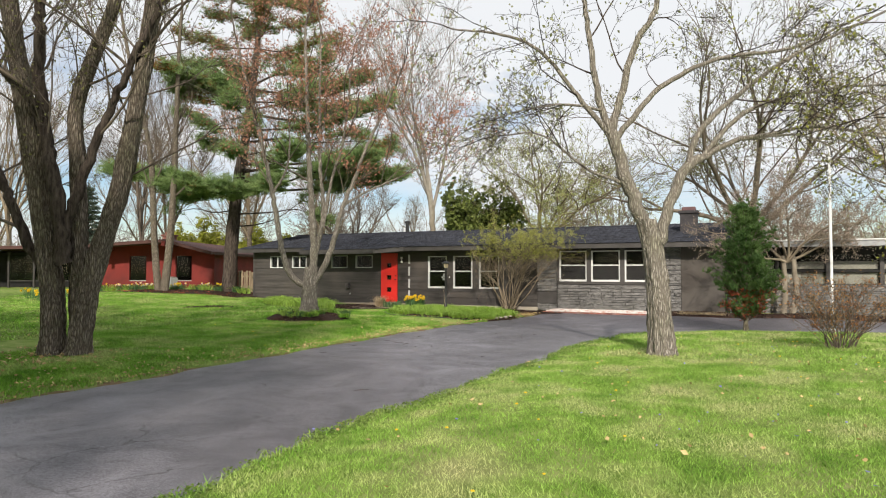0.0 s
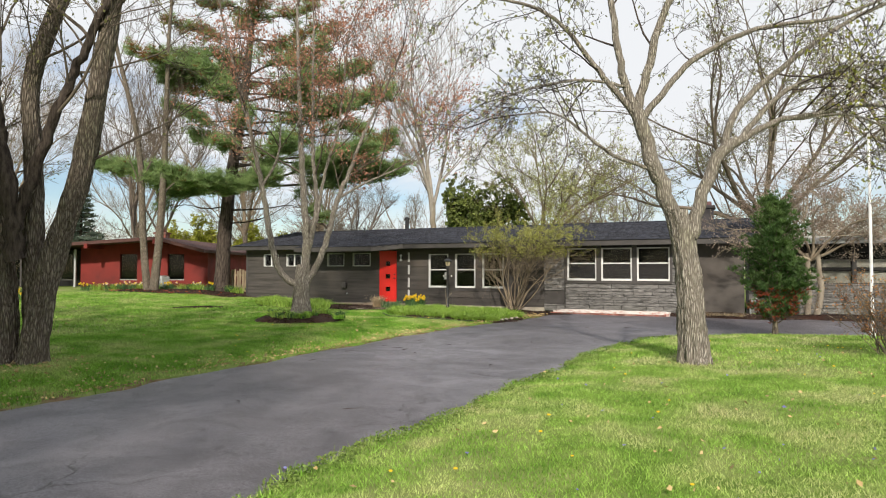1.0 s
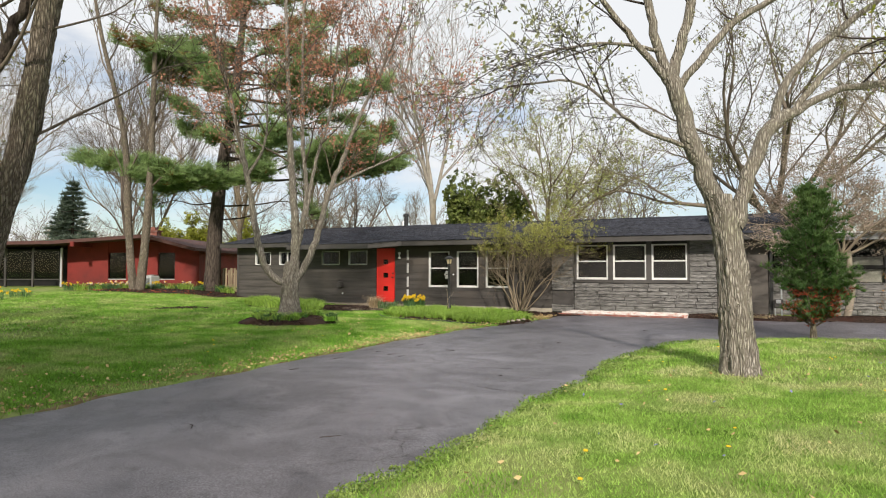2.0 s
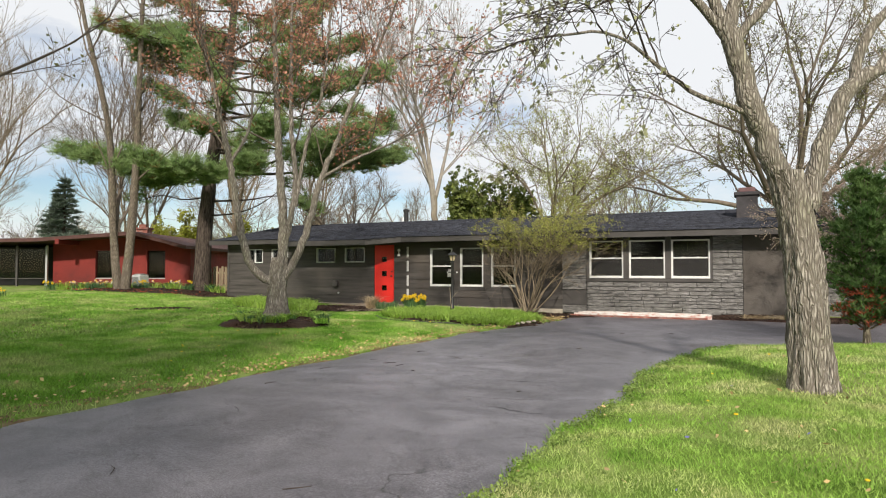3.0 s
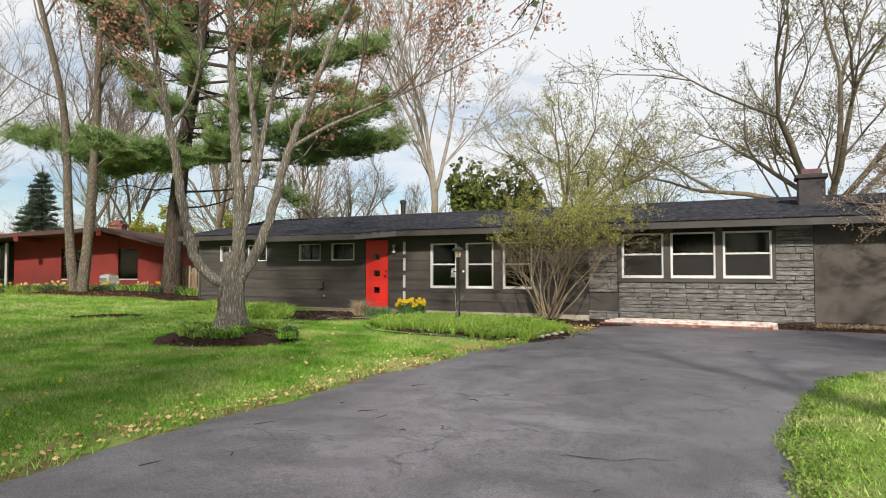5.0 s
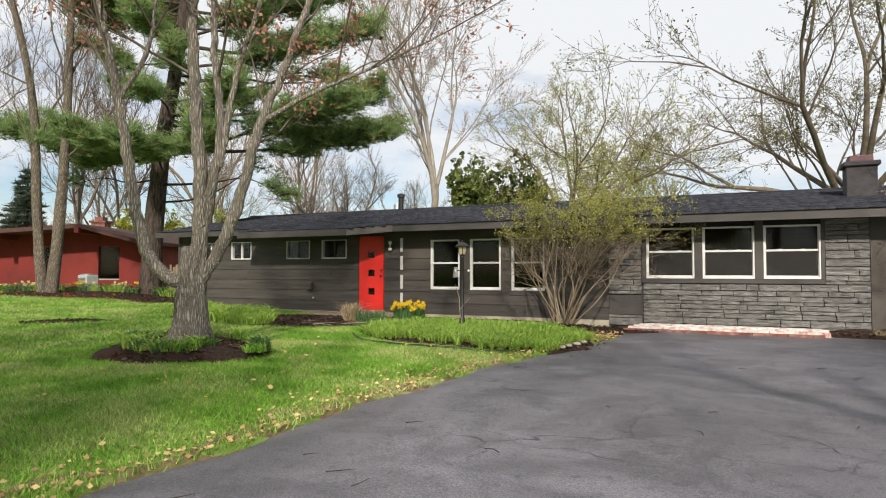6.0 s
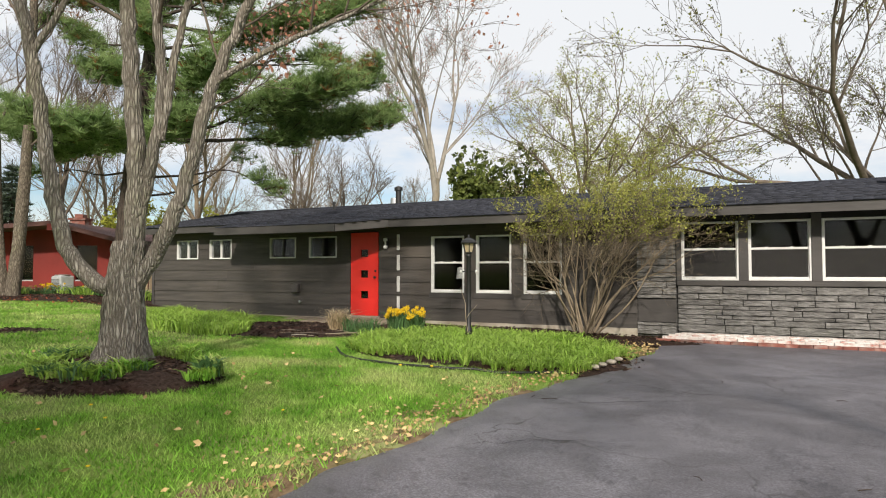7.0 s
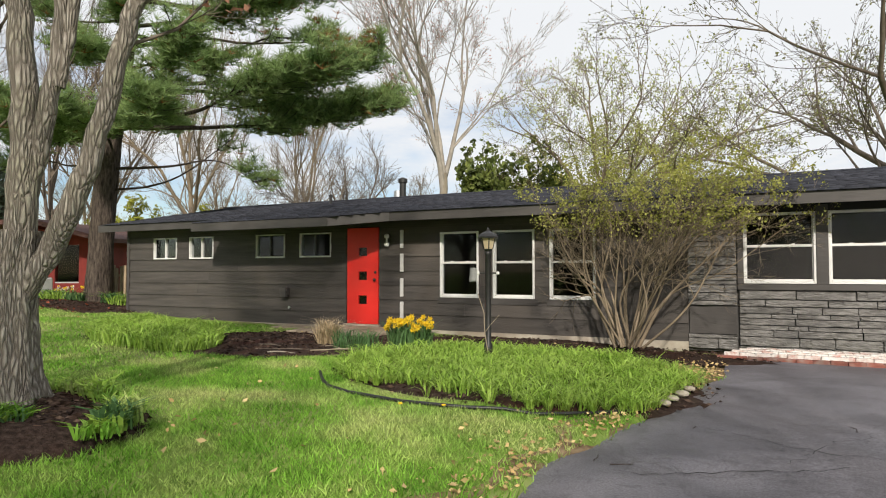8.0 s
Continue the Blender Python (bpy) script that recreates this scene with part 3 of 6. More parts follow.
xs = np.concatenate([[-900, -400, -200, -120, -80], np.arange(-60, -16, 1.0), np.arange(-16, 6, 0.18), np.arange(6, 30, 1.0), [30, 45, 80, 160, 400, 900]])
ys = np.concatenate([[-300, -120, -60], np.arange(-40, 0, 1.0), np.arange(0, 23, 0.18), np.arange(23, 50, 1.0), [50, 70, 120, 250, 600, 1500]])
GX, GY = np.meshgrid(xs, ys, indexing="ij")
GZ = ground_height(GX, GY)
ny = len(ys)
gi, gj = np.meshgrid(np.arange(len(xs) - 1), np.arange(ny - 1), indexing="ij")
ga = (gi * ny + gj).ravel()
ground = link("ground", raw_mesh("ground", np.stack([GX.ravel(), GY.ravel(), GZ.ravel()], 1), np.stack([ga, ga + ny, ga + ny + 1, ga + 1], 1), True), LAWN)
tagged(ground, "mown spring lawn with bare and mossy spots", "ground", kind="structure")

dy = np.concatenate([np.linspace(-40, 0, 60), np.linspace(0.1, 22.4, 204)])
cols = 48
DXg = np.stack([drive_left(dy) + (drive_right(dy) - drive_left(dy)) * u for u in np.linspace(0, 1, cols)], 1)
DYg = np.repeat(dy[:, None], cols, 1)
DZg = 0.006 * np.sin(DXg * 1.4 + DYg * 0.5) + 0.006 * np.sin(DYg * 0.9)
DZg[:, 0] = DZg[:, -1] = -0.01
di, dj = np.meshgrid(np.arange(len(dy) - 1), np.arange(cols - 1), indexing="ij")
da = (di * cols + dj).ravel()
driveway = link("driveway", raw_mesh("driveway", np.stack([DXg.ravel(), DYg.ravel(), DZg.ravel()], 1), np.stack([da, da + 1, da + cols + 1, da + cols], 1), True), ASPHALT)
tagged(driveway, "worn dark asphalt driveway with cracks, bending along the house", "driveway", kind="structure")

# ---- the charcoal ranch house ----
WALL_Y, X0, X1, FLOOR = 22.68, -20.46, -0.5, 0.17
RIDGE_Y, RIDGE_Z, SLOPE = 26.6, 3.32, 0.19
BACK_Y = 30.6
house = thing("house", (-10.5, 26.6, 0), "low charcoal-painted ranch house with lap siding and stone veneer", "house")
SMALL = [(-19.5, -18.69), (-18.25, -17.46), (-16.13, -15.29), (-14.87, -14.03)]
TALL = [(-11.41, -10.59), (-10.3, -9.48), (-9.2, -8.37)]
WIDE = [(-6.03, -5.03), (-4.87, -3.86), (-3.7, -2.67)]
DOOR = (-13.63, -12.82)
OPEN = [(a, b, 1.6, 2.13) for a, b in SMALL] + [(a, b, 0.78, 2.06) for a, b in TALL] + [(a, b, 1.09, 2.2) for a, b in WIDE] + [(*DOOR, FLOOR, 2.22)]
TOP = 2.5


def wall_pieces(x0, x1, z0, z1):
    """The stretches of the front wall, row by row, that its openings leave."""
    cuts = sorted({z0, z1, *[v for o in OPEN for v in o[2:] if z0 < v < z1]})
    for a, b in zip(cuts, cuts[1:]):
        holes = sorted((o[0], o[1]) for o in OPEN if o[2] < b - 1e-4 and o[3] > a + 1e-4 and o[1] > x0 and o[0] < x1)
        x = x0
        for h0, h1 in holes:
            if h0 > x:
                yield x, h0, a, b
            x = max(x, h1)
        if x < x1:
            yield x, x1, a, b


bm = bmesh.new()
for a, b, c, d in wall_pieces(X0, X1, 0.0, TOP):
    box(a, b, WALL_Y, WALL_Y + 0.15, c, d, bm=bm)
part("wall", bm, MORTAR, house, "front wall behind the siding")
part("wall", box(X0, X0 + 0.15, WALL_Y + 0.15, BACK_Y, 0, TOP), SIDING, house)
part("wall", box(X1 - 0.15, X1, WALL_Y + 0.15, BACK_Y, 0, TOP), SIDING, house)
part("wall", box(X0, X1, BACK_Y, BACK_Y + 0.15, 0, TOP), SIDING, house)
part("gable_wall", prism([(WALL_Y, TOP), (BACK_Y, TOP), (RIDGE_Y, RIDGE_Z - 0.1)], 0, 0.12), SIDING, house).matrix_basis = Matrix.Translation((X0 + 0.13, 0, 0)) @ pose(0, 0, 0, 0, 0, 90)
# floor, inner walls and ceiling: indoor darkness painted in as near-black
part("floor", box(X0 + 0.15, X1 - 0.15, WALL_Y + 0.15, BACK_Y, 0.0, FLOOR), UNLIT, house)
part("room_wall", box(X0 + 0.15, X1 - 0.15, WALL_Y + 3.6, WALL_Y + 3.7, FLOOR, TOP), UNLIT_ROOM, house)
part("room_ceiling", box(X0 + 0.15, X1 - 0.15, WALL_Y + 0.15, BACK_Y, TOP, TOP + 0.04), UNLIT_ROOM, house)
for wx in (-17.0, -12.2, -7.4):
    part("room_wall", box(wx, wx + 0.1, WALL_Y + 0.15, WALL_Y + 3.6, FLOOR, TOP), UNLIT_ROOM, house)

# roof: three stretches of eave, of unlike depth
EAVES = [(-21.05, -16.95, 22.25), (-16.95, -12.75, 21.55), (-12.75, 0.5, 22.05)]


def roof_z(y):
    return RIDGE_Z - SLOPE * abs(y - RIDGE_Y)


bm = bmesh.new()


def roof_slab(bm, x0, x1, ya0, ya1, yb, top=0.0, thick=0.12):
    """A sloping slab from the eave (y ya0 at x0, ya1 at x1) to the ridge."""
    pts = [(x0, ya0), (x1, ya1), (x1, yb), (x0, yb)]
    hi = [bm.verts.new((x, y, roof_z(y) + top)) for x, y in pts]
    lo = [bm.verts.new((x, y, roof_z(y) + top - thick)) for x, y in pts]
    bm.faces.new(hi)
    bm.faces.new(lo[::-1])
    for i in range(4):
        j = (i + 1) % 4
        bm.faces.new((hi[j], hi[i], lo[i], lo[j]))


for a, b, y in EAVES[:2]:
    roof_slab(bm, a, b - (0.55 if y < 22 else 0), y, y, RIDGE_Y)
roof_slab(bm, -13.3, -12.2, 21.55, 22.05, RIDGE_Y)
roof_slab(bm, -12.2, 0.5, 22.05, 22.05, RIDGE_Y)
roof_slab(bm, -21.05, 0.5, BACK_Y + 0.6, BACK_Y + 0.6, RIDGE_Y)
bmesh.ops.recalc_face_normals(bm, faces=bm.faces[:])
part("roof", bm, EAVE_SHADE, house, "roof deck and soffit, coloured near-black for eave shade")


def fascia(x0, y0, x1, y1, parent, mat=TRIM, high=0.17, thick=0.035, drop=0.02, name="fascia"):
    bm = bmesh.new()
    d = Vector((x1 - x0, y1 - y0, 0)).normalized()
    o = Vector((d.y, -d.x, 0)) * thick
    lo0, lo1 = roof_z(y0) - drop - high, roof_z(y1) - drop - high
    a, b = Vector((x0, y0, 0)), Vector((x1, y1, 0))
    v = [bm.verts.new(p + Vector((0, 0, z))) for p, z in ((a, lo0), (b, lo1), (b + o, lo1), (a + o, lo0), (a, lo0 + high), (b, lo1 + high), (b + o, lo1 + high), (a + o, lo0 + high))]
    for f in ((3, 2, 1, 0), (4, 5, 6, 7), (0, 1, 5, 4), (1, 2, 6, 5), (2, 3, 7, 6), (3, 0, 4, 7)):
        bm.faces.new([v[i] for i in f])
    bmesh.ops.recalc_face_normals(bm, faces=bm.faces[:])
    return part(name, bm, mat, parent)


for x0, y0, x1, y1 in ((-21.05, 22.25, -16.95, 22.25), (-16.95, 21.55, -13.3, 21.55), (-13.3, 21.55, -12.2, 22.05), (-12.2, 22.05, -6.2, 22.05), (-6.2, 22.05, 0.5, 22.05)):
    fascia(x0, y0, x1, y1, house)
fascia(-16.95, 22.25, -16.95, 21.55, house)
fascia(0.5, 22.05, 0.5, 26.6, house, name="rake_board")
fascia(-21.05, RIDGE_Y, -21.05, 22.25, house, name="rake_board")

# shingle courses, tab by tab
rs = np.random.default_rng(5)
sv, sf = [], []
course = 0.15


def eave_y(x):
    return 22.25 if x < -16.95 else (21.55 if x < -13.3 else (np.interp(x, [-13.3, -12.2], [21.55, 22.05]) if x < -12.2 else 22.05))


rows = int((RIDGE_Y - 21.5) / course) + 1
for r in range(rows):
    ya = 21.5 + r * course
    x = -21.08 + rs.uniform(0, 0.3)
    while x < 0.52:
        w = rs.uniform(0.2, 0.36)
        xb = min(x + w, 0.53)
        y0 = max(ya, eave_y((x + xb) / 2) - 0.075)
        y1 = min(ya + course + 0.03, RIDGE_Y + 0.02)
        if y1 - y0 > 0.03:
            up = 0.016 + rs.uniform(0, 0.006)
            k = len(sv) * 8
            z0, z1 = roof_z(y0), roof_z(y1)
            sv.append([(x, y0, z0), (xb, y0, z0), (xb, y1, z1), (x, y1, z1), (x, y0, z0 + up), (xb, y0, z0 + up), (xb, y1, z1 + 0.004), (x, y1, z1 + 0.004)])
            sf += [(k + 4, k + 5, k + 6, k + 7), (k, k + 1, k + 5, k + 4), (k + 1, k + 2, k + 6, k + 5), (k + 3, k, k + 4, k + 7)]
        x = xb + 0.004
tagged(link("shingles", raw_mesh("shingles", np.array(sv).reshape(-1, 3), sf), SHINGLE, house, "dark charcoal asphalt shingles"), kind="stuff")
part("ridge_cap", box(-21.06, 0.52, RIDGE_Y - 0.13, RIDGE_Y + 0.13, RIDGE_Z - 0.01, RIDGE_Z + 0.025, 0.01), SHINGLE, house)

# chimney and roof vents
chimney = part("chimney", box(-2.0, -1.42, 24.3, 24.9, 2.7, 3.55, 0.01), CHIMNEY, house, "dark painted brick chimney")
part("chimney_cap", box(-2.06, -1.36, 24.24, 24.96, 3.55, 3.66, 0.02), CHIMNEY, chimney)
part("flue", box(-1.94, -1.48, 24.36, 24.84, 3.66, 3.80, 0.02), CLAY, chimney, "clay flue top")
vent = part("vent_pipe", lathe([(0.09, 3.1), (0.09, 3.75), (0.13, 3.76), (0.13, 3.86), (0.05, 3.9)], -14.6, 26.75), BLACK, house, "black roof vent pipe with a cap")
part("vent_flashing", lathe([(0.14, 3.1), (0.12, 3.5), (0.1, 3.55)], -14.78, 26.8), METAL, house)
part("vent_stub", lathe([(0.04, 3.0), (0.04, 3.32), (0.06, 3.33), (0.06, 3.38)], -16.2, 25.6, 10), BLACK, house)


def window(x0, x1, z0, z1, style, mat_screen=True):
    """A white vinyl window in the front wall: double-hung, or a small slider."""
    win = part("window", bmesh.new(), None, house)
    t, yf = (0.036 if style == "double" else 0.022), WALL_Y - 0.045
    yb = WALL_Y + 0.09
    for nm, b4 in (("jamb", (x0, x0 + t, z0, z1)), ("jamb", (x1 - t, x1, z0, z1)), ("head", (x0 + t, x1 - t, z1 - t, z1)), ("sill", (x0 + t, x1 - t, z0, z0 + t + 0.01))):
        part(nm, box(b4[0], b4[1], yf, yb, b4[2], b4[3], 0.005), WHITE, win)
    zm = z0 + (z1 - z0) * 0.53
    if style == "double":
        part("meeting_rail", box(x0 + t, x1 - t, yf + 0.025, yb - 0.03, zm - 0.02, zm + 0.02, 0.004), WHITE, win)
        for a in (x0 + t, x1 - t - 0.015):
            part("sash_stile", box(a, a + 0.015, yf + 0.03, yb - 0.04, z0 + t, z1 - t, 0.003), WHITE, win)
        part("sash_rail", box(x0 + t, x1 - t, yf + 0.03, yb - 0.04, z0 + t + 0.01, z0 + t + 0.035, 0.003), WHITE, win)
        for lx in (x0 + (x1 - x0) * 0.3, x0 + (x1 - x0) * 0.7):
            part("sash_lock", box(lx - 0.025, lx + 0.025, yf + 0.03, yf + 0.06, zm + 0.02, zm + 0.035, 0.004), WHITE, win)
        pane = part("pane", box(x0 + t, x1 - t, WALL_Y + 0.03, WALL_Y + 0.034, zm + 0.02, z1 - t), GLASS, win)
        low = part("pane", box(x0 + t, x1 - t, WALL_Y + 0.01, WALL_Y + 0.014, z0 + t, zm - 0.02), GLASS, win)
        pane.visible_shadow = low.visible_shadow = False
        if x0 > -7:
            part("screen", box(x0 + t, x1 - t, WALL_Y - 0.012, WALL_Y - 0.009, z0 + t + 0.035, zm - 0.02), SCREEN, win, "grey insect screen")
    else:
        xm = (x0 + x1) / 2
        part("meeting_stile", box(xm - 0.012, xm + 0.012, yf + 0.02, yb - 0.03, z0 + t, z1 - t, 0.003), WHITE if style == "slider" else TRIM, win)
        pane = part("pane", box(x0 + t, x1 - t, WALL_Y + 0.02, WALL_Y + 0.024, z0 + t, z1 - t), GLASS, win)
        pane.visible_shadow = False
    return win


for a, b in SMALL[:2]:
    window(a, b, 1.6, 2.13, "slider")
for a, b in SMALL[2:]:
    window(a, b, 1.6, 2.13, "awning")
for a, b in TALL:
    window(a, b, 0.78, 2.06, "double")
for a, b in WIDE:
    window(a, b, 1.09, 2.2, "double")
for a, b in TALL:
    part("window_trim", box(a - 0.06, b + 0.06, WALL_Y - 0.03, WALL_Y - 0.002, 0.66, 0.775, 0.005), TRIM, house)
part("window_ledge", box(-6.12, -2.6, WALL_Y - 0.09, WALL_Y - 0.002, 0.99, 1.085, 0.008), TRIM, house, "painted ledge under the picture windows")
for a, b in ((-6.12, -6.03), (-5.03, -4.87), (-3.86, -3.7), (-2.67, -2.6)):
    part("mullion", box(a, b, WALL_Y - 0.06, WALL_Y - 0.002, 1.085, 2.3, 0.005), TRIM, house)
# header takes the soffit's near-black, so eave shade is in its colour
part("window_header", box(-6.12, -2.6, WALL_Y - 0.03, WALL_Y - 0.003, 2.2, 2.36), EAVE_SHADE, house)

# the red door
door = part("door", bmesh.new(), None, house, "red front door with three small square lights")
dx0, dx1, dz0, dz1 = DOOR[0] + 0.02, DOOR[1] - 0.02, FLOOR + 0.03, 2.2
dm = (dx0 + dx1) / 2
lights = [(0.60, 0.79), (1.10, 1.29), (1.60, 1.79)]
hw = 0.105
bm = bmesh.new()
box(dx0, dm - hw, WALL_Y - 0.02, WALL_Y + 0.03, dz0, dz1, bm=bm)
box(dm + hw, dx1, WALL_Y - 0.02, WALL_Y + 0.03, dz0, dz1, bm=bm)
zz = dz0
for a, b in lights + [(dz1, None)]:
    box(dm - hw, dm + hw, WALL_Y - 0.02, WALL_Y + 0.03, zz, a, bm=bm)
    zz = b
part("slab", bm, RED_DOOR, door)
for a, b in lights:
    lite = part("pane", box(dm - hw, dm + hw, WALL_Y + 0.004, WALL_Y + 0.008, a, b), GLASS, door)
    part("light_bead", box(dm - hw, dm + hw, WALL_Y - 0.024, WALL_Y - 0.005, a, a + 0.012), RED_DOOR, door)
part("knob", lathe([(0.02, 0), (0.014, 0.02), (0.03, 0.04), (0.03, 0.06), (0.012, 0.075)], 0, 0, 12), BLACK, door, "black door knob").matrix_basis = pose(dx1 - 0.07, WALL_Y - 0.02, 1.12, 90)
part("deadbolt", lathe([(0.028, 0), (0.028, 0.015), (0.02, 0.02)], 0, 0, 12), BLACK, door).matrix_basis = pose(dx1 - 0.07, WALL_Y - 0.02, 1.27, 90)
part("door_sill", box(DOOR[0] - 0.04, DOOR[1] + 0.04, WALL_Y - 0.1, WALL_Y + 0.1, FLOOR - 0.03, FLOOR + 0.025, 0.006), CONCRETE, house)
# black sheet behind the door lights, in place of a dim hallway
part("door_backing", box(DOOR[0], DOOR[1], WALL_Y + 0.13, WALL_Y + 0.148, FLOOR, 2.22), UNLIT, house)

# lap siding, board by board
lap_rng = random.Random(3)
SID0, SID1 = X0 - 0.02, -6.86
zc = 0.14
while zc < 2.42:
    zt = min(zc + 0.29, 2.44)
    joints = [SID0] + [x + lap_rng.uniform(-0.8, 0.8) for x in (-17.2, -13.7, -10.2)] + [SID1]
    for ja, jb in zip(joints, joints[1:]):
        for a, b, c, d in wall_pieces(ja + 0.002, jb - 0.002, zc, zt):
            bm = bmesh.new()
            tb = 0.030 - 0.02 * (c - zc) / 0.29
            tt = 0.030 - 0.02 * (d - zc) / 0.29
            v = [bm.verts.new(p) for p in ((a, WALL_Y - tb, c), (b, WALL_Y - tb, c), (b, WALL_Y - 0.001, c), (a, WALL_Y - 0.001, c), (a, WALL_Y - tt, d), (b, WALL_Y - tt, d), (b, WALL_Y - 0.001, d), (a, WALL_Y - 0.001, d))]
            for f in ((3, 2, 1, 0), (4, 5, 6, 7), (0, 1, 5, 4), (1, 2, 6, 5), (2, 3, 7, 6), (3, 0, 4, 7)):
                bm.faces.new([v[i] for i in f])
            part("siding_board", bm, SIDING, house)
    zc += 0.29
part("corner_board", box(X0 - 0.035, X0 + 0.06, WALL_Y - 0.04, WALL_Y - 0.031, 0.14, 2.4), TRIM, house)
part("foundation", box(X0 + 0.01, -6.86, WALL_Y - 0.025, WALL_Y + 0.05, -0.1, 0.135), CONCRETE, house)

# ledge stone veneer: long thin stones in uneven courses
part("smooth_panel", box(-1.84, X1, WALL_Y - 0.035, WALL_Y - 0.002, 0.02, 2.42), PANEL, house, "smooth painted panel beside the stonework")
part("smooth_panel", box(-6.84, -6.14, WALL_Y - 0.03, WALL_Y - 0.002, 0.28, 0.72), TRIM, house)
stone_rng = random.Random(11)
STONES = []
for s in range(6):
    bm = box(-0.5, 0.5, -0.5, 0.5, -0.5, 0.5)
    bmesh.ops.subdivide_edges(bm, edges=[e for e in bm.edges if abs(e.verts[0].co.x - e.verts[1].co.x) > 0.5], cuts=2)
    for v in bm.verts:
        if v.co.y < 0:
            v.co.y += stone_rng.uniform(-0.05, 0.3)
            v.co.x *= 0.985
            v.co.z = v.co.z * 0.9 + stone_rng.uniform(-0.05, 0.05)
    me = bpy.data.meshes.new("stone")
    bm.to_mesh(me)
    bm.free()
    me.materials.append(STONE)
    STONES.append(me)


def lay_stones(x0, x1, z0, z1, parent, y=WALL_Y):
    z = z0
    while z < z1 - 0.02:
        h = min(stone_rng.choice([0.07, 0.09, 0.11, 0.13, 0.15, 0.17]), z1 - z)
        x = x0
        while x < x1 - 0.01:
            w = min(stone_rng.uniform(0.22, 0.85), x1 - x)
            if x1 - x - w < 0.12:
                w = x1 - x
            ob = new("stone", stone_rng.choice(STONES))
            dep = stone_rng.uniform(0.055, 0.085)
            ob.parent = parent
            ob.matrix_parent_inverse = Matrix.Translation(parent.location).inverted()
            ob.matrix_basis = Matrix.LocRotScale((x + w / 2, y - dep / 2, z + h / 2), None, (w - 0.006, dep, h - 0.005))
            x += w
        z += h


lay_stones(-6.1, -1.85, 0.04, 0.985, house)
lay_stones(-2.6, -1.85, 0.985, 2.3, house)
lay_stones(-6.86, -6.13, 0.74, 2.3, house)
lay_stones(-6.86, -6.13, 0.04, 0.27, house)

# small fittings on the front wall
sconce = part("wall_light", lathe([(0.035, 1.80), (0.05, 1.82), (0.05, 1.87), (0.02, 1.88), (0.02, 1.97), (0.05, 1.98), (0.05, 2.03), (0.035, 2.05)], -12.59, WALL_Y - 0.1, 14), WHITE, house, "white double-ended wall light")
part("wall_plate", box(-12.63, -12.55, WALL_Y - 0.085, WALL_Y - 0.03, 1.87, 1.98, 0.01), BLACK, sconce)
number_sign = part("number_sign", bmesh.new(), None, house, "four pale vertical number bars")
for zb in (1.76, 1.28, 0.78, 0.31):
    part("bar", box(-12.31, -12.23, WALL_Y - 0.055, WALL_Y - 0.03, zb, zb + 0.37, 0.008), NUMBER, number_sign)
meter = part("meter_box", box(-15.32, -15.14, WALL_Y - 0.15, WALL_Y - 0.02, 0.72, 0.95, 0.02), TRIM, house, "painted outlet box")
part("box_lid", box(-15.31, -15.15, WALL_Y - 0.165, WALL_Y - 0.15, 0.73, 0.94, 0.005), TRIM, meter)
part("spigot", lathe([(0.012, 0), (0.012, 0.06), (0.03, 0.065), (0.03, 0.075)], 0, 0, 10), METAL, house).matrix_basis = pose(-15.1, WALL_Y - 0.03, 0.5, 90)
downspout = part("downspout", box(-0.46, -0.38, 22.58, 22.66, 0.1, 2.3, 0.01), BLACK, house)

# ---- flat-roofed wing beyond the juniper ----
wing = thing("wing", (3, 25, 0), "flat-roofed garage wing with stone base and long windows", "building")
part("wall", box(-0.45, 9.0, 23.6, 23.75, 0, 1.05), MORTAR, wing)
# wing's upper wall, rails and roof carry the overhang's shade as near-black colour
part("wall", box(-0.45, 9.0, 23.62, 23.75, 2.0, 2.3), EAVE_SHADE, wing)
# back and side walls near-black, for the gloom behind the wing's panes
part("wall", box(-0.45, 9.0, 27.5, 27.65, 0, 2.3), UNLIT, wing)
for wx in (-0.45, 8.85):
    part("wall", box(wx, wx + 0.15, 23.75, 27.5, 0, 2.3), UNLIT, wing)
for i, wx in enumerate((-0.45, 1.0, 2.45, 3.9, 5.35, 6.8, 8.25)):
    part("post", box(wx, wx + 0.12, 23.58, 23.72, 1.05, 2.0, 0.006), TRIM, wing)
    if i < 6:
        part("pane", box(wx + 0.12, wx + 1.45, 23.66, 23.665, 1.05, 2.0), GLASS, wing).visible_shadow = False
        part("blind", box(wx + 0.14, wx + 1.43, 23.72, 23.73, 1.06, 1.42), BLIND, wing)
        part("rail", box(wx + 0.12, wx + 1.45, 23.6, 23.7, 1.44, 1.52, 0.005), EAVE_SHADE, wing)
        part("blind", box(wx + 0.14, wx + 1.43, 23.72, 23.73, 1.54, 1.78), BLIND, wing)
part("roof", box(-0.6, 9.4, 22.9, 28.0, 2.3, 2.42), EAVE_SHADE, wing)
part("fascia", box(-0.6, 9.4, 22.86, 22.897, 2.24, 2.42, 0.005), AC_GREY, wing)
part("roof_edge", box(-0.62, 9.42, 22.82, 23.1, 2.422, 2.47, 0.008), WHITE, wing, "white metal roof edge")
lay_stones(-0.45, 9.0, 0.04, 1.04, wing, 23.6)

# ---- the red neighbour house ----
neighbour = thing("neighbour_house", (-31, 28, 0.4), "low red-painted block house with a brown gable roof", "house")
NB = Matrix.Translation((-30.4, 27.0, 0)) @ pose(0, 0, 0, 0, 0, 25.5)


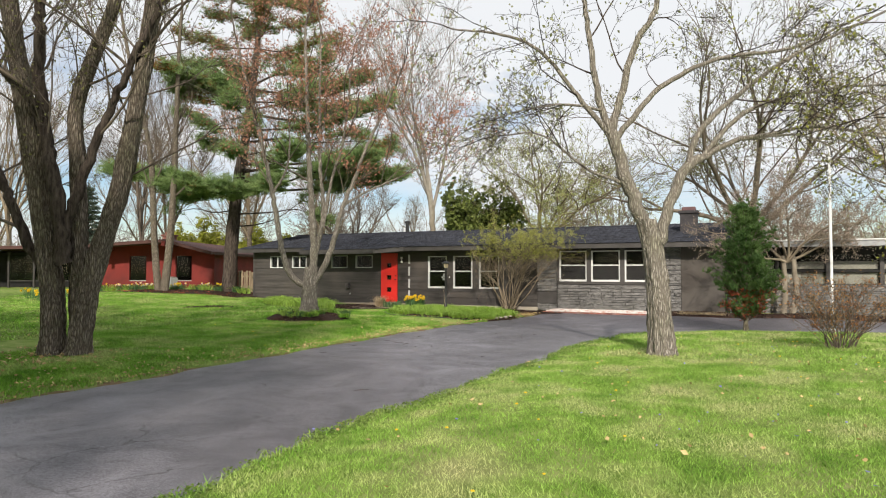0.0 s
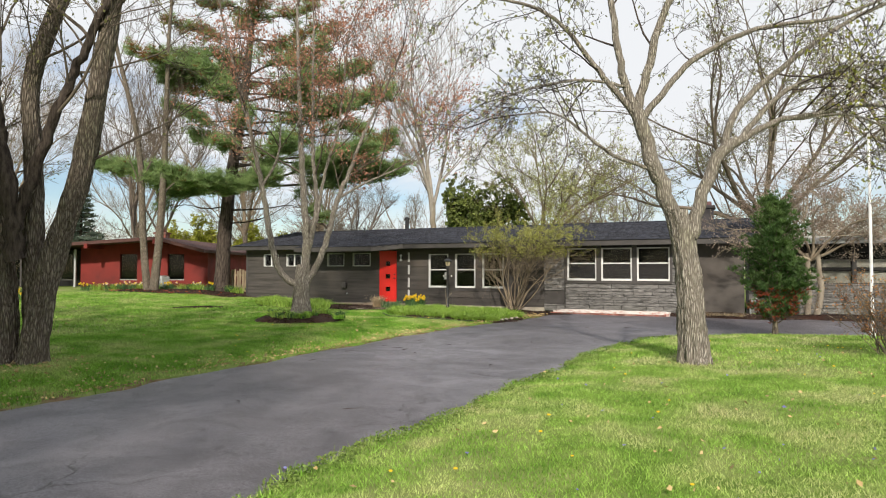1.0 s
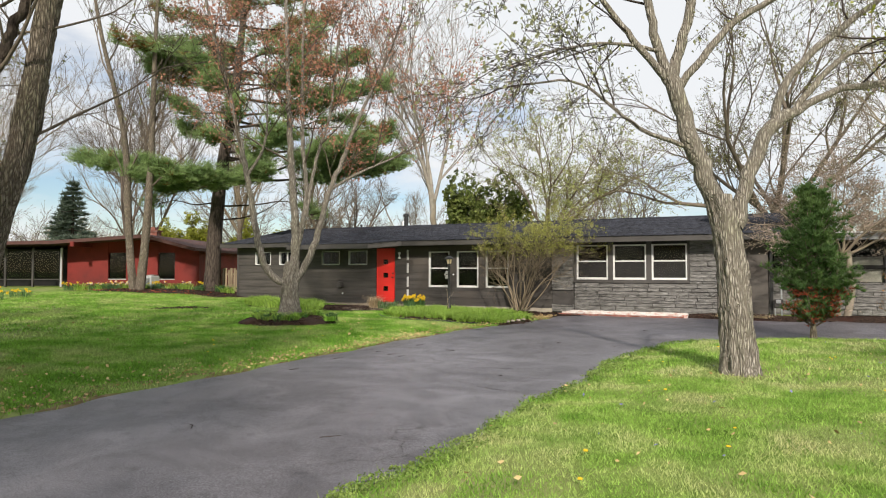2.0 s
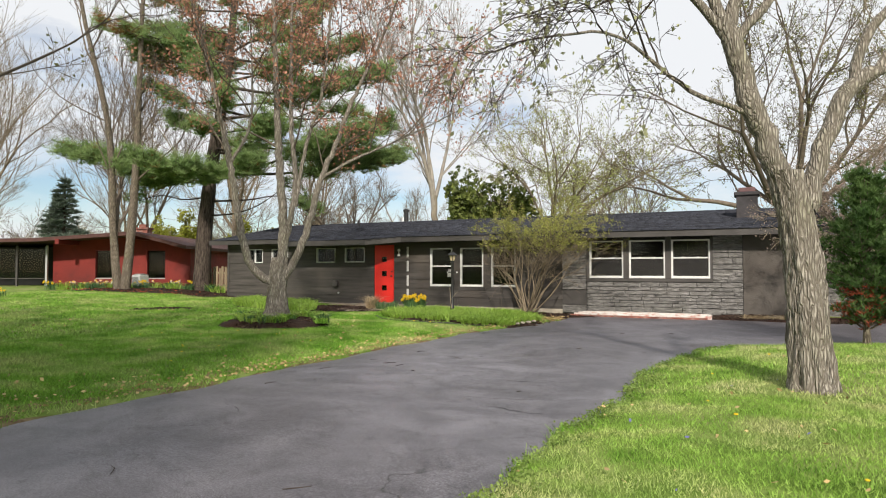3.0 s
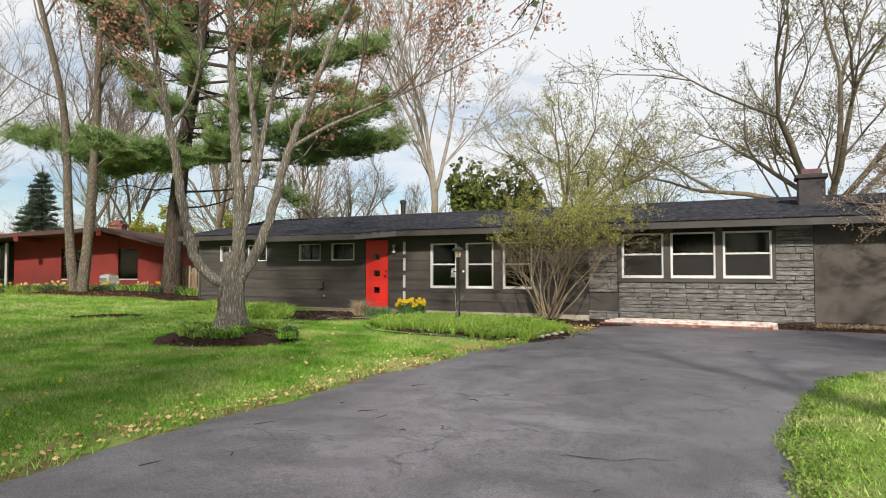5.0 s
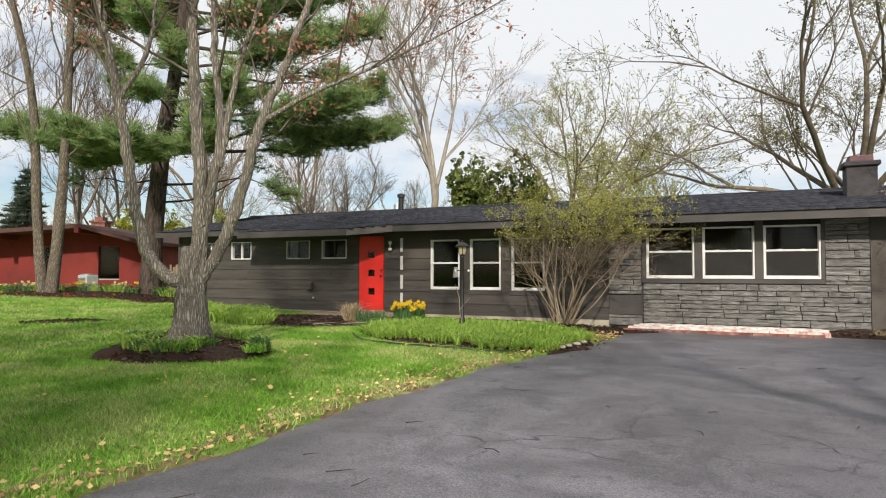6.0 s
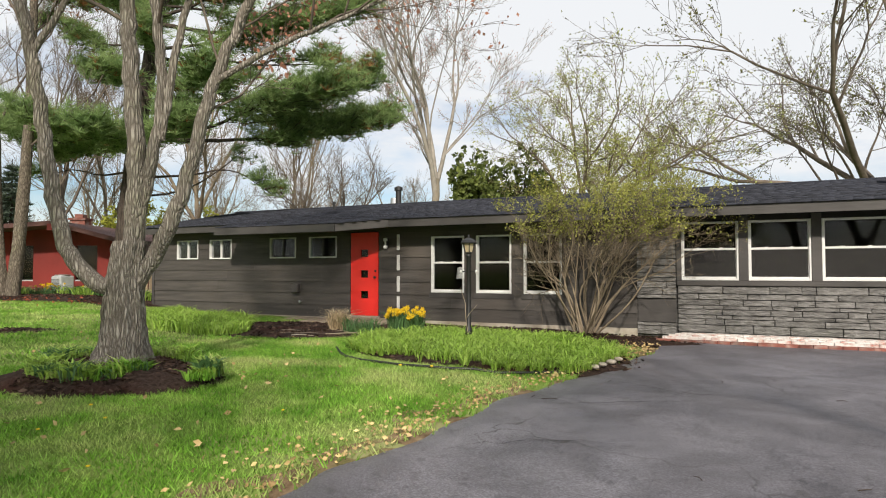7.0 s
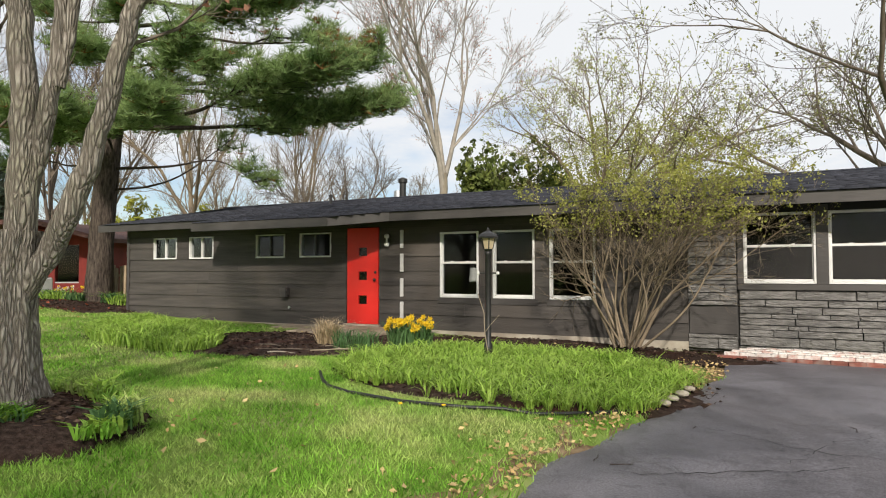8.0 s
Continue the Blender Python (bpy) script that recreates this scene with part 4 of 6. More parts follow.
def nb(name, bm, mat, parent=neighbour, label=""):
    bm.transform(NB)
    return part(name, bm, mat, parent, label)


NB_TOP = [(-16, 2.62), (-5, 2.78), (0, 3.12), (2.35, 2.5)]


def nb_top(u):
    return float(np.interp(u, [p[0] for p in NB_TOP], [p[1] for p in NB_TOP]))


for a, b in ((-5.0, -2.75), (-1.75, 0.0), (0.95, 2.3)):
    top = [(a, 0.0), (b, 0.0), (b, nb_top(b))] + ([(0, nb_top(0))] if a < 0 < b else []) + [(a, nb_top(a))]
    nb("wall", prism(top, 0, 0.2), RED_WALL)
for a, b in ((-2.75, -1.75), (0.0, 0.95)):
    nb("lintel", prism([(a, 2.35), (b, 2.35), (b, nb_top(b)), (a, nb_top(a))], 0.02, 0.2), RED_WALL)
    nb("sill_wall", box(a, b, 0.02, 0.2, 0, 0.85), RED_WALL)
    w = nb("window", box(a, b, 0.1, 0.11, 0.9, 2.35), GLASS, neighbour, "dark full-height window")
    nb("window_rail", box(a, b, 0.04, 0.12, 0.85, 0.9), AC_GREY)
# porch back wall: the porch's shade is painted on as near-black
nb("porch_wall", box(-16, -5.0, 1.6, 1.8, 0, 2.6), UNLIT)
nb("wall", box(2.1, 2.3, 0.2, 9, 0, 2.45), RED_WALL)
nb("wall", box(-16, 2.3, 9, 9.2, 0, 2.45), RED_WALL)
nb("wall", box(-16.2, -16, 0, 9, 0, 2.45), RED_WALL)
# near-black sheet for the unlit room behind the neighbour's windows
nb("room_wall", box(-5, 2.1, 3.5, 3.6, 0, 2.5), UNLIT)
for a, b in zip(NB_TOP, NB_TOP[1:]):
    e = 0.35 if b is NB_TOP[-1] else 0.0
    z2 = b[1] - e * 0.27
    nb("roof", prism([(a[0], a[1]), (b[0] + e, z2), (b[0] + e, z2 + 0.16), (a[0], a[1] + 0.16)], -1.6, 9.4), RED_ROOF)
    nb("fascia", prism([(a[0], a[1] - 0.02), (b[0] + e, z2 - 0.02), (b[0] + e, z2 + 0.14), (a[0], a[1] + 0.14)], -1.64, -1.602), RED_ROOF)
for u in (-3.75, 0.0):
    nb("beam", box(u - 0.1, u + 0.1, -1.77, 0.2, nb_top(u) - 0.24, nb_top(u) + 0.02, 0.01), RED_WALL)
nb_chimney = nb("chimney", box(-2.6, -1.9, 4.0, 4.6, 2.8, 3.75), BRICK, neighbour, "red brick chimney")
nb("chimney_cap", box(-2.68, -1.82, 3.92, 4.68, 3.75, 3.85), BRICK, nb_chimney)
nb("flue", box(-2.45, -2.05, 4.1, 4.5, 3.85, 4.05), BRICK, nb_chimney)
for u in (-5.05, -6.6, -8.1, -9.6):
    nb("porch_post", box(u - 0.05, u + 0.05, -0.5, -0.4, 0.2, 2.6), AC_GREY if u > -6 else TRIM)
for u in (-6.6, -8.1, -9.6):
    nb("porch_screen", box(u + 0.05, u + 1.45, -0.46, -0.455, 0.9, 2.4), GLASS)
    nb("porch_rail", box(u + 0.05, u + 1.45, -0.48, -0.43, 0.85, 0.9), TRIM)

greenhouse = thing("greenhouse", (-40.5, 21.5, 0.4), "small greenhouse with a curved glazed roof", "greenhouse")
for i in range(8):
    u = -13.2 + i * 0.5
    bm = bmesh.new()
    for s in range(8):
        a0, a1 = s * math.pi / 2 / 8, (s + 1) * math.pi / 2 / 8
        box(u, u + 0.04, -0.9 - 1.2 * math.cos(a0), -0.9 - 1.2 * math.cos(a1) + 0.04, 1.9 + 0.7 * math.sin(a0), 1.93 + 0.7 * math.sin(a1), bm=bm)
    box(u, u + 0.04, -2.1, -2.06, 0.3, 1.92, bm=bm)
    nb("rib", bm, METAL, greenhouse)
for s in range(8):
    a0, a1 = s * math.pi / 2 / 8, (s + 1) * math.pi / 2 / 8
    bm = bmesh.new()
    v = [bm.verts.new(p) for p in ((-13.2, -0.9 - 1.2 * math.cos(a0), 1.9 + 0.7 * math.sin(a0)), (-9.7, -0.9 - 1.2 * math.cos(a0), 1.9 + 0.7 * math.sin(a0)), (-9.7, -0.9 - 1.2 * math.cos(a1), 1.9 + 0.7 * math.sin(a1)), (-13.2, -0.9 - 1.2 * math.cos(a1), 1.9 + 0.7 * math.sin(a1)))]
    bm.faces.new(v)
    nb("pane", bm, GLASS, greenhouse)
nb("front_pane", box(-13.2, -9.7, -2.085, -2.08, 0.3, 1.9), GLASS, greenhouse)

ac = thing("air_conditioner", (-29.8, 26.0, 0.4), "grey outdoor air conditioner unit beside the red wall", "air conditioner")
part("cabinet", box(-30.1, -29.5, 25.8, 26.4, 0.35, 1.08, 0.05), AC_GREY, ac)
part("top_grille", lathe([(0.29, 1.08), (0.29, 1.12), (0.1, 1.14)], -29.8, 26.1, 20), METAL, ac)
for i in range(11):
    part("louvre", box(-30.05, -29.55, 25.785, 25.799, 0.42 + i * 0.05, 0.44 + i * 0.05), BLACK, ac)

fence = thing("fence", (-22.2, 24.0, 0.3), "short weathered wooden picket fence between the houses", "fence")
for i in range(14):
    fx = -23.4 + i * 0.17
    part("picket", box(fx, fx + 0.13, 24.2 + 0.02 * (i % 2), 24.23 + 0.02 * (i % 2), 0.2, 1.45 + 0.05 * math.sin(i * 2.2), 0.006), FENCE, fence)
for z in (0.55, 1.15):
    part("rail", box(-23.45, -21.0, 24.25, 24.31, z, z + 0.08), FENCE, fence)


# ---- trees and shrubs ----
def plant(name, at, label, category="tree", group=""):
    return thing(name, at, label, category, group)


def flare(points, r0, r1, wood, sides=22, foot=1.5, rough=0.05, buttress=0.16, step=0.09):
    """A trunk that widens into its root flare, with furrowed uneven bark."""
    p = np.asarray(points, float)
    p = np.vstack([2 * p[0] - p[1], p, 2 * p[-1] - p[-2]])
    out = []
    for a, b, c, d in zip(p, p[1:], p[2:], p[3:]):
        k = max(2, int(np.linalg.norm(c - b) / step))
        u = np.linspace(0, 1, k, endpoint=False)[:, None]
        out.append(0.5 * (2 * b + (c - a) * u + (2 * a - 5 * b + 4 * c - d) * u ** 2 + (3 * b - a - 3 * c + d) * u ** 3))
    pts = np.vstack(out + [p[-2:-1]])
    n = len(pts)
    h = pts[:, 2] - pts[0, 2]
    rad = r0 + (r1 - r0) * np.linspace(0, 1, n)
    grow = 1 + (foot - 1) * np.exp(-np.maximum(h, 0) / 0.22)
    ang = np.arange(sides) * 2 * np.pi / sides
    ph = wood.rng.uniform(0, 6.28, 6)
    ridge = 0.05 * np.sin(7 * ang + ph[0]) + 0.045 * np.sin(11 * ang + ph[1])
    rings = []
    plate = wood.rng.normal(0, 1, sides)
    for i in range(n):
        plate = 0.82 * plate + 0.57 * wood.rng.normal(0, 1, sides)
        lobes = buttress * (grow[i] - 1) / max(foot - 1, 0.01) * np.sin(4 * ang + ph[2] + 0.3 * h[i])
        wander = ridge * np.cos(0.9 * h[i]) + 0.04 * np.sin(5 * ang + 1.7 * h[i] + ph[3])
        k = rad[i] * grow[i] * (1 + lobes + wander) + min(rough * rad[i], 0.014) * plate
        rings.append(np.stack([pts[i, 0] + np.cos(ang) * k, pts[i, 1] + np.sin(ang) * k, np.full(sides, pts[i, 2])], 1))
    i, j = np.meshgrid(np.arange(n - 1), np.arange(sides), indexing="ij")
    a, b = i * sides + j, i * sides + (j + 1) % sides
    return pts, rad, raw_mesh("trunk", np.concatenate(rings), np.stack([a, b, b + sides, a + sides], -1).reshape(-1, 4), True)


def crown_parts(tree, wood, twig, leaf_mat=None, size=0.05, per=1, jitter=0.05, leaf_name="leaves", droop=0.3):
    tagged(link("crown", wood.mesh("crown"), twig, tree, "bare branches and twigs"), kind="stuff")
    if leaf_mat and wood.leaf_at:
        at = np.repeat(np.array(wood.leaf_at), per, 0)
        tagged(link(leaf_name, leaves_mesh(leaf_name, at, size, wood.rng, jitter, droop=droop), leaf_mat, tree), kind="stuff")


# the multi-stemmed maple by the drive's far side
left_tree = plant("maple_tree", (-9.9, 6.7, 0.15), "large grey-brown maple with three stems and dark forks")
w = Wood(21)
stems = []
for p, r0, r1 in (([(-10.14, 6.58, 0.02), (-10.2, 6.56, 1.3), (-10.41, 6.47, 2.7), (-10.65, 6.36, 4.1), (-10.94, 6.22, 6.0), (-11.3, 6.0, 9.0)], 0.175, 0.1),
                  ([(-9.84, 6.8, 0.02), (-9.88, 6.82, 1.2), (-9.93, 6.8, 3.1), (-9.98, 6.76, 4.1), (-9.7, 6.85, 5.0), (-9.3, 7.0, 6.2), (-8.9, 7.2, 9.0)], 0.14, 0.08),
                  ([(-9.76, 6.7, 0.02), (-9.6, 6.82, 1.3), (-9.22, 7.05, 2.9), (-8.95, 7.18, 4.6), (-8.74, 7.27, 6.0), (-8.4, 7.5, 9.0)], 0.165, 0.09)):
    a, b, me = flare(p, r0, r1, w, 36, 1.5, 0.09)
    link("trunk", me, BARK_BROWN, left_tree)
    stems.append((a, b))
for p, r0, r1 in (([(-9.88, 6.55, 1.6), (-9.9, 6.45, 2.6), (-10.14, 6.4, 3.63), (-10.27, 6.36, 4.3), (-10.28, 6.34, 5.2), (-10.2, 6.3, 8)], 0.13, 0.06),
                  ([(-10.2, 6.4, 4.0), (-10.6, 6.2, 4.5), (-11.05, 6.0, 4.95), (-12.2, 5.6, 5.9)], 0.07, 0.03),
                  ([(-9.85, 6.55, 2.2), (-9.62, 6.7, 3.1), (-9.3, 6.85, 4.0), (-8.95, 7.0, 4.9), (-8.2, 7.3, 6.4)], 0.09, 0.04),
                  ([(-10.3, 6.7, 1.2), (-10.6, 6.4, 2.0), (-10.85, 6.27, 2.7), (-11.6, 6.0, 4.2)], 0.1, 0.05)):
    w2 = Wood(5)
    a, b = w2.limb(p, r0, r1, 12, 0.03, 0.12)
    link("limb", w2.mesh("limb"), BARK_DARK, left_tree)
    stems.append((a, b))
for a, b in stems:
    w.grow(a, b, 4, 9, 1.7, 1.0, 0.1, 0.32, 1)
crown_parts(left_tree, w, TWIG, LEAF_OLIVE, 0.035)

# the maple on the lawn by the drive's bend
maple = plant("maple_tree", (-1.22, 11.09, 0.15), "grey maple forked low into two limbs, with opening leaves")
w = Wood(33)
a, b, me = flare([(-1.2, 11.1, 0.02), (-1.24, 11.08, 0.6), (-1.27, 11.07, 1.3), (-1.36, 11.03, 2.0), (-1.45, 10.98, 2.35)], 0.19, 0.16, w, 48, 1.4, 0.06, step=0.05)
link("trunk", me, BARK_GREY, maple)
limbs = []
for p, r0, r1 in (([(-1.38, 11.02, 1.95), (-1.63, 10.89, 2.72), (-1.88, 10.78, 3.58), (-2.01, 10.72, 3.96)], 0.125, 0.1),
                  ([(-1.25, 11.06, 1.95), (-1.08, 11.16, 2.62), (-0.81, 11.28, 3.2), (-0.6, 11.39, 3.39)], 0.1, 0.085),
                  ([(-1.98, 10.74, 3.87), (-2.14, 10.7, 4.35), (-2.26, 10.7, 5.22), (-2.38, 10.7, 6.1), (-2.5, 10.8, 8)], 0.065, 0.025),
                  ([(-1.97, 10.74, 3.82), (-1.75, 10.84, 4.64), (-1.57, 10.93, 5.32), (-1.21, 11.09, 6.1), (-0.9, 11.3, 8)], 0.075, 0.03),
                  ([(-1.93, 10.76, 3.68), (-1.67, 10.88, 4.01), (-1.19, 11.11, 4.59), (-0.32, 11.52, 5.07), (0.81, 12.05, 5.27), (1.9, 12.5, 5.8)], 0.055, 0.018),
                  ([(-2.02, 10.7, 3.85), (-2.4, 10.53, 4.35), (-2.95, 10.27, 5.12), (-3.51, 10.0, 5.46), (-4.4, 9.6, 5.6)], 0.05, 0.014),
                  ([(-2.05, 10.7, 4.2), (-2.66, 10.41, 4.3), (-3.3, 10.1, 4.2), (-3.7, 9.92, 4.06)], 0.028, 0.01),
                  ([(-1.72, 10.85, 2.95), (-2.32, 10.57, 3.2), (-3.0, 10.24, 3.77), (-3.6, 9.95, 3.77)], 0.032, 0.012),
                  ([(-0.62, 11.38, 3.37), (-0.08, 11.63, 3.68), (0.36, 11.84, 3.77), (1.22, 12.25, 3.92), (2.2, 12.65, 3.72)], 0.055, 0.016),
                  ([(-0.81, 11.28, 3.2), (-0.59, 11.39, 3.87), (0.2, 11.76, 4.64), (0.98, 12.14, 5.22), (2.3, 12.72, 5.9)], 0.06, 0.02),
                  ([(-0.62, 11.38, 3.37), (0.1, 11.72, 4.16), (1.23, 12.25, 4.54), (2.4, 12.74, 4.64)], 0.05, 0.016),
                  ([(0.18, 11.76, 3.72), (0.96, 12.12, 3.77), (1.64, 12.45, 3.39), (2.14, 12.69, 2.72)], 0.025, 0.008)):
    w2 = Wood(6)
    pts, rad = w2.limb(p, r0, r1, 12 if r0 > 0.08 else 8, 0.03, 0.12)
    link("limb", w2.mesh("limb"), BARK_GREY, maple)
    limbs.append((pts, rad, r0))
for i, (pts, rad, r0) in enumerate(limbs):
    if i > 1:
        w.grow(pts, rad, 4, 6 if i < 8 else 8, 0.95, 1.0, 0.05, 0.25, 1, sag=0.1, angle=0.6)
lime = np.array([p for p in w.leaf_at if p[0] > -0.2 and w.rng.random() < 0.6])
w.leaf_at = [p for p in w.leaf_at if p[0] < 0.6 or w.rng.random() < 0.5]
crown_parts(maple, w, TWIG_DARK, LEAF_GREYBUD, 0.042, 1, 0.05, droop=1.2)
tagged(link("young_foliage", leaves_mesh("young_foliage", lime, 0.04, w.rng, 0.05), LEAF_YELLOW, maple), kind="stuff")

# the many-stemmed tree in the mulch ring
mid_tree = plant("ornamental_tree", (-11.0, 14.4, 0.3), "grey multi-stemmed tree with rust-coloured seeds in a mulch ring")
w = Wood(44)
a, b, me = flare([(-10.99, 14.4, 0.2), (-10.98, 14.4, 0.7), (-10.98, 14.41, 1.2), (-10.93, 14.44, 1.6)], 0.2, 0.17, w, 48, 1.85, 0.07, buttress=0.2, step=0.05)
link("trunk", me, BARK_GREY, mid_tree)
for p, r0, r1 in (([(-11.0, 14.4, 1.05), (-11.42, 14.2, 1.3), (-11.7, 14.07, 2.11), (-11.95, 13.95, 3.65), (-12.29, 13.8, 5.3), (-12.9, 13.5, 8)], 0.095, 0.035),
                  ([(-10.95, 14.42, 1.1), (-10.87, 14.46, 2.11), (-10.97, 14.41, 3.65), (-11.06, 14.4, 5.2), (-11.2, 14.4, 8.5)], 0.12, 0.035),
                  ([(-10.87, 14.46, 1.8), (-10.65, 14.57, 3.13), (-10.75, 14.52, 4.69), (-10.8, 14.6, 8.2)], 0.075, 0.025),
                  ([(-10.9, 14.45, 1.1), (-10.5, 14.64, 1.9), (-10.14, 14.81, 3.34), (-9.86, 14.94, 4.06), (-9.59, 15.07, 4.9), (-9.0, 15.3, 6.2)], 0.1, 0.03),
                  ([(-10.14, 14.81, 3.34), (-9.49, 15.12, 3.75), (-8.56, 15.56, 4.2), (-7.8, 15.9, 4.6)], 0.04, 0.012),
                  ([(-10.66, 14.56, 2.7), (-10.42, 14.68, 4.17), (-10.15, 14.81, 5.2), (-9.9, 14.9, 7.6)], 0.05, 0.02),
                  ([(-11.95, 13.95, 3.65), (-11.6, 14.2, 4.6), (-11.7, 14.3, 6.5)], 0.04, 0.015)):
    w2 = Wood(7)
    pts, rad = w2.limb(p, r0, r1, 12, 0.03, 0.12)
    link("limb", w2.mesh("limb"), BARK_GREY, mid_tree)
    w.grow(pts, rad, 4, 7, 1.5, 0.9, 0.12, 0.33, 1)
w.leaf_at = [p for p in w.leaf_at if p[2] > 3.6]
crown_parts(mid_tree, w, TWIG, LEAF_RUST, 0.045, 3, 0.08, "foliage")

# the white pine between the houses
pine = plant("pine_tree", (-22.6, 23.5, 0.3), "tall white pine with layered green boughs and dark trunk")
w = Wood(55)
a, b, me = flare([(-22.74, 23.44, 0.05), (-22.64, 23.49, 3.0), (-22.37, 23.61, 5.9), (-22.0, 23.79, 8.6), (-21.7, 23.9, 11.1), (-21.5, 24, 14), (-21.4, 24, 17.5)], 0.36, 0.06, w, 20, 1.35, step=0.2)
link("trunk", me, BARK_DARK, pine)
tufts = []


def bough(z, az, length, rise, pads=1.0, bare=0.3, droop=0.0):
    """A long bough that carries flat fans of shoots, with needle tufts along each shoot."""
    i = int(np.argmin(abs(a[:, 2] - z)))
    p0 = a[i]
    d = np.array([math.cos(az), math.sin(az), 0])
    j1, j2 = w.rng.normal(0, 0.035 * length, 3), w.rng.normal(0, 0.04 * length, 3)
    pts, rad = w.limb([p0, p0 + d * length * 0.35 + [0, 0, rise * 0.15 - droop] + j1, p0 + d * length * 0.7 + [0, 0, rise * 0.5 - droop] + j2, p0 + d * length + [0, 0, rise]], max(0.03, 0.012 * length), 0.012, 6)
    n = len(pts)
    side = np.array([-d[1], d[0], 0])
    for k in range(int(length * 9 * pads)):
        u = bare + (1 - bare) * w.rng.random() ** 0.8
        q = pts[min(n - 1, int(u * (n - 1)))]
        reach = min(1.9, length * 0.27) * w.rng.uniform(0.35, 1.0) * (1.3 - 0.7 * u)
        s = w.rng.uniform(-1, 1)
        e = q + side * s * reach + d * reach * (0.95 - 0.4 * abs(s)) + np.array([0, 0, w.rng.uniform(-0.22, 0.5)])
        mid = (q + e) / 2 + [0, 0, -0.08]
        w.tube(np.array([q, mid, e]), [0.015, 0.011, 0.006], 3)
        for m in range(int(5 + 8 * reach)):
            v = w.rng.uniform(0.3, 1.05)
            tufts.append((q * (1 - v) ** 2 + mid * 2 * v * (1 - v) + e * v * v) + w.rng.normal(0, 1, 3) * [0.12, 0.12, 0.1])


for z, az, ln, rise, pd, br, dr in (
        (5.5, 26, 7.8, 0.7, 1.9, 0.42, 0.25), (5.9, 12, 7.0, 0.9, 1.6, 0.4, 0.1), (6.3, 42, 6.8, 0.5, 1.3, 0.4, 0.0), (6.7, 24, 7.2, 0.8, 1.5, 0.48, 0.1),
        (5.0, 205, 3.2, 0.4, 1.9, 0.2, 0.1), (5.3, 228, 3.8, 0.5, 1.7, 0.25, 0.1), (5.7, 202, 6.4, 0.8, 1.6, 0.3, 0.1), (5.5, 178, 4.5, 0.7, 1.0, 0.3, 0.1),
        (5.1, 300, 3.6, 0.2, 1.8, 0.25, 0.1), (5.3, 332, 4.4, 0.1, 1.8, 0.25, 0.1), (5.2, 268, 3.8, 0.4, 1.6, 0.25, 0.1), (5.8, 112, 4.0, 0.4, 0.9, 0.3, 0.0),
        (3.6, 27, 3.6, 1.5, 0.15, 0.8, 0.1), (4.2, 30, 4.4, -0.5, 0.35, 0.82, -0.3), (4.4, 200, 3.4, -0.2, 0.2, 0.8, 0.0),
        (7.1, 20, 3.6, 0.4, 1.2, 0.4, 0.0), (7.5, 195, 2.4, 0.3, 1.3, 0.3, 0.0), (7.9, 320, 3.4, 0.2, 1.1, 0.4, 0.0), (7.7, 24, 6.0, 0.1, 0.25, 0.7, 0.0), (8.1, 40, 5.6, 0.2, 0.25, 0.7, 0.0),
        (8.3, 10, 5.4, 0.4, 1.2, 0.4, 0.1), (8.6, 220, 3.4, 0.6, 1.2, 0.3, 0.0), (8.8, 300, 3.6, 0.3, 1.3, 0.3, 0.0), (10.4, 20, 5.6, 0.5, 1.4, 0.35, 0.1), (10.3, 215, 4.2, 0.7, 1.3, 0.3, 0.0), (7.0, 300, 3.0, 0.2, 1.2, 0.35, 0.0), (6.5, 338, 5.0, 0.4, 1.2, 0.4, 0.1),
        (9.2, 24, 6.8, 0.5, 1.5, 0.38, 0.1), (9.5, 352, 5.2, 0.3, 1.3, 0.35, 0.1), (9.6, 205, 3.8, 0.9, 1.5, 0.25, 0.0), (9.9, 60, 4.6, 0.3, 0.9, 0.3, 0.0), (9.8, 285, 3.4, 0.4, 1.3, 0.3, 0.0)):
    bough(z, radians(az), ln, rise, pd, br, dr)
z = 10.7
while z < 17.2:
    for k in range(4):
        bough(z + w.rng.uniform(-0.25, 0.25), w.rng.uniform(0, 6.28), (5.6 - 0.45 * (z - 9)) * w.rng.uniform(0.7, 1.1), 0.5, 1.1, 0.25)
    z += 0.95
crown_parts(pine, w, BARK_DARK)
tufts = np.array(tufts)


def needles(name, at, mat, per=9, size=0.2, width=0.022, parent=None, rng=None, up=0.5):
    n = len(at) * per
    c = np.repeat(at, per, 0)
    d = rng.normal(0, 1, (n, 3))
    d[:, 2] = abs(d[:, 2]) * 0.8 + up * 0.3
    d /= np.linalg.norm(d, axis=1)[:, None]
    s = rng.normal(0, 1, (n, 3))
    s -= d * np.sum(s * d, 1)[:, None]
    s /= np.linalg.norm(s, axis=1)[:, None]
    ln = size * rng.uniform(0.6, 1.2, n)[:, None]
    v = np.stack([c - s * width / 2, c + s * width / 2, c + d * ln], 1).reshape(-1, 3)
    return tagged(link(name, raw_mesh(name, v, np.arange(3 * n).reshape(-1, 3)), mat, parent), kind="stuff")


pick = w.rng.random(len(tufts))
rusty = (pick < 0.03) | ((pick < 0.6) & (tufts[:, 2] > 6.4) & (np.sin(tufts[:, 0] * 1.5) * np.sin(tufts[:, 2] * 1.7 + 1) * np.sin(tufts[:, 1] * 1.3) > 0.3)) | ((pick < 0.5) & (tufts[:, 2] > 12))
needles("needles", tufts[~rusty], NEEDLE, 14, 0.34, 0.02, pine, w.rng)
needles("brown_needles", tufts[rusty], NEEDLE_RUST, 10, 0.28, 0.022, pine, w.rng)

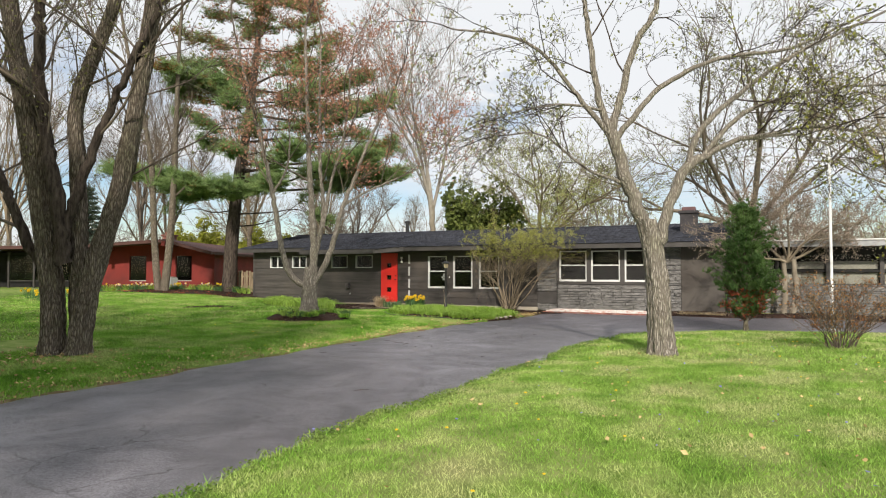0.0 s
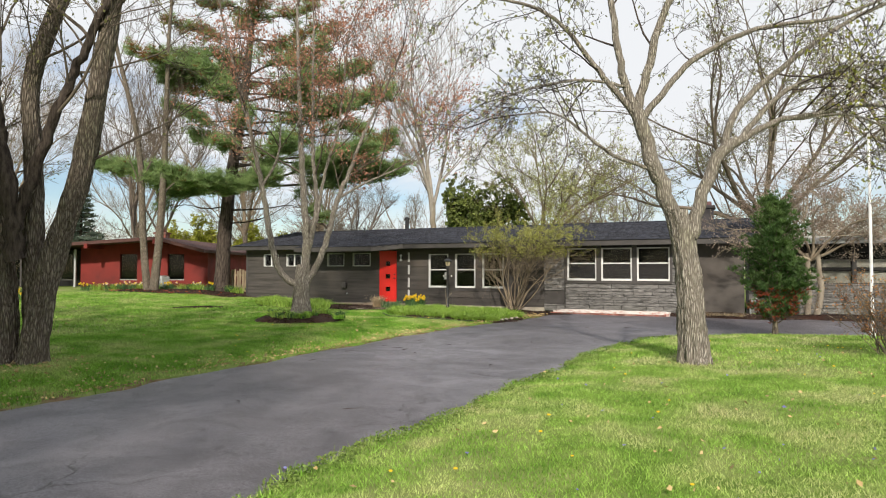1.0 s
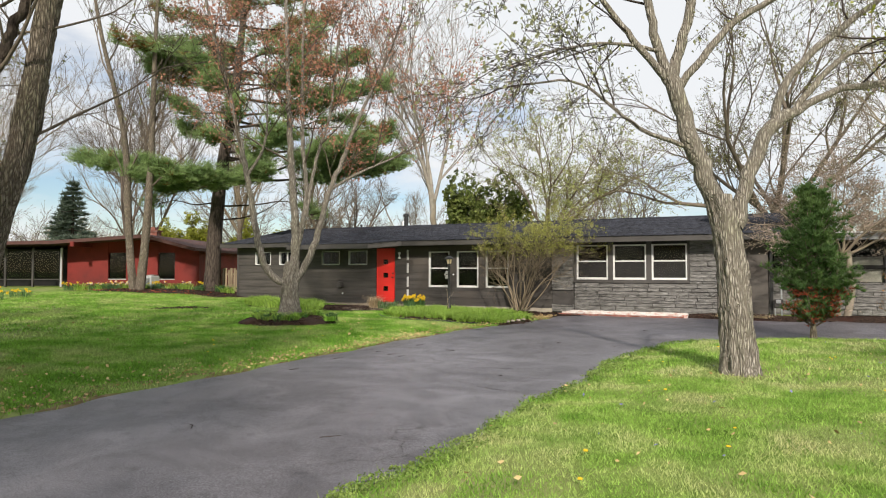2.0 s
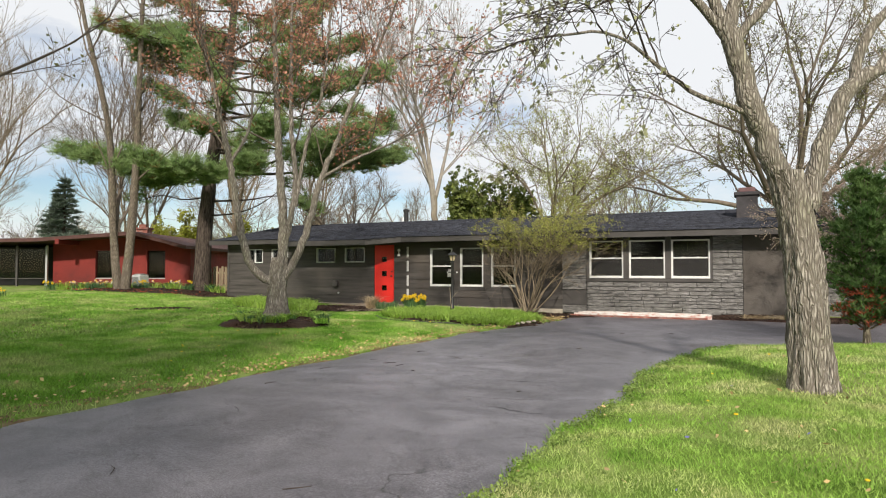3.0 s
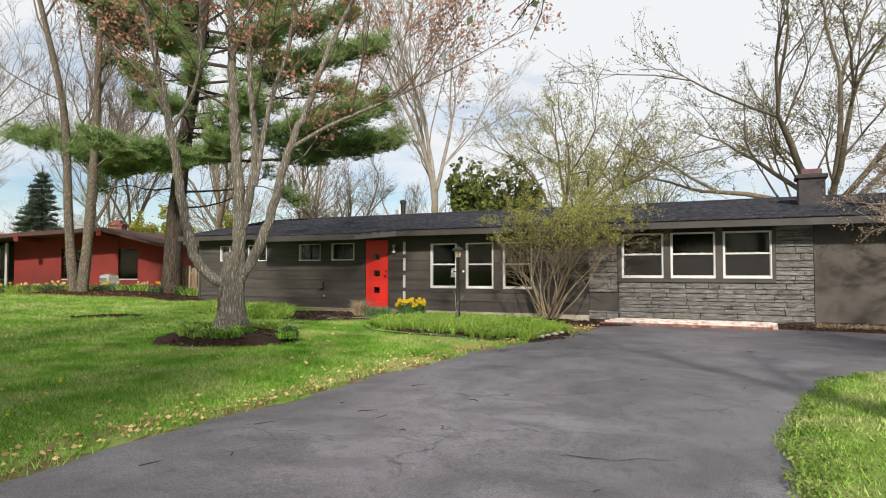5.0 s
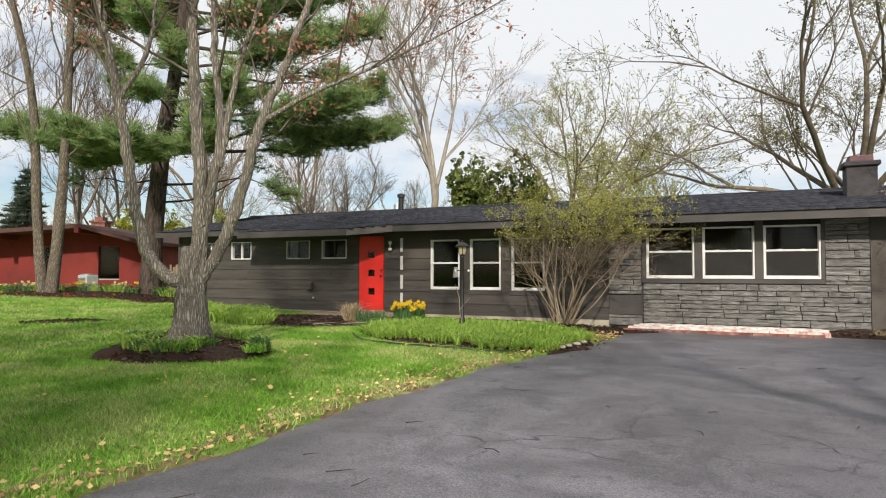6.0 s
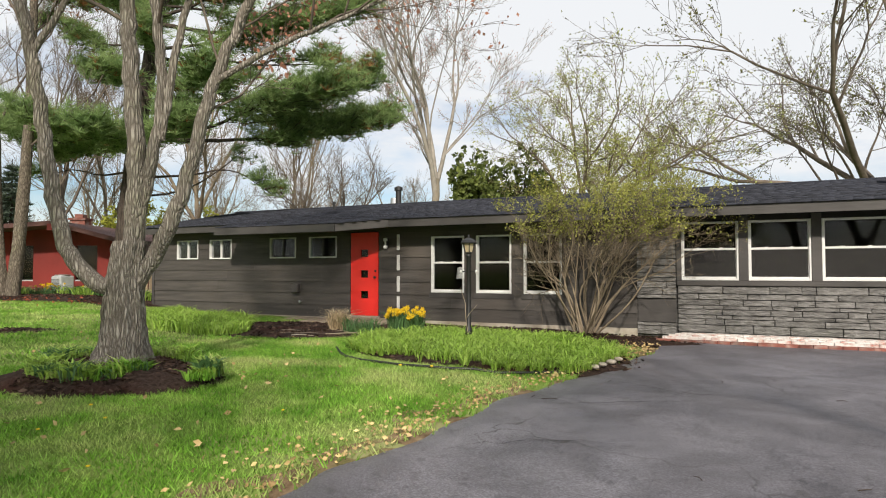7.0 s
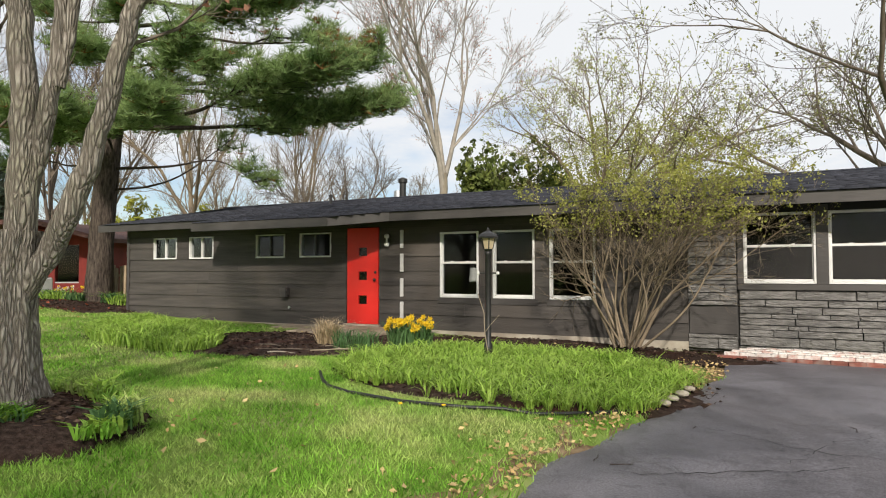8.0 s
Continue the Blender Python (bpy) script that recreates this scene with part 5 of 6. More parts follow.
# the pair of slim trunks in front of the red house
slim = plant("slim_tree", (-24.5, 21.0, 0.4), "tall bare tree with two slim trunks in a leafy bed")
w = Wood(66)
for p, r0 in (([(-24.6, 20.91, 0.2), (-24.83, 20.8, 2.95), (-25.09, 20.68, 7.14), (-26.0, 20.24, 11.4), (-26.4, 20, 14)], 0.17), ([(-24.4, 21.0, 0.2), (-24.17, 21.12, 2.95), (-24.03, 21.19, 6.1), (-23.92, 21.24, 11.4), (-23.8, 21.3, 14)], 0.19)):
    a, b, me = flare(p, r0, 0.06, w, 16, 1.3, step=0.2)
    link("trunk", me, BARK_BROWN, slim)
    w.grow(a, b, 4, 11, 2.6, 0.9, 0.25, 0.3, 0, minimum=0.007)
crown_parts(slim, w, TWIG)


def forked_tree(seed, at, height, clear, trunk_r, bark, twig, leaders=4, steep=60, reach=0.4, levels=5, side=2, up=0.12, angle=0.5, ratio=0.68, leaf_mat=None, leaf_size=0.07, leaves=1, minimum=0.009,
                name="bare_tree", label="tall bare tree behind the houses", lean=(0, 0), sag=0.0, per=1):
    """A tree with a clear bole that divides into leaders, each forking down to fine twigs."""
    tree = plant(name, at, label)
    w = Wood(seed)
    o = np.array(at, float)
    top = o + [lean[0], lean[1], clear]
    bole, _ = w.limb([o + [0, 0, -0.2], o * 0.5 + top * 0.5 + [0.05 * clear * 0.2, 0, 0], top], trunk_r, trunk_r * 0.8, 10, 0.02, 0.4)
    link("trunk", w.mesh("trunk"), bark, tree)
    n = leaders
    az = seed * 1.7 + np.arange(n) * 2 * np.pi / n + w.rng.uniform(-0.4, 0.4, n)
    el = np.radians(np.clip(steep + w.rng.uniform(-14, 14, n), 8, 86))
    el[0] = radians(82)
    d = np.stack([np.cos(az) * np.cos(el), np.sin(az) * np.cos(el), np.sin(el)], 1)
    start = bole[np.clip((len(bole) * w.rng.uniform(0.72, 1.0, n)).astype(int), 0, len(bole) - 1)]
    start[0] = top
    ln = height * reach * w.rng.uniform(0.75, 1.1, n)
    w.fork(start, d, ln, np.full(n, trunk_r * 0.55), levels, side, angle, up, ratio, 0.1, sag, minimum, leaves if leaf_mat else 0)
    crown_parts(tree, w, twig, leaf_mat, leaf_size, per, 0.1)
    return tree


forked_tree(101, (-18.6, 37.5, 0.2), 20, 5.6, 0.22, BARK_PALE, TWIG_GREY, 5, 66, 0.28, 6, 2, 0.12, 0.44, 0.7, LEAF_RUST, 0.05, 1, name="maple_tree", label="tall pale-barked maple with rust seeds behind the house")
forked_tree(102, (-12.2, 41.0, 0.2), 13, 3.4, 0.18, BARK_GREY, TWIG_MID, 8, 42, 0.34, 5, 3, 0.05, 0.58, 0.66, LEAF_LIME, 0.07, 1, name="budding_tree", label="budding tree with fresh yellow-green leaves behind the roof", per=3)
forked_tree(103, (0.6, 41.5, 0.2), 16, 4.0, 0.3, BARK_BROWN, TWIG, 8, 42, 0.36, 6, 2, 0.04, 0.5, 0.68, LEAF_OLIVE, 0.08, 1, label="broad bare tree with grey twigs behind the wing")
forked_tree(104, (-29, 44, 0.3), 9.5, 1.6, 0.22, BARK_BROWN, TWIG, 6, 48, 0.36, 5, 3, 0.06, 0.55, 0.68)
forked_tree(105, (9, 36, 0.2), 13, 2.6, 0.24, BARK_PALE, TWIG_PALE, 7, 55, 0.36, 5, 3, 0.1, 0.5, 0.68)
for seed, at, h in ((106, (-37, 50, 0.3), 17), (107, (-42, 34, 0.4), 18), (108, (-52, 30, 0.4), 19), (109, (-47.5, 41, 0.4), 18), (110, (-33, 36, 0.3), 16)):
    back_tree = forked_tree(seed, at, h, 4.5, 0.2, BARK_BROWN, TWIG if seed % 2 else TWIG_MID, 5, 70, 0.34, 5, 3, 0.14, 0.42, 0.68)
for bx, by, turn, size in ((-58, 47, 40, 1.0), (-66, 37, 160, 1.05), (-50, 54, 250, 0.9), (-29, 54, 90, 0.62), (-23, 60, 200, 0.55)):
    copy_thing(back_tree, pose(bx, by, 0.2, 0, 0, turn)).scale = (size, size, size)

far = [forked_tree(120 + k, (-46 + 34 * k, 62 + 4 * k, 0.2), 13 + k, 2.2, 0.22, BARK_PALE, (TWIG_MID, TWIG, TWIG_PALE)[k], 7, 58, 0.34, 4, 3, 0.08, 0.55, 0.72, (LEAF_BUD, LEAF_OLIVE, LEAF_GREYBUD)[k], 0.13, 1, 0.022, label="distant bare woodland tree") for k in range(3)]
far_rng = random.Random(8)
for k in range(38):
    fx = -112 + (k % 30) * 5.4 + far_rng.uniform(-2, 2)
    fy = (58 if k < 30 else 74) + far_rng.uniform(0, 22) - 0.25 * max(0, -fx - 20)
    size = far_rng.uniform(0.45, 0.85)
    t = copy_thing(far[k % 3], pose(fx, fy, 0.1, 0, 0, far_rng.uniform(0, 360)))
    t.scale = (size * 1.3, size * 1.3, size)

# trees out of view, added to cast shade on the grass and near drive
shade = forked_tree(140, (-14.0, -1.5, 0.1), 10.5, 3.0, 0.25, BARK_BROWN, TWIG, 6, 52, 0.36, 4, 4, 0.08, 0.55, 0.7, LEAF_LIME, 0.2, 2, 0.012, name="street_tree", label="unseen tree with young leaves, added to shade the lawn", per=2)
for sx, sy, sr in ((-20.5, 1.0, 70), (-10.6, -4.4, 200), (-28.0, 4.0, 130), (-2.2, -6.6, 20), (-7.2, -3.2, 310)):
    t = copy_thing(shade, pose(sx, sy, 0.1, 0, 0, sr))
    # this copy is stretched so its shade reaches along the drive
    if sx == -2.2:
        t.scale = (1.1, 1.1, 1.4)


# evergreens behind the houses
forked_tree(201, (-18.0, 43.5, 0.2), 7.8, 1.4, 0.2, BARK_DARK, TWIG_DARK, 9, 55, 0.34, 5, 2, 0.12, 0.5, 0.66, LEAF_GREEN, 0.2, 3, 0.012, "magnolia_tree", "dark evergreen magnolia behind the roof", per=2)
for seed, at, h in ((202, (-39.5, 37.5, 0.3), 5.6), (203, (-35.5, 39.5, 0.3), 5.0)):
    forked_tree(seed, at, h, 0.5, 0.12, BARK_DARK, TWIG, 9, 50, 0.34, 5, 2, 0.12, 0.5, 0.66, LEAF_YELLOW, 0.13, 3, 0.01, "arborvitae", "bright yellow-green evergreen behind the red house", per=2)


def spruce(at, height, width, seed):
    """A dark conifer: whorls of drooping boughs, set with needle sprays."""
    tree = plant("spruce_tree", at, "dark spruce far behind the red house")
    w = Wood(seed)
    o = np.array(at, float)
    w.tube(np.array([o, o + [0, 0, height]]), [0.2, 0.03], 8)
    link("trunk", w.mesh("trunk"), BARK_DARK, tree)
    tips, z = [], 0.8
    while z < height - 0.3:
        ln = width * (1 - z / height) ** 0.85 + 0.15
        for k in range(8):
            an = w.rng.uniform(0, 6.28)
            l1 = ln * w.rng.uniform(0.6, 1.1)
            d = np.array([math.cos(an), math.sin(an), 0])
            p = np.array([o + [0, 0, z], o + d * l1 * 0.6 + [0, 0, z - 0.12 * l1], o + d * l1 + [0, 0, z - 0.1 * l1]])
            w.tube(p, [0.04, 0.025, 0.01], 3)
            for m in range(int(4 + 7 * l1)):
                u = w.rng.uniform(0.2, 1.0)
                side = np.array([-d[1], d[0], 0]) * w.rng.normal(0, 0.22 * l1 * (1.1 - u))
                tips.append(p[0] * (1 - u) + p[2] * u + side + [0, 0, -0.1 - 0.1 * abs(w.rng.normal())])
        z += 0.42
    tagged(link("boughs", w.mesh("boughs"), BARK_DARK, tree), kind="stuff")
    needles("needles", np.array(tips), SPRUCE, 7, 0.42, 0.09, tree, w.rng, -0.6)


spruce((-54, 38, 0.3), 9.3, 3.3, 204)
spruce((-61, 42, 0.3), 8.6, 3.2, 205)

# juniper on the lawn's far edge
juniper = plant("juniper", (0.07, 16.6, 0.15), "upright green juniper with rusty lower branches", "shrub")
part("trunk", lathe([(0.075, 0.0), (0.05, 0.3), (0.045, 0.9), (0.02, 2.6)], 0.07, 16.6, 9), BARK_BROWN, juniper)
w = Wood(206)
sprays = []
for _ in range(170):
    u, an = w.rng.random() ** 0.9, w.rng.uniform(0, 6.28)
    z = 0.4 + 2.3 * u ** 1.15
    reach = float(np.interp(z, [0.4, 0.9, 1.6, 2.2, 2.6, 3.0], [0.5, 0.68, 0.6, 0.36, 0.18, 0.08])) * w.rng.uniform(0.5, 1.2) * (1 + 0.22 * math.sin(3 * an + 4 * z))
    o = np.array([0.07, 16.6, z - 0.15])
    e = o + [math.cos(an) * reach, math.sin(an) * reach, 0.25 + 0.35 * w.rng.random()]
    w.tube(np.array([o, (o + e) / 2 + [0, 0, -0.04], e]), [0.014, 0.01, 0.004], 4)
    for m in range(16):
        sprays.append(o + (e - o) * w.rng.uniform(0.35, 1.08) + w.rng.normal(0, 0.05, 3))
for m in range(110):
    sprays.append(np.array([0.03, 16.6, w.rng.uniform(2.3, 3.12)]) + w.rng.normal(0, 0.04, 3))
link("branches", w.mesh("branches"), BARK_BROWN, juniper)
sprays = np.array(sprays)
dry = (sprays[:, 2] < 1.05) & (w.rng.random(len(sprays)) < 0.5) & (sprays[:, 1] < 16.6)
needles("foliage", sprays[~dry], JUNIPER, 14, 0.12, 0.02, juniper, w.rng, 2.0)
needles("dry_foliage", sprays[dry], LEAF_RED, 8, 0.1, 0.02, juniper, w.rng, 1.0)


def bush(name, at, label, stems, height, spread, twig, mat, leaf_size, per, seed, r=0.016, low=0.3, depth=2, number=7, category="shrub", length=0.3):
    ob = plant(name, at, label, category)
    w = Wood(seed)
    o = np.array(at, float)
    for k in range(stems):
        an = w.rng.uniform(0, 6.28)
        out = spread * w.rng.uniform(0.15, 1.0)
        h = height * w.rng.uniform(0.75, 1.0) * (1 - 0.25 * (out / spread) ** 2)
        d = np.array([math.cos(an), math.sin(an), 0])
        s = o + d * w.rng.uniform(0.02, 0.22)
        j1, j2 = w.rng.normal(0, 0.045 * height, 3), w.rng.normal(0, 0.05 * height, 3)
        pts, rad = w.limb([s, s + d * out * 0.25 + [0, 0, h * 0.33] + j1, s + d * out * 0.62 + [0, 0, h * 0.7] + j2, s + d * out + [0, 0, h]], r * w.rng.uniform(0.6, 1.4), 0.004, 5, 0, 0.15)
        w.grow(pts, rad, depth, number, height * length, 0.75, 0.22, low, per, minimum=0.0028)
    crown_parts(ob, w, twig, mat, leaf_size, 1, 0.03, droop=0.0)
    return ob


forsythia = plant("forsythia", (-7.7, 21.75, 0.1), "vase-shaped yellow-green flowering shrub against the house wall", "shrub")
w = Wood(301)
o = np.array([-7.7, 21.75, 0.1])
for k in range(24):
    an = w.rng.uniform(0, 6.28)
    out = 2.05 * math.sqrt(w.rng.uniform(0.02, 1.0))
    d = np.array([math.cos(an), 0.75 * math.sin(an), 0])
    h = 2.85 * (1 - 0.3 * (out / 2.05) ** 2.2) * w.rng.uniform(0.82, 1.0)
    tip = o + d * out + np.array([0.28, 0.0, h])
    b0 = o + d * w.rng.uniform(0.03, 0.26)
    j1, j2 = w.rng.normal(0, 0.13, 3), w.rng.normal(0, 0.17, 3)
    pts, rad = w.limb([b0, b0 + d * out * 0.22 + [0.02, 0, h * 0.36] + j1, b0 + d * out * 0.6 + [0.12, 0, h * 0.72] + j2, tip], 0.026 * w.rng.uniform(0.55, 1.3), 0.005, 5, 0, 0.15)
    w.grow(pts, rad, 3, 11, 0.6, 0.85, 0.1, 0.4, 8, minimum=0.0022, angle=0.55)
w.leaf_at = [p for p in w.leaf_at if p[2] > 1.75 + 0.9 * w.rng.random() and p[1] < 23.6]
crown_parts(forsythia, w, TWIG_MID, LEAF_CATKIN, 0.028, 1, 0.035, droop=0.0)
bush("barberry", (1.5, 12.75, 0.12), "reddish-brown barberry shrub with bare tangled stems", 40, 1.05, 0.9, TWIG, LEAF_BARBERRY, 0.024, 1, 302, 0.008, 0.25, 3, 3, length=0.22)
crab = plant("crabapple_tree", (1.2, 22.9, 0.1), "small pinkish-grey budding tree beside the wing")
w = Wood(303)
o = np.array([1.2, 22.9, 0.05])
for x in (0.0, 0.22):
    w.limb([o + [x, 0, 0], o + [x * 1.3 + 0.05, 0, 0.9], o + [x * 1.2 + 0.02, 0.0, 1.9]], 0.1, 0.07, 9, 0.04)
link("trunk", w.mesh("trunk"), BARK_PALE, crab)
az = np.arange(11) * 2 * np.pi / 11
el = np.radians([18, 62, 35, 70, 12, 55, 30, 75, 20, 60, 40])
w.fork(np.repeat(o[None] + [0.1, 0, 1.7], 11, 0), np.stack([np.cos(az) * np.cos(el), np.sin(az) * np.cos(el), np.sin(el)], 1), np.linspace(1.2, 1.55, 11), np.full(11, 0.045), 5, 3, 0.55, 0.07, 0.7, 0.14, 0.03, 0.005, 2)
crown_parts(crab, w, TWIG_PALE, LEAF_BUD, 0.036, 1, 0.06)
utility_pole = thing("utility_pole", (8.3, 40.0, 0.1), "weathered wooden utility pole far behind the wing", "pole")
part("post", lathe([(0.16, 0.0), (0.15, 2.0), (0.12, 5.6)], 8.3, 40.0, 10), BARK_PALE, utility_pole)


# ---- beds, lawn and small things ----
def bed(name, cx, cy, rx, ry, turn, label, mat=MULCH, dome=0.05, seed=1, chips=900, edge=0.09, rings=10, around=56):
    """A planting bed: a low uneven mound with a wavering outline."""
    rng = np.random.default_rng(seed)
    an = np.arange(around) * 2 * np.pi / around
    wave = 1 + edge * np.sin(3 * an + seed) + edge * 0.6 * np.sin(7 * an + 2 * seed) + edge * 0.4 * np.sin(13 * an)
    px, py = [], []
    for r in np.linspace(0.001, 1, rings):
        u, v = rx * r * np.cos(an) * wave, ry * r * np.sin(an) * wave
        px.append(cx + u * math.cos(turn) - v * math.sin(turn))
        py.append(cy + u * math.sin(turn) + v * math.cos(turn))
    px, py = np.array(px), np.array(py)
    pz = np.maximum(ground_height(px, py), 0.0) + (dome * (1 - np.linspace(0, 1, rings) ** 4))[:, None] + rng.normal(0, 0.008, px.shape) + 0.004
    pz[-1] -= 0.03
    i, j = np.meshgrid(np.arange(rings - 1), np.arange(around), indexing="ij")
    a, b = i * around + j, i * around + (j + 1) % around
    ob = link(name, raw_mesh(name, np.stack([px.ravel(), py.ravel(), pz.ravel()], 1), np.stack([a, b, b + around, a + around], -1).reshape(-1, 4), True), mat)
    tagged(ob, label, "bed", kind="structure")
    if chips:
        q, t = np.sqrt(rng.random(chips)) * 1.02, rng.uniform(0, 2 * np.pi, chips)
        u, v = rx * q * np.cos(t), ry * q * np.sin(t)
        x, y = cx + u * math.cos(turn) - v * math.sin(turn), cy + u * math.sin(turn) + v * math.cos(turn)
        z = np.maximum(ground_height(x, y), 0.0) + dome * (1 - q ** 4) + 0.012
        tagged(link("wood_chips", leaves_mesh("wood_chips", np.stack([x, y, z], 1), 0.035, rng, 0.004, flat=0.8, long=2.2), CHIP, ob), kind="stuff")
    return (cx, cy, rx, ry, turn)


def in_bed(b, x, y, grow=1.0):
    u, v = x - b[0], y - b[1]
    c, s = math.cos(b[4]), math.sin(b[4])
    return ((u * c + v * s) / (b[2] * grow)) ** 2 + ((-u * s + v * c) / (b[3] * grow)) ** 2 < 1


TREE_BED = bed("mulch_ring", -10.9, 14.25, 1.14, 0.95, 0.3, "dark mulch ring round the multi-stemmed tree", seed=3, dome=0.17, chips=1500)
LILY_BED = bed("lily_bed", -8.35, 18.45, 2.15, 1.75, 0.15, "edged bed of bright green daylily shoots", seed=5, dome=0.06, edge=0.04)
DOOR_BED = bed("mulch_bed", -12.3, 19.9, 2.2, 2.2, 0.5, "bare dark mulch bed before the doorstep", seed=7, dome=0.02, chips=1800)
WALL_BED = bed("mulch_bed", -8.8, 21.75, 3.2, 0.95, 0.0, "narrow mulch bed along the house wall", seed=9, dome=0.03, chips=1200)
STONE_BED = bed("mulch_bed", -1.3, 22.2, 2.3, 0.5, 0.0, "reddish mulch strip under the stone wall", seed=11, dome=0.04, chips=900)
WING_BED = bed("mulch_bed", 4.2, 22.6, 4.2, 0.7, 0.0, "reddish mulch strip under the wing", seed=12, dome=0.04, chips=500)
SHOOT_BED = bed("shoot_bed", -15.1, 19.05, 2.5, 0.95, -0.5, "bed of tall fresh green shoots by the siding", seed=13, dome=0.03, chips=0)
PIT = bed("bare_patch", -16.7, 16.4, 0.95, 0.5, 0.9, "bare dark earth patch in the lawn", seed=15, dome=0.015, chips=200)
SLIM_BED = bed("leaf_bed", -24.2, 21.6, 2.6, 1.3, 0.45, "leafy mulch bed round the slim trunks", seed=17, dome=0.1, chips=2200)
PINE_BED = bed("leaf_bed", -21.6, 23.0, 2.0, 1.4, 0.5, "reddish needle litter under the pine", seed=19, dome=0.06, chips=1500)
BEDS = [TREE_BED, LILY_BED, DOOR_BED, WALL_BED, STONE_BED, WING_BED, PIT, SLIM_BED, PINE_BED]


def scatter(n, x0, x1, y0, y1, rng, keep=lambda x, y: np.ones(len(x), bool), gap=0.0):
    x, y = rng.uniform(x0, x1, n), rng.uniform(y0, y1, n)
    ok = (drive_distance(x, y) > gap) & keep(x, y)
    return x[ok], y[ok]


def off_beds(x, y):
    ok = y < 22.5
    for b in BEDS:
        ok &= ~in_bed(b, x, y, 0.97)
    return ok


grng = np.random.default_rng(77)
clump = lambda x, y: 0.75 + 0.45 * (np.sin(x * 3.1 + np.sin(y * 2.3) * 1.4) * np.sin(y * 2.7 + np.sin(x * 1.9)) * 0.5 + 0.5)
for n, area, high, wide in ((310000, (-3.7, 5.5, 2.2, 10.5), 0.036, 0.008), (90000, (-3.7, 7.5, 10.5, 18.5), 0.05, 0.014), (230000, (-12.5, -6.3, 8.0, 19.5), 0.048, 0.011),
                            (90000, (-11.0, -7.0, 3.0, 8.0), 0.05, 0.013), (100000, (-27.0, -12.5, 6.0, 22.3), 0.055, 0.024)):
    gx, gy = scatter(n, *area[:2], *area[2:], grng, off_beds)
    bare = (drive_distance(gx, gy) < 0.12 + 0.3 * grng.random(len(gx)) ** 2) & (gx < -5) & (grng.random(len(gx)) < 0.8)
    gx, gy = gx[~bare], gy[~bare]
    thin = np.minimum(np.where((gx > 0) | (gx < -12.5) | (gy < 8), np.minimum(gx - area[0] if area[1] < -6.5 and area[0] < -10.9 and area[1] != -6.3 else 9.0, area[1] - gx if area[1] > 0 else 9.0), 9.0), gy - area[2] if area[2] < 7 else 9.0)
    keep = thin > 1.1 * grng.random(len(gx)) * (0.6 + 0.4 * np.sin(gx * 2.3 + gy * 1.7))
    gx, gy = gx[keep], gy[keep]
    gz = ground_height(gx, gy)
    tagged(link("grass", blades_mesh("grass", gx, gy, gz - 0.005, high * clump(gx, gy), wide, grng, 0.9), GRASS_PALE if area[1] > 0 else GRASS), "short mown grass blades of the lawn", "grass", kind="stuff")
vy = np.linspace(3, 21, 400)
vw = 0.26 + 0.12 * np.sin(vy * 2.7) + 0.08 * np.sin(vy * 6.1 + 1)
vx0, vx1 = drive_left(vy) + 0.12 + 0.05 * np.sin(vy * 9), drive_left(vy) - vw
vv = np.concatenate([np.stack([vx0, vy, np.full(400, -0.03)], 1), np.stack([vx1, vy, ground_height(vx1, vy) + 0.012], 1)])
vk = np.arange(399)
tagged(link("verge", raw_mesh("verge", vv, np.stack([vk, vk + 1, vk + 401, vk + 400], 1), True), VERGE), "worn strip of bare soil along the asphalt edge", "soil", kind="structure")
# ragged taller tufts on the drive's edges
ex, ey = scatter(60000, -9, -2, 2, 20, grng, lambda x, y: drive_distance(x, y) < 0.28, -0.05)
keep = clump(ex * 1.7, ey * 1.7) > 0.9
ex, ey = ex[keep], ey[keep]
tagged(link("grass", blades_mesh("grass", ex, ey, np.maximum(ground_height(ex, ey), 0) - 0.01, 0.08, 0.011, grng, 0.9), GRASS), "ragged grass tufts along the asphalt edge", "grass", kind="stuff")

wy = grng.uniform(2.2, 15.5, 1300)
wx = drive_right(wy) + 0.16 * np.abs(grng.normal(0, 1, 1300)) - 0.03
wl = grng.random(1300) < 0.35 + 0.65 * (np.sin(wy * 2.1) * np.sin(wy * 0.9 + 1) > -0.2)
wx, wy = np.repeat(wx[wl], 5), np.repeat(wy[wl], 5)
wx, wy = wx + grng.normal(0, 0.03, len(wx)), wy + grng.normal(0, 0.03, len(wy))
tagged(link("weeds", leaves_mesh("weeds", np.stack([wx, wy, np.maximum(ground_height(wx, wy), 0) + 0.025 + 0.025 * grng.random(len(wx))], 1), 0.02, grng, 0.006, flat=0.6, long=1.4), WEED), "low broad-leaved weeds creeping over the asphalt edge", "weeds", kind="stuff")
cx, cy = scatter(3000, -10.8, -6.0, 16.2, 20.6, grng, lambda x, y: in_bed(LILY_BED, x, y, 0.97))
bald = (np.hypot((cx + 8.6) / 0.8, (cy - 16.9) / 0.25) < 1) & (grng.random(len(cx)) < 0.75)
cx, cy = cx[~bald], cy[~bald]


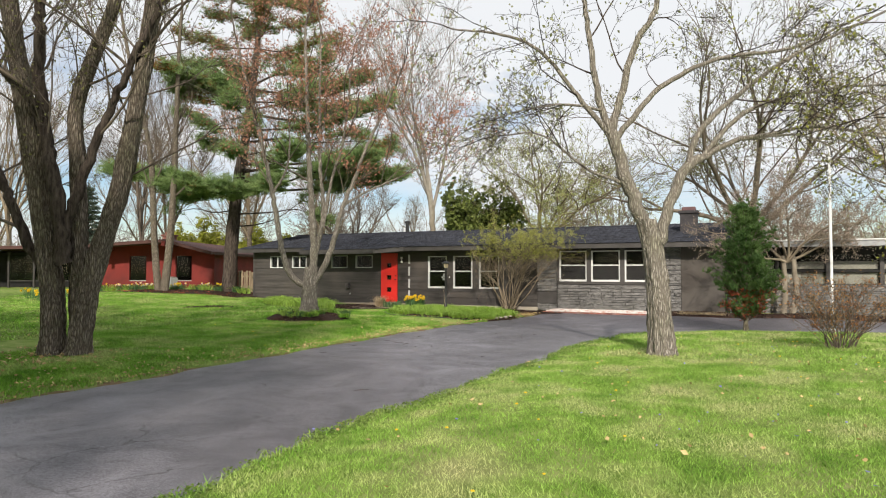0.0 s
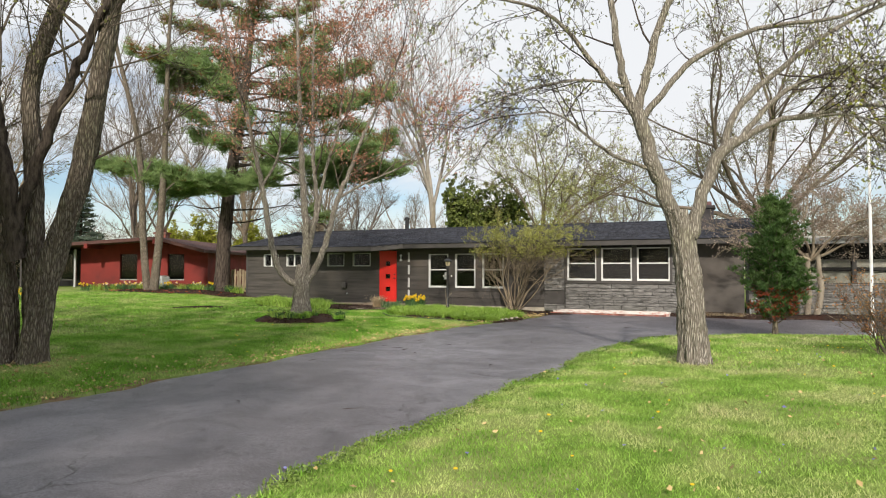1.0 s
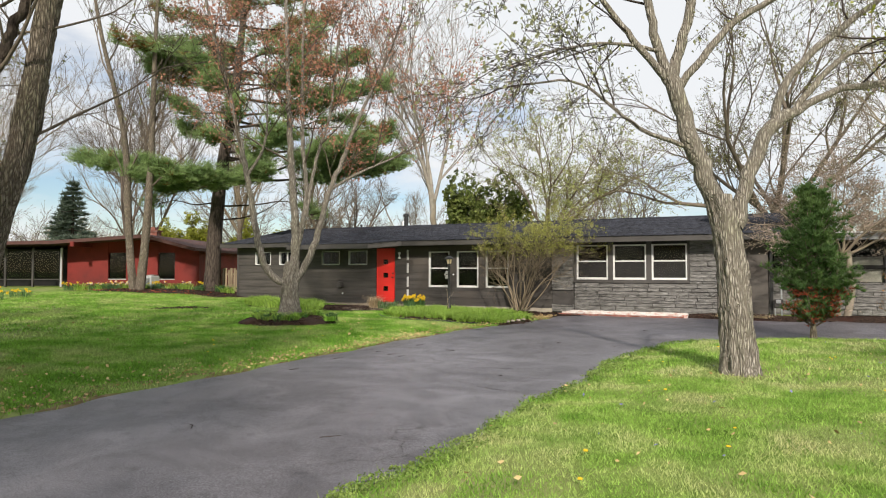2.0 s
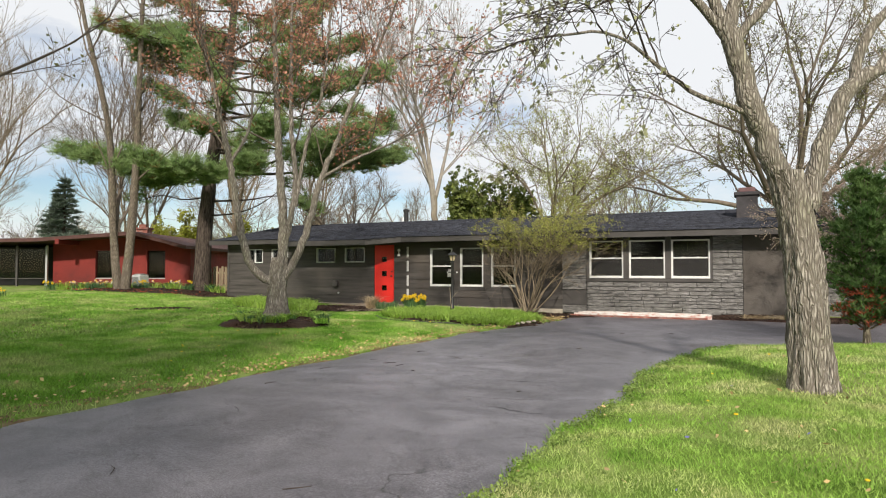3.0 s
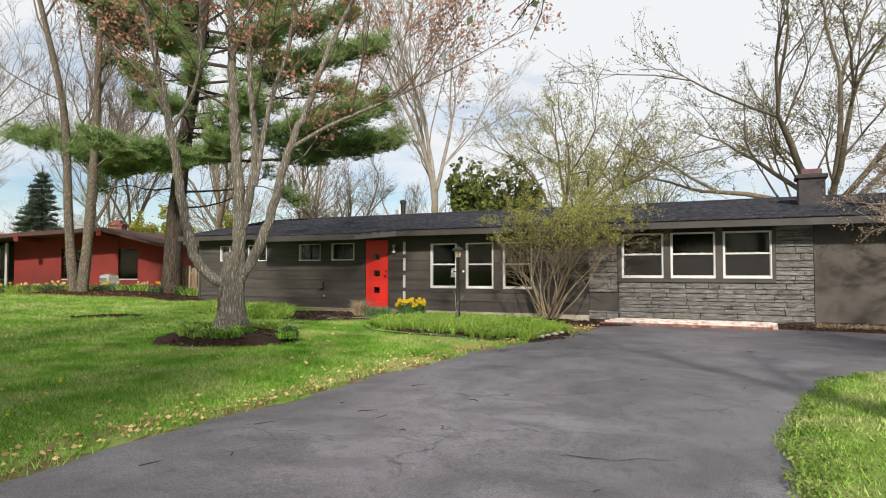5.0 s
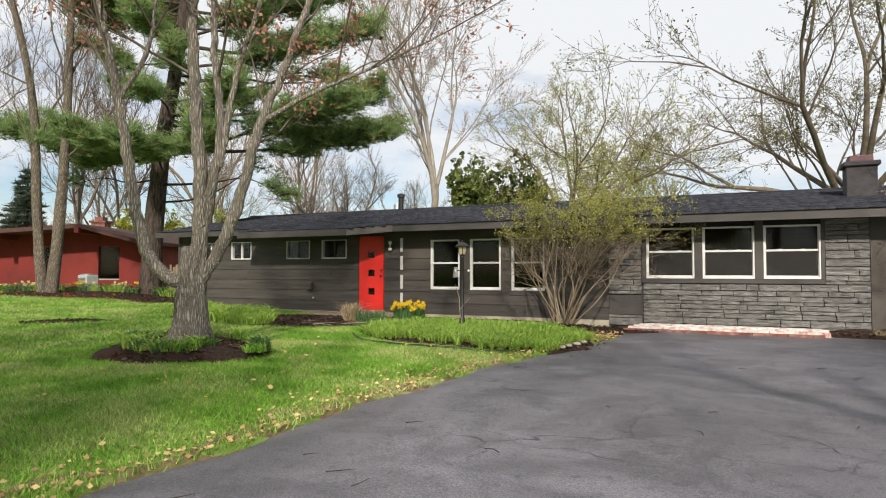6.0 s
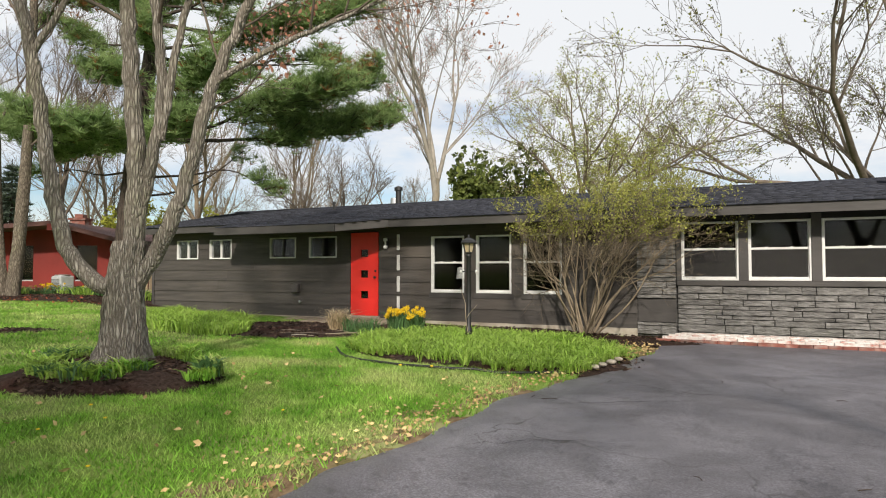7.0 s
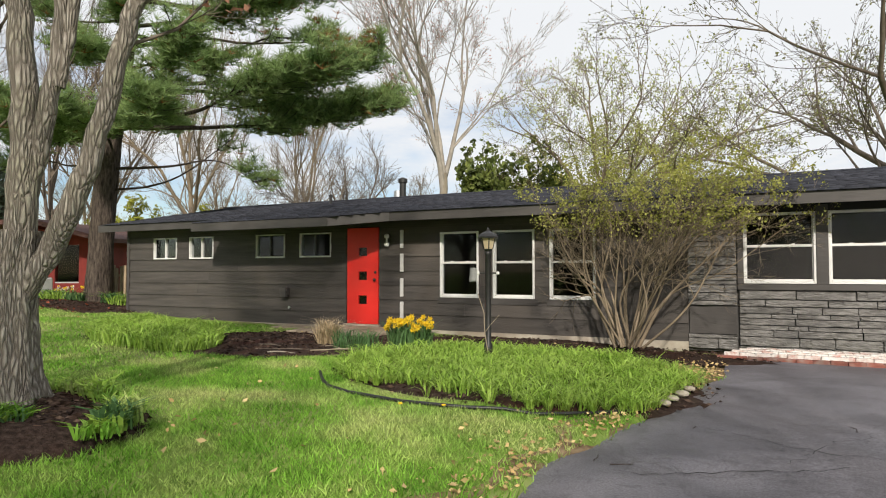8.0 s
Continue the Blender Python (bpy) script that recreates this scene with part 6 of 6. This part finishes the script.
def rosettes(name, cx, cy, per, high, width, rng, open_=0.75):
    """Strap leaves that rise from each crown and arch outwards."""
    n = len(cx) * per
    x, y, size = np.repeat(cx, per), np.repeat(cy, per), np.repeat(rng.uniform(0.65, 1.25, len(cx)), per)
    an = rng.uniform(0, 2 * np.pi, n)
    h = high * size * rng.uniform(0.55, 1.15, n)
    out = h * open_ * rng.uniform(0.25, 1.25, n)
    d = np.stack([np.cos(an), np.sin(an), np.zeros(n)], 1)
    q = np.stack([-np.sin(an), np.cos(an), np.zeros(n)], 1) * (width * 0.5 * rng.uniform(0.7, 1.3, n))[:, None]
    p = np.stack([x, y, ground_height(x, y) + 0.02], 1) + d * 0.02
    zed = np.array([0, 0, 1.0])
    a1, a2 = p + d * (out * 0.3)[:, None] + zed * (h * 0.72)[:, None], p + d * (out * 0.8)[:, None] + zed * h[:, None]
    tip = p + d * (out * 1.5)[:, None] + zed * (h * rng.uniform(0.7, 1.0, n))[:, None]
    v = np.stack([p - q * 0.7, p + q * 0.7, a1 + q, a1 - q, a2 + q * 0.8, a2 - q * 0.8, tip], 1).reshape(-1, 3)
    k = np.arange(n)[:, None] * 7
    f = np.concatenate([k + np.array(t) for t in ((0, 1, 2), (0, 2, 3), (3, 2, 4), (3, 4, 5), (5, 4, 6))])
    return raw_mesh(name, v, f)


tagged(link("daylily_shoots", rosettes("daylily_shoots", cx, cy, 12, 0.145, 0.011, grng, 1.3), LUSH), "thick bright green daylily shoots in the edged bed", "shoots", kind="stuff")
lx, ly = scatter(22000, -18.2, -12.4, 17.6, 21.2, grng, lambda x, y: in_bed(SHOOT_BED, x, y))
tagged(link("daylily_shoots", blades_mesh("daylily_shoots", lx, ly, ground_height(lx, ly) + 0.02, 0.22 * clump(lx, ly), 0.02, grng, 0.6, True), LUSH), "tall fresh green shoots beside the siding", "shoots", kind="stuff")


def tuft(name, x, y, n, high, spread, mat, label, width=0.014, lean=0.8, seed=1, category="plant", group=""):
    rng = np.random.default_rng(seed)
    r, t = spread * np.sqrt(rng.random(n)), rng.uniform(0, 6.28, n)
    px, py = x + r * np.cos(t), y + r * np.sin(t)
    ob = thing(name, (x, y, float(ground_height(np.array([x]), np.array([y]))[0])), label, category, group)
    tagged(link("foliage", blades_mesh("foliage", px, py, ground_height(px, py) + (0.1 if group == "ring shoots" else 0.02), high, width, rng, lean, True), mat, ob), kind="stuff")
    return ob


tuft("lavender", -11.05, 19.2, 240, 0.26, 0.34, SAGE, "grey-green lavender mound beside the daffodils", 0.012, 0.6, seed=4)
tuft("dry_grass_clump", -11.7, 19.4, 260, 0.36, 0.16, STRAW, "dry straw-coloured ornamental grass clump", seed=3)
for i in range(5):
    tuft("dry_grass_clump", -1.75 + i * 0.27, 22.15, 170, 0.22, 0.14, STRAW, "cut-back straw-coloured grass under the stone wall", seed=20 + i, group="straw clumps")
for i in range(44):
    an, r = i * 2.4, 0.42 + 0.68 * ((i * 0.618) % 1)
    tx, ty = -10.85 + r * 1.05 * math.cos(an), 14.15 + r * 0.85 * math.sin(an)
    if math.hypot(tx + 11, ty - 14.4) > 0.5:
        tuft("hosta_shoot", tx, ty, 70, 0.11 + 0.04 * (i % 3), 0.11 + 0.03 * (i % 2), (LUSH, GRASS, LUSH, SAGE, GRASS)[i % 5], "yellow-green perennial shoots in the mulch ring", 0.018 if i % 2 else 0.028, 0.6, 40 + i, group="ring shoots")
for i in range(16):
    tx = -27.6 + i * 0.42
    tuft("perennial_clump", tx, 20.6 + 0.3 * math.sin(i * 1.7) + 0.22 * i, 90, 0.32, 0.28, SAGE if i % 2 else LUSH, "green perennial clump before the red house", 0.03, 0.9, 80 + i, group="neighbour's border")


# daffodils
def daffodil_mesh(petal, trumpet):
    bm = bmesh.new()
    c = bm.verts.new((0, 0, 0))
    for i in range(6):
        t = i * math.pi / 3
        p = [bm.verts.new((r * math.cos(t + o), r * math.sin(t + o), h)) for r, o, h in ((0.02, -0.5, 0.004), (0.042, 0, 0.0), (0.02, 0.5, 0.004))]
        bm.faces.new((c, *p))
    ring = [[bm.verts.new((r * math.cos(k * math.pi / 4), r * math.sin(k * math.pi / 4), h)) for k in range(8)] for r, h in ((0.012, 0.004), (0.014, 0.025), (0.02, 0.034))]
    for a, b in zip(ring, ring[1:]):
        for k in range(8):
            bm.faces.new((a[k], a[(k + 1) % 8], b[(k + 1) % 8], b[k])).material_index = 1
    me = bpy.data.meshes.new("flower")
    bm.to_mesh(me)
    bm.free()
    me.materials.append(petal)
    me.materials.append(trumpet)
    return me


YELLOW_FLOWER, WHITE_FLOWER = daffodil_mesh(PETAL_YELLOW, PETAL_YELLOW), daffodil_mesh(PETAL_WHITE, PETAL_YELLOW)


def daffodils(x, y, n, spread, high, me, label, seed, size=1.0, group="", way=-65):
    rng = random.Random(seed)
    ob = tuft("daffodil_clump", x, y, n * 8, high * 0.85, spread * 0.8, SAGE, label, 0.018, 0.35, seed, "flowers", group)
    w = Wood(seed)
    for _ in range(n):
        r, t = spread * math.sqrt(rng.random()), rng.uniform(0, 6.28)
        fx, fy = x + r * math.cos(t), y + r * math.sin(t)
        z0 = ob.location.z
        fz = z0 + high * rng.uniform(0.7, 1.05)
        w.tube(np.array([(fx * 0.6 + x * 0.4, fy * 0.6 + y * 0.4, z0), (fx, fy, fz)]), [0.004, 0.003], 4)
        fl = new("flower", me)
        fl.parent = ob
        fl.matrix_parent_inverse = Matrix.Translation(ob.location).inverted()
        fl.matrix_basis = pose(fx, fy - 0.01, fz, 75 + rng.uniform(-25, 25), 0, 25 + rng.uniform(-60, 60)) @ Matrix.Scale(size * rng.uniform(0.85, 1.15), 4)
    link("stalks", w.mesh("stalks"), SAGE, ob)
    return ob


daffodils(-10.45, 19.75, 54, 0.4, 0.43, YELLOW_FLOWER, "clump of yellow daffodils in bloom by the door bed", 5, 1.3)
for i, (fx, fy) in enumerate([(-27.9, 20.3), (-27.0, 20.9), (-26.2, 21.6), (-25.4, 22.6), (-26.0, 23.4), (-24.4, 23.6), (-23.6, 23.9), (-27.4, 22.0)]):
    daffodils(fx, fy, 9, 0.35, 0.38, WHITE_FLOWER if i % 3 else YELLOW_FLOWER, "white and yellow daffodils before the red house", 60 + i, 1.5, "neighbour's daffodils")
for i, (fx, fy) in enumerate([(-25.0, 15.4), (-24.2, 16.0), (-26.4, 16.2), (-23.6, 14.8), (-27.2, 15.0)]):
    daffodils(fx, fy, 8, 0.4, 0.3, YELLOW_FLOWER, "yellow daffodils on the far lawn", 80 + i, 1.5, "lawn daffodils")

# dandelions and fallen leaves
drng = random.Random(9)
DANDELION = bpy.data.meshes.new("flower_head")
bm = bmesh.new()
bmesh.ops.create_icosphere(bm, subdivisions=1, radius=0.02)
for v in bm.verts:
    v.co.z *= 0.45
bm.to_mesh(DANDELION)
bm.free()
DANDELION.materials.append(PETAL_YELLOW)
for i in range(95):
    if i < 75:
        fx, fy = drng.uniform(-2.8, 4.5), drng.uniform(2.8, 14)
    else:
        fx, fy = drng.uniform(-11.5, -7.8), drng.uniform(9, 17)
    if drive_distance(np.array([fx]), np.array([fy]))[0] > 0.1 and off_beds(np.array([fx]), np.array([fy]))[0]:
        ob = new("dandelion", DANDELION)
        ob.location = (fx, fy, float(ground_height(np.array([fx]), np.array([fy]))[0]) + 0.06)
        ob.scale = [drng.uniform(0.6, 1.1)] * 3
        tagged(ob, "small yellow dandelion in the lawn", "flower", "dandelions")
lr = np.random.default_rng(31)


def litter(n, x, y, sx, sy, size, mat, label, name="fallen_leaves", lift=0.05):
    px, py = lr.normal(x, sx, n), lr.normal(y, sy, n)
    ok = drive_distance(px, py) > -0.05
    px, py = px[ok], py[ok]
    pz = np.maximum(ground_height(px, py), 0.0) + lift
    tagged(link(name, leaves_mesh(name, np.stack([px, py, pz], 1), size, lr, 0.01, flat=0.75, long=1.7), mat), label, "leaves", kind="stuff")


ly = lr.uniform(4, 19, 1300)
lx = drive_left(ly) - abs(lr.normal(0.05, 0.27, 1300)) * np.where(ly < 9, 2.0, 1.0)
tagged(link("fallen_leaves", leaves_mesh("fallen_leaves", np.stack([lx, ly, ground_height(lx, ly) + 0.03], 1), 0.03, lr, 0.01, flat=0.75), LEAF_DRY), "dry brown leaves along the asphalt edge", "leaves", kind="stuff")
litter(260, -9.0, 14, 3.0, 3.5, 0.035, LEAF_DRY, "scattered dry leaves on the lawn")
litter(260, 0.5, 8.0, 2.4, 3.2, 0.03, LEAF_DRY, "scattered dry leaves on the lawn")
litter(90, 0.5, 8.0, 2.0, 3.0, 0.02, PETAL_BLUE, "tiny blue violets in the lawn", "violets", 0.05)
litter(500, -6.5, 19.6, 0.22, 1.0, 0.03, LEAF_DRY, "dry leaves gathered at the bed's corner", lift=0.03)
litter(300, -24, 21.0, 1.6, 0.7, 0.05, LEAF_RED, "dry leaves in the bed by the slim trunks", lift=0.1)
litter(300, -9.8, 6.2, 0.9, 0.6, 0.035, LEAF_DRY, "dry leaves under the large maple")

# cracks, patches and twigs on the asphalt
crng = random.Random(12)


def crack(x, y, way, length, width, seed):
    rng = random.Random(seed)
    pts, k = [(x, y)], int(length / 0.08)
    for _ in range(k):
        kink = way + rng.uniform(-0.75, 0.75)
        pts.append((pts[-1][0] + 0.08 * math.cos(kink), pts[-1][1] + 0.08 * math.sin(kink)))
    v, f = [], []
    for i, (px, py) in enumerate(pts):
        q = 0.3 * width * rng.uniform(0.2, 1.0) * (1 - abs(2 * i / k - 1) ** 3)
        z = 0.006 * math.sin(px * 1.4 + py * 0.5) + 0.006 * math.sin(py * 0.9) + 0.005
        v += [(px - q * math.sin(way), py + q * math.cos(way), z), (px + q * math.sin(way), py - q * math.cos(way), z)]
        if i:
            f.append((2 * i - 2, 2 * i - 1, 2 * i + 1, 2 * i))
    return link("crack", raw_mesh("crack", v, f), CRACK, driveway)


for i, (cx, cy, wy, ln, wd) in enumerate([(-4.6, 9.6, 0.2, 1.6, 0.018), (-5.9, 8.0, 2.6, 1.4, 0.014), (-4.2, 12.3, 2.9, 2.2, 0.012), (-6.9, 10.4, 0.3, 2.4, 0.012), (-5.2, 13.2, 0.1, 2.6, 0.014), (-7.0, 13.8, 0.5, 2.0, 0.018),
                                          (-6.9, 15.6, 0.4, 2.2, 0.022), (-6.5, 17.3, -0.2, 2.6, 0.02), (-5.8, 16.2, 1.2, 1.8, 0.012), (-4.5, 15.2, 0.2, 2.5, 0.012), (-3.6, 11.0, 3.4, 1.2, 0.03), (-3.4, 9.2, 2.9, 0.9, 0.03),
                                          (-3.3, 13.0, 2.4, 1.1, 0.02), (-6.6, 7.0, 0.9, 1.6, 0.012), (-5.0, 18.8, 0.3, 3.0, 0.012), (-3.0, 19.5, 0.1, 2.6, 0.012)]):
    crack(cx, cy, wy, ln, wd, i)
for i in range(24):
    tx, ty = crng.uniform(-7.0, -3.2), crng.uniform(6, 18)
    an, ln = crng.uniform(0, 3.1), crng.uniform(0.06, 0.2)
    w = Wood(i)
    w.tube(np.array([(tx, ty, 0.014), (tx + ln * 0.5 * math.cos(an), ty + ln * 0.5 * math.sin(an), 0.02), (tx + ln * math.cos(an + 0.25), ty + ln * math.sin(an + 0.25), 0.014)]), [0.004, 0.0035, 0.002], 4)
    tagged(link("fallen_twig", w.mesh("fallen_twig"), TWIG_DARK), "small dark twig fallen on the asphalt", "twig", "fallen twigs")

# lamp post in the bed
PX, PY = -8.98, 19.15
lamp = thing("lamp_post", (PX, PY, 0.2), "black iron lamp post with a small lantern in the lily bed", "lamp post")
part("pole", lathe([(0.06, 0.12), (0.055, 0.34), (0.038, 0.38), (0.038, 1.5), (0.05, 1.52), (0.03, 1.56)], PX, PY, 12), BLACK, lamp, smooth=True)
bar = part("ladder_bar", box(PX - 0.13, PX + 0.13, PY - 0.012, PY + 0.012, 1.255, 1.275, 0.004), BLACK, lamp)
for s in (-1, 1):
    part("bar_end", lathe([(0.008, 1.243), (0.022, 1.253), (0.022, 1.277), (0.008, 1.287)], PX + s * 0.135, PY, 8), WHITE, bar)
lantern = part("lantern", lathe([(0.05, 1.55), (0.06, 1.57), (0.03, 1.58)], PX, PY, 6), BLACK, lamp)
part("glass", lathe([(0.062, 1.58), (0.095, 1.72)], PX, PY, 6), LAMP_GLASS, lantern, "pale amber lantern glass")
for i in range(6):
    t = i * math.pi / 3
    bm = bmesh.new()
    p = [Vector((PX + r * math.cos(t), PY + r * math.sin(t), z)) for r, z in ((0.064, 1.575), (0.098, 1.725))]
    d = Vector((-math.sin(t), math.cos(t), 0)) * 0.007
    o = Vector((math.cos(t), math.sin(t), 0)) * 0.007
    v = [bm.verts.new(q) for q in (p[0] - d, p[0] + d, p[1] + d, p[1] - d, p[0] - d + o, p[0] + d + o, p[1] + d + o, p[1] - d + o)]
    for f in ((3, 2, 1, 0), (4, 5, 6, 7), (0, 1, 5, 4), (1, 2, 6, 5), (2, 3, 7, 6), (3, 0, 4, 7)):
        bm.faces.new([v[k] for k in f])
    part("bar", bm, BLACK, lantern)
part("hood", lathe([(0.13, 1.715), (0.135, 1.735), (0.1, 1.775), (0.05, 1.80), (0.02, 1.815), (0.018, 1.84), (0.004, 1.86)], PX, PY, 12), BLACK, lantern)
w = Wood(3)
w.limb([(PX + 0.03, PY - 0.07, 0.2), (PX - 0.01, PY - 0.09, 0.5), (PX - 0.03, PY - 0.08, 0.75), (PX - 0.1, PY - 0.1, 1.0)], 0.007, 0.004, 5)
w.limb([(PX - 0.0, PY - 0.09, 0.52), (PX + 0.08, PY - 0.1, 0.62), (PX + 0.2, PY - 0.12, 0.74)], 0.004, 0.003, 4)
link("vine", w.mesh("vine"), TWIG_PALE, lamp, "pale bare vine on the pole")

# flag pole on the lawn
flag_pole = thing("flag_pole", (1.8, 16.3, 0.15), "slim white metal flag pole on the lawn", "flag pole")
part("pole", lathe([(0.05, 0.05), (0.05, 0.2), (0.032, 0.22), (0.022, 4.45)], 1.8, 16.3, 12), WHITE, flag_pole, smooth=True)
part("finial", lathe([(0.01, 4.45), (0.04, 4.48), (0.04, 4.52), (0.01, 4.55)], 1.8, 16.3, 10), METAL, flag_pole)

# doorstep, edging and the brick border under the picture windows
doorstep = thing("doorstep", (-13.1, 21.8, 0.1), "worn low concrete doorstep before the red door", "step")
part("slab", box(-14.0, -12.1, 21.15, 22.62, -0.02, 0.16, 0.02), STEP, doorstep)
part("ledge", box(-15.2, -14.0, 22.1, 22.62, -0.02, 0.12, 0.015), STEP, doorstep)
edging = thing("bed_edging", (-8.6, 16.5, 0.15), "black plastic lawn edging round the lily bed", "edging")
w = Wood(2)
ex, ey = np.array([-10.25, -9.7, -9.04, -8.43, -7.84, -7.34, -6.75]), np.array([17.3, 16.72, 16.5, 16.45, 16.66, 16.95, 17.6])
w.limb(np.stack([ex, ey, ground_height(ex, ey) + 0.025], 1), 0.02, 0.014, 6)
link("strip", w.mesh("strip"), BLACK, edging)
for i, (sx, sy, s, m) in enumerate([(-6.62, 18.0, 0.05, CONCRETE), (-6.55, 18.3, 0.06, CONCRETE), (-6.66, 17.75, 0.05, CONCRETE), (-6.52, 18.6, 0.05, CONCRETE), (-6.6, 19.3, 0.06, BRICK)]):
    bm = bmesh.new()
    bmesh.ops.create_icosphere(bm, subdivisions=2, radius=s)
    for v in bm.verts:
        v.co = Vector((v.co.x * 1.2, v.co.y, v.co.z * 0.6)) * (1 + 0.25 * noise.noise(v.co * 9 + Vector((i, 0, 0)))) + Vector((sx, sy, 0.07))
    tagged(part("edging_stone", bm, m), "rough pale edging stone at the bed's corner", "stone", "edging stones")

border = thing("brick_border", (-4.6, 21.9, 0.02), "low red brick border with flaking white paint on top", "border")
brick_rng = random.Random(4)
BRICKS = []
for s in range(3):
    bm = box(-0.5, 0.5, -0.5, 0.5, -0.5, 0.5, 0.05)
    for v in bm.verts:
        v.co += Vector([brick_rng.uniform(-0.03, 0.03) for _ in range(3)])
    me = bpy.data.meshes.new("brick")
    bm.to_mesh(me)
    bm.free()
    BRICKS.append(me)
PAINTED = [me.copy() for me in BRICKS]
for me in BRICKS:
    me.materials.append(BRICK)
for me in PAINTED:
    me.materials.append(WHITEWASH)
for row, (yy, zz, kinds) in enumerate(((21.74, 0.0, BRICKS), (21.83, 0.045, PAINTED), (21.94, 0.065, PAINTED), (22.05, 0.08, PAINTED), (22.16, 0.085, PAINTED))):
    bx = -6.4 + 0.1 * row
    while bx < -2.75:
        ob = new("brick", brick_rng.choice(kinds))
        ob.parent = border
        ob.matrix_parent_inverse = Matrix.Translation(border.location).inverted()
        ob.matrix_basis = pose(bx + 0.1, yy + brick_rng.uniform(-0.015, 0.015), zz, brick_rng.uniform(-3, 3), brick_rng.uniform(-2, 2), brick_rng.uniform(-4, 4)) @ Matrix.Diagonal((0.204, 0.11, 0.1, 1))
        bx += 0.205

# sticks and old pipe lying in the mulch by the step
for i, (sx, sy, an, ln, m) in enumerate([(-12.2, 18.4, 0.2, 0.9, TWIG), (-11.4, 18.6, 0.5, 0.8, TWIG_PALE), (-12.6, 18.9, -0.3, 0.7, TWIG), (-11.8, 18.2, 0.1, 0.4, CONCRETE), (-11.1, 18.9, 2.6, 0.6, TWIG_PALE)]):
    w = Wood(90 + i)
    w.limb([(sx, sy, 0.2), (sx + ln * 0.5 * math.cos(an), sy + ln * 0.5 * math.sin(an), 0.22), (sx + ln * math.cos(an + 0.2), sy + ln * math.sin(an + 0.2), 0.19)], 0.013, 0.007, 6)
    tagged(link("garden_stick", w.mesh("garden_stick"), m), "stick lying in the mulch by the doorstep", "stick", "mulch sticks")

# table lamp behind the first tall window
table_lamp = thing("table_lamp", (-10.95, 23.5, 0.17), "white-shaded table lamp behind the window", "lamp")
part("table", box(-11.3, -10.6, 23.2, 23.8, FLOOR, 0.75, 0.01), UNLIT, table_lamp)
part("lamp_base", lathe([(0.09, 0.75), (0.07, 0.8), (0.04, 0.9), (0.03, 1.05)], -10.95, 23.5, 14), WHITE, table_lamp)
part("shade", lathe([(0.2, 1.08), (0.17, 1.36)], -10.95, 23.5, 20), WHITE, table_lamp, "white drum shade")

# gas meter at the corner of the stone house
gas_meter = thing("gas_meter", (-0.25, 22.45, 0.05), "grey gas meter with pipes at the wall's corner", "meter")
part("body", box(-0.38, -0.14, 22.42, 22.56, 0.32, 0.58, 0.03), TRIM, gas_meter)
part("dial_cover", box(-0.32, -0.2, 22.4, 22.419, 0.46, 0.56, 0.004), AC_GREY, gas_meter)
for px in (-0.34, -0.18):
    part("pipe", lathe([(0.02, 0.0), (0.02, 0.34)], px, 22.49, 10), METAL, gas_meter)
part("riser", lathe([(0.022, 0.58), (0.022, 0.95)], -0.18, 22.49, 10), METAL, gas_meter)
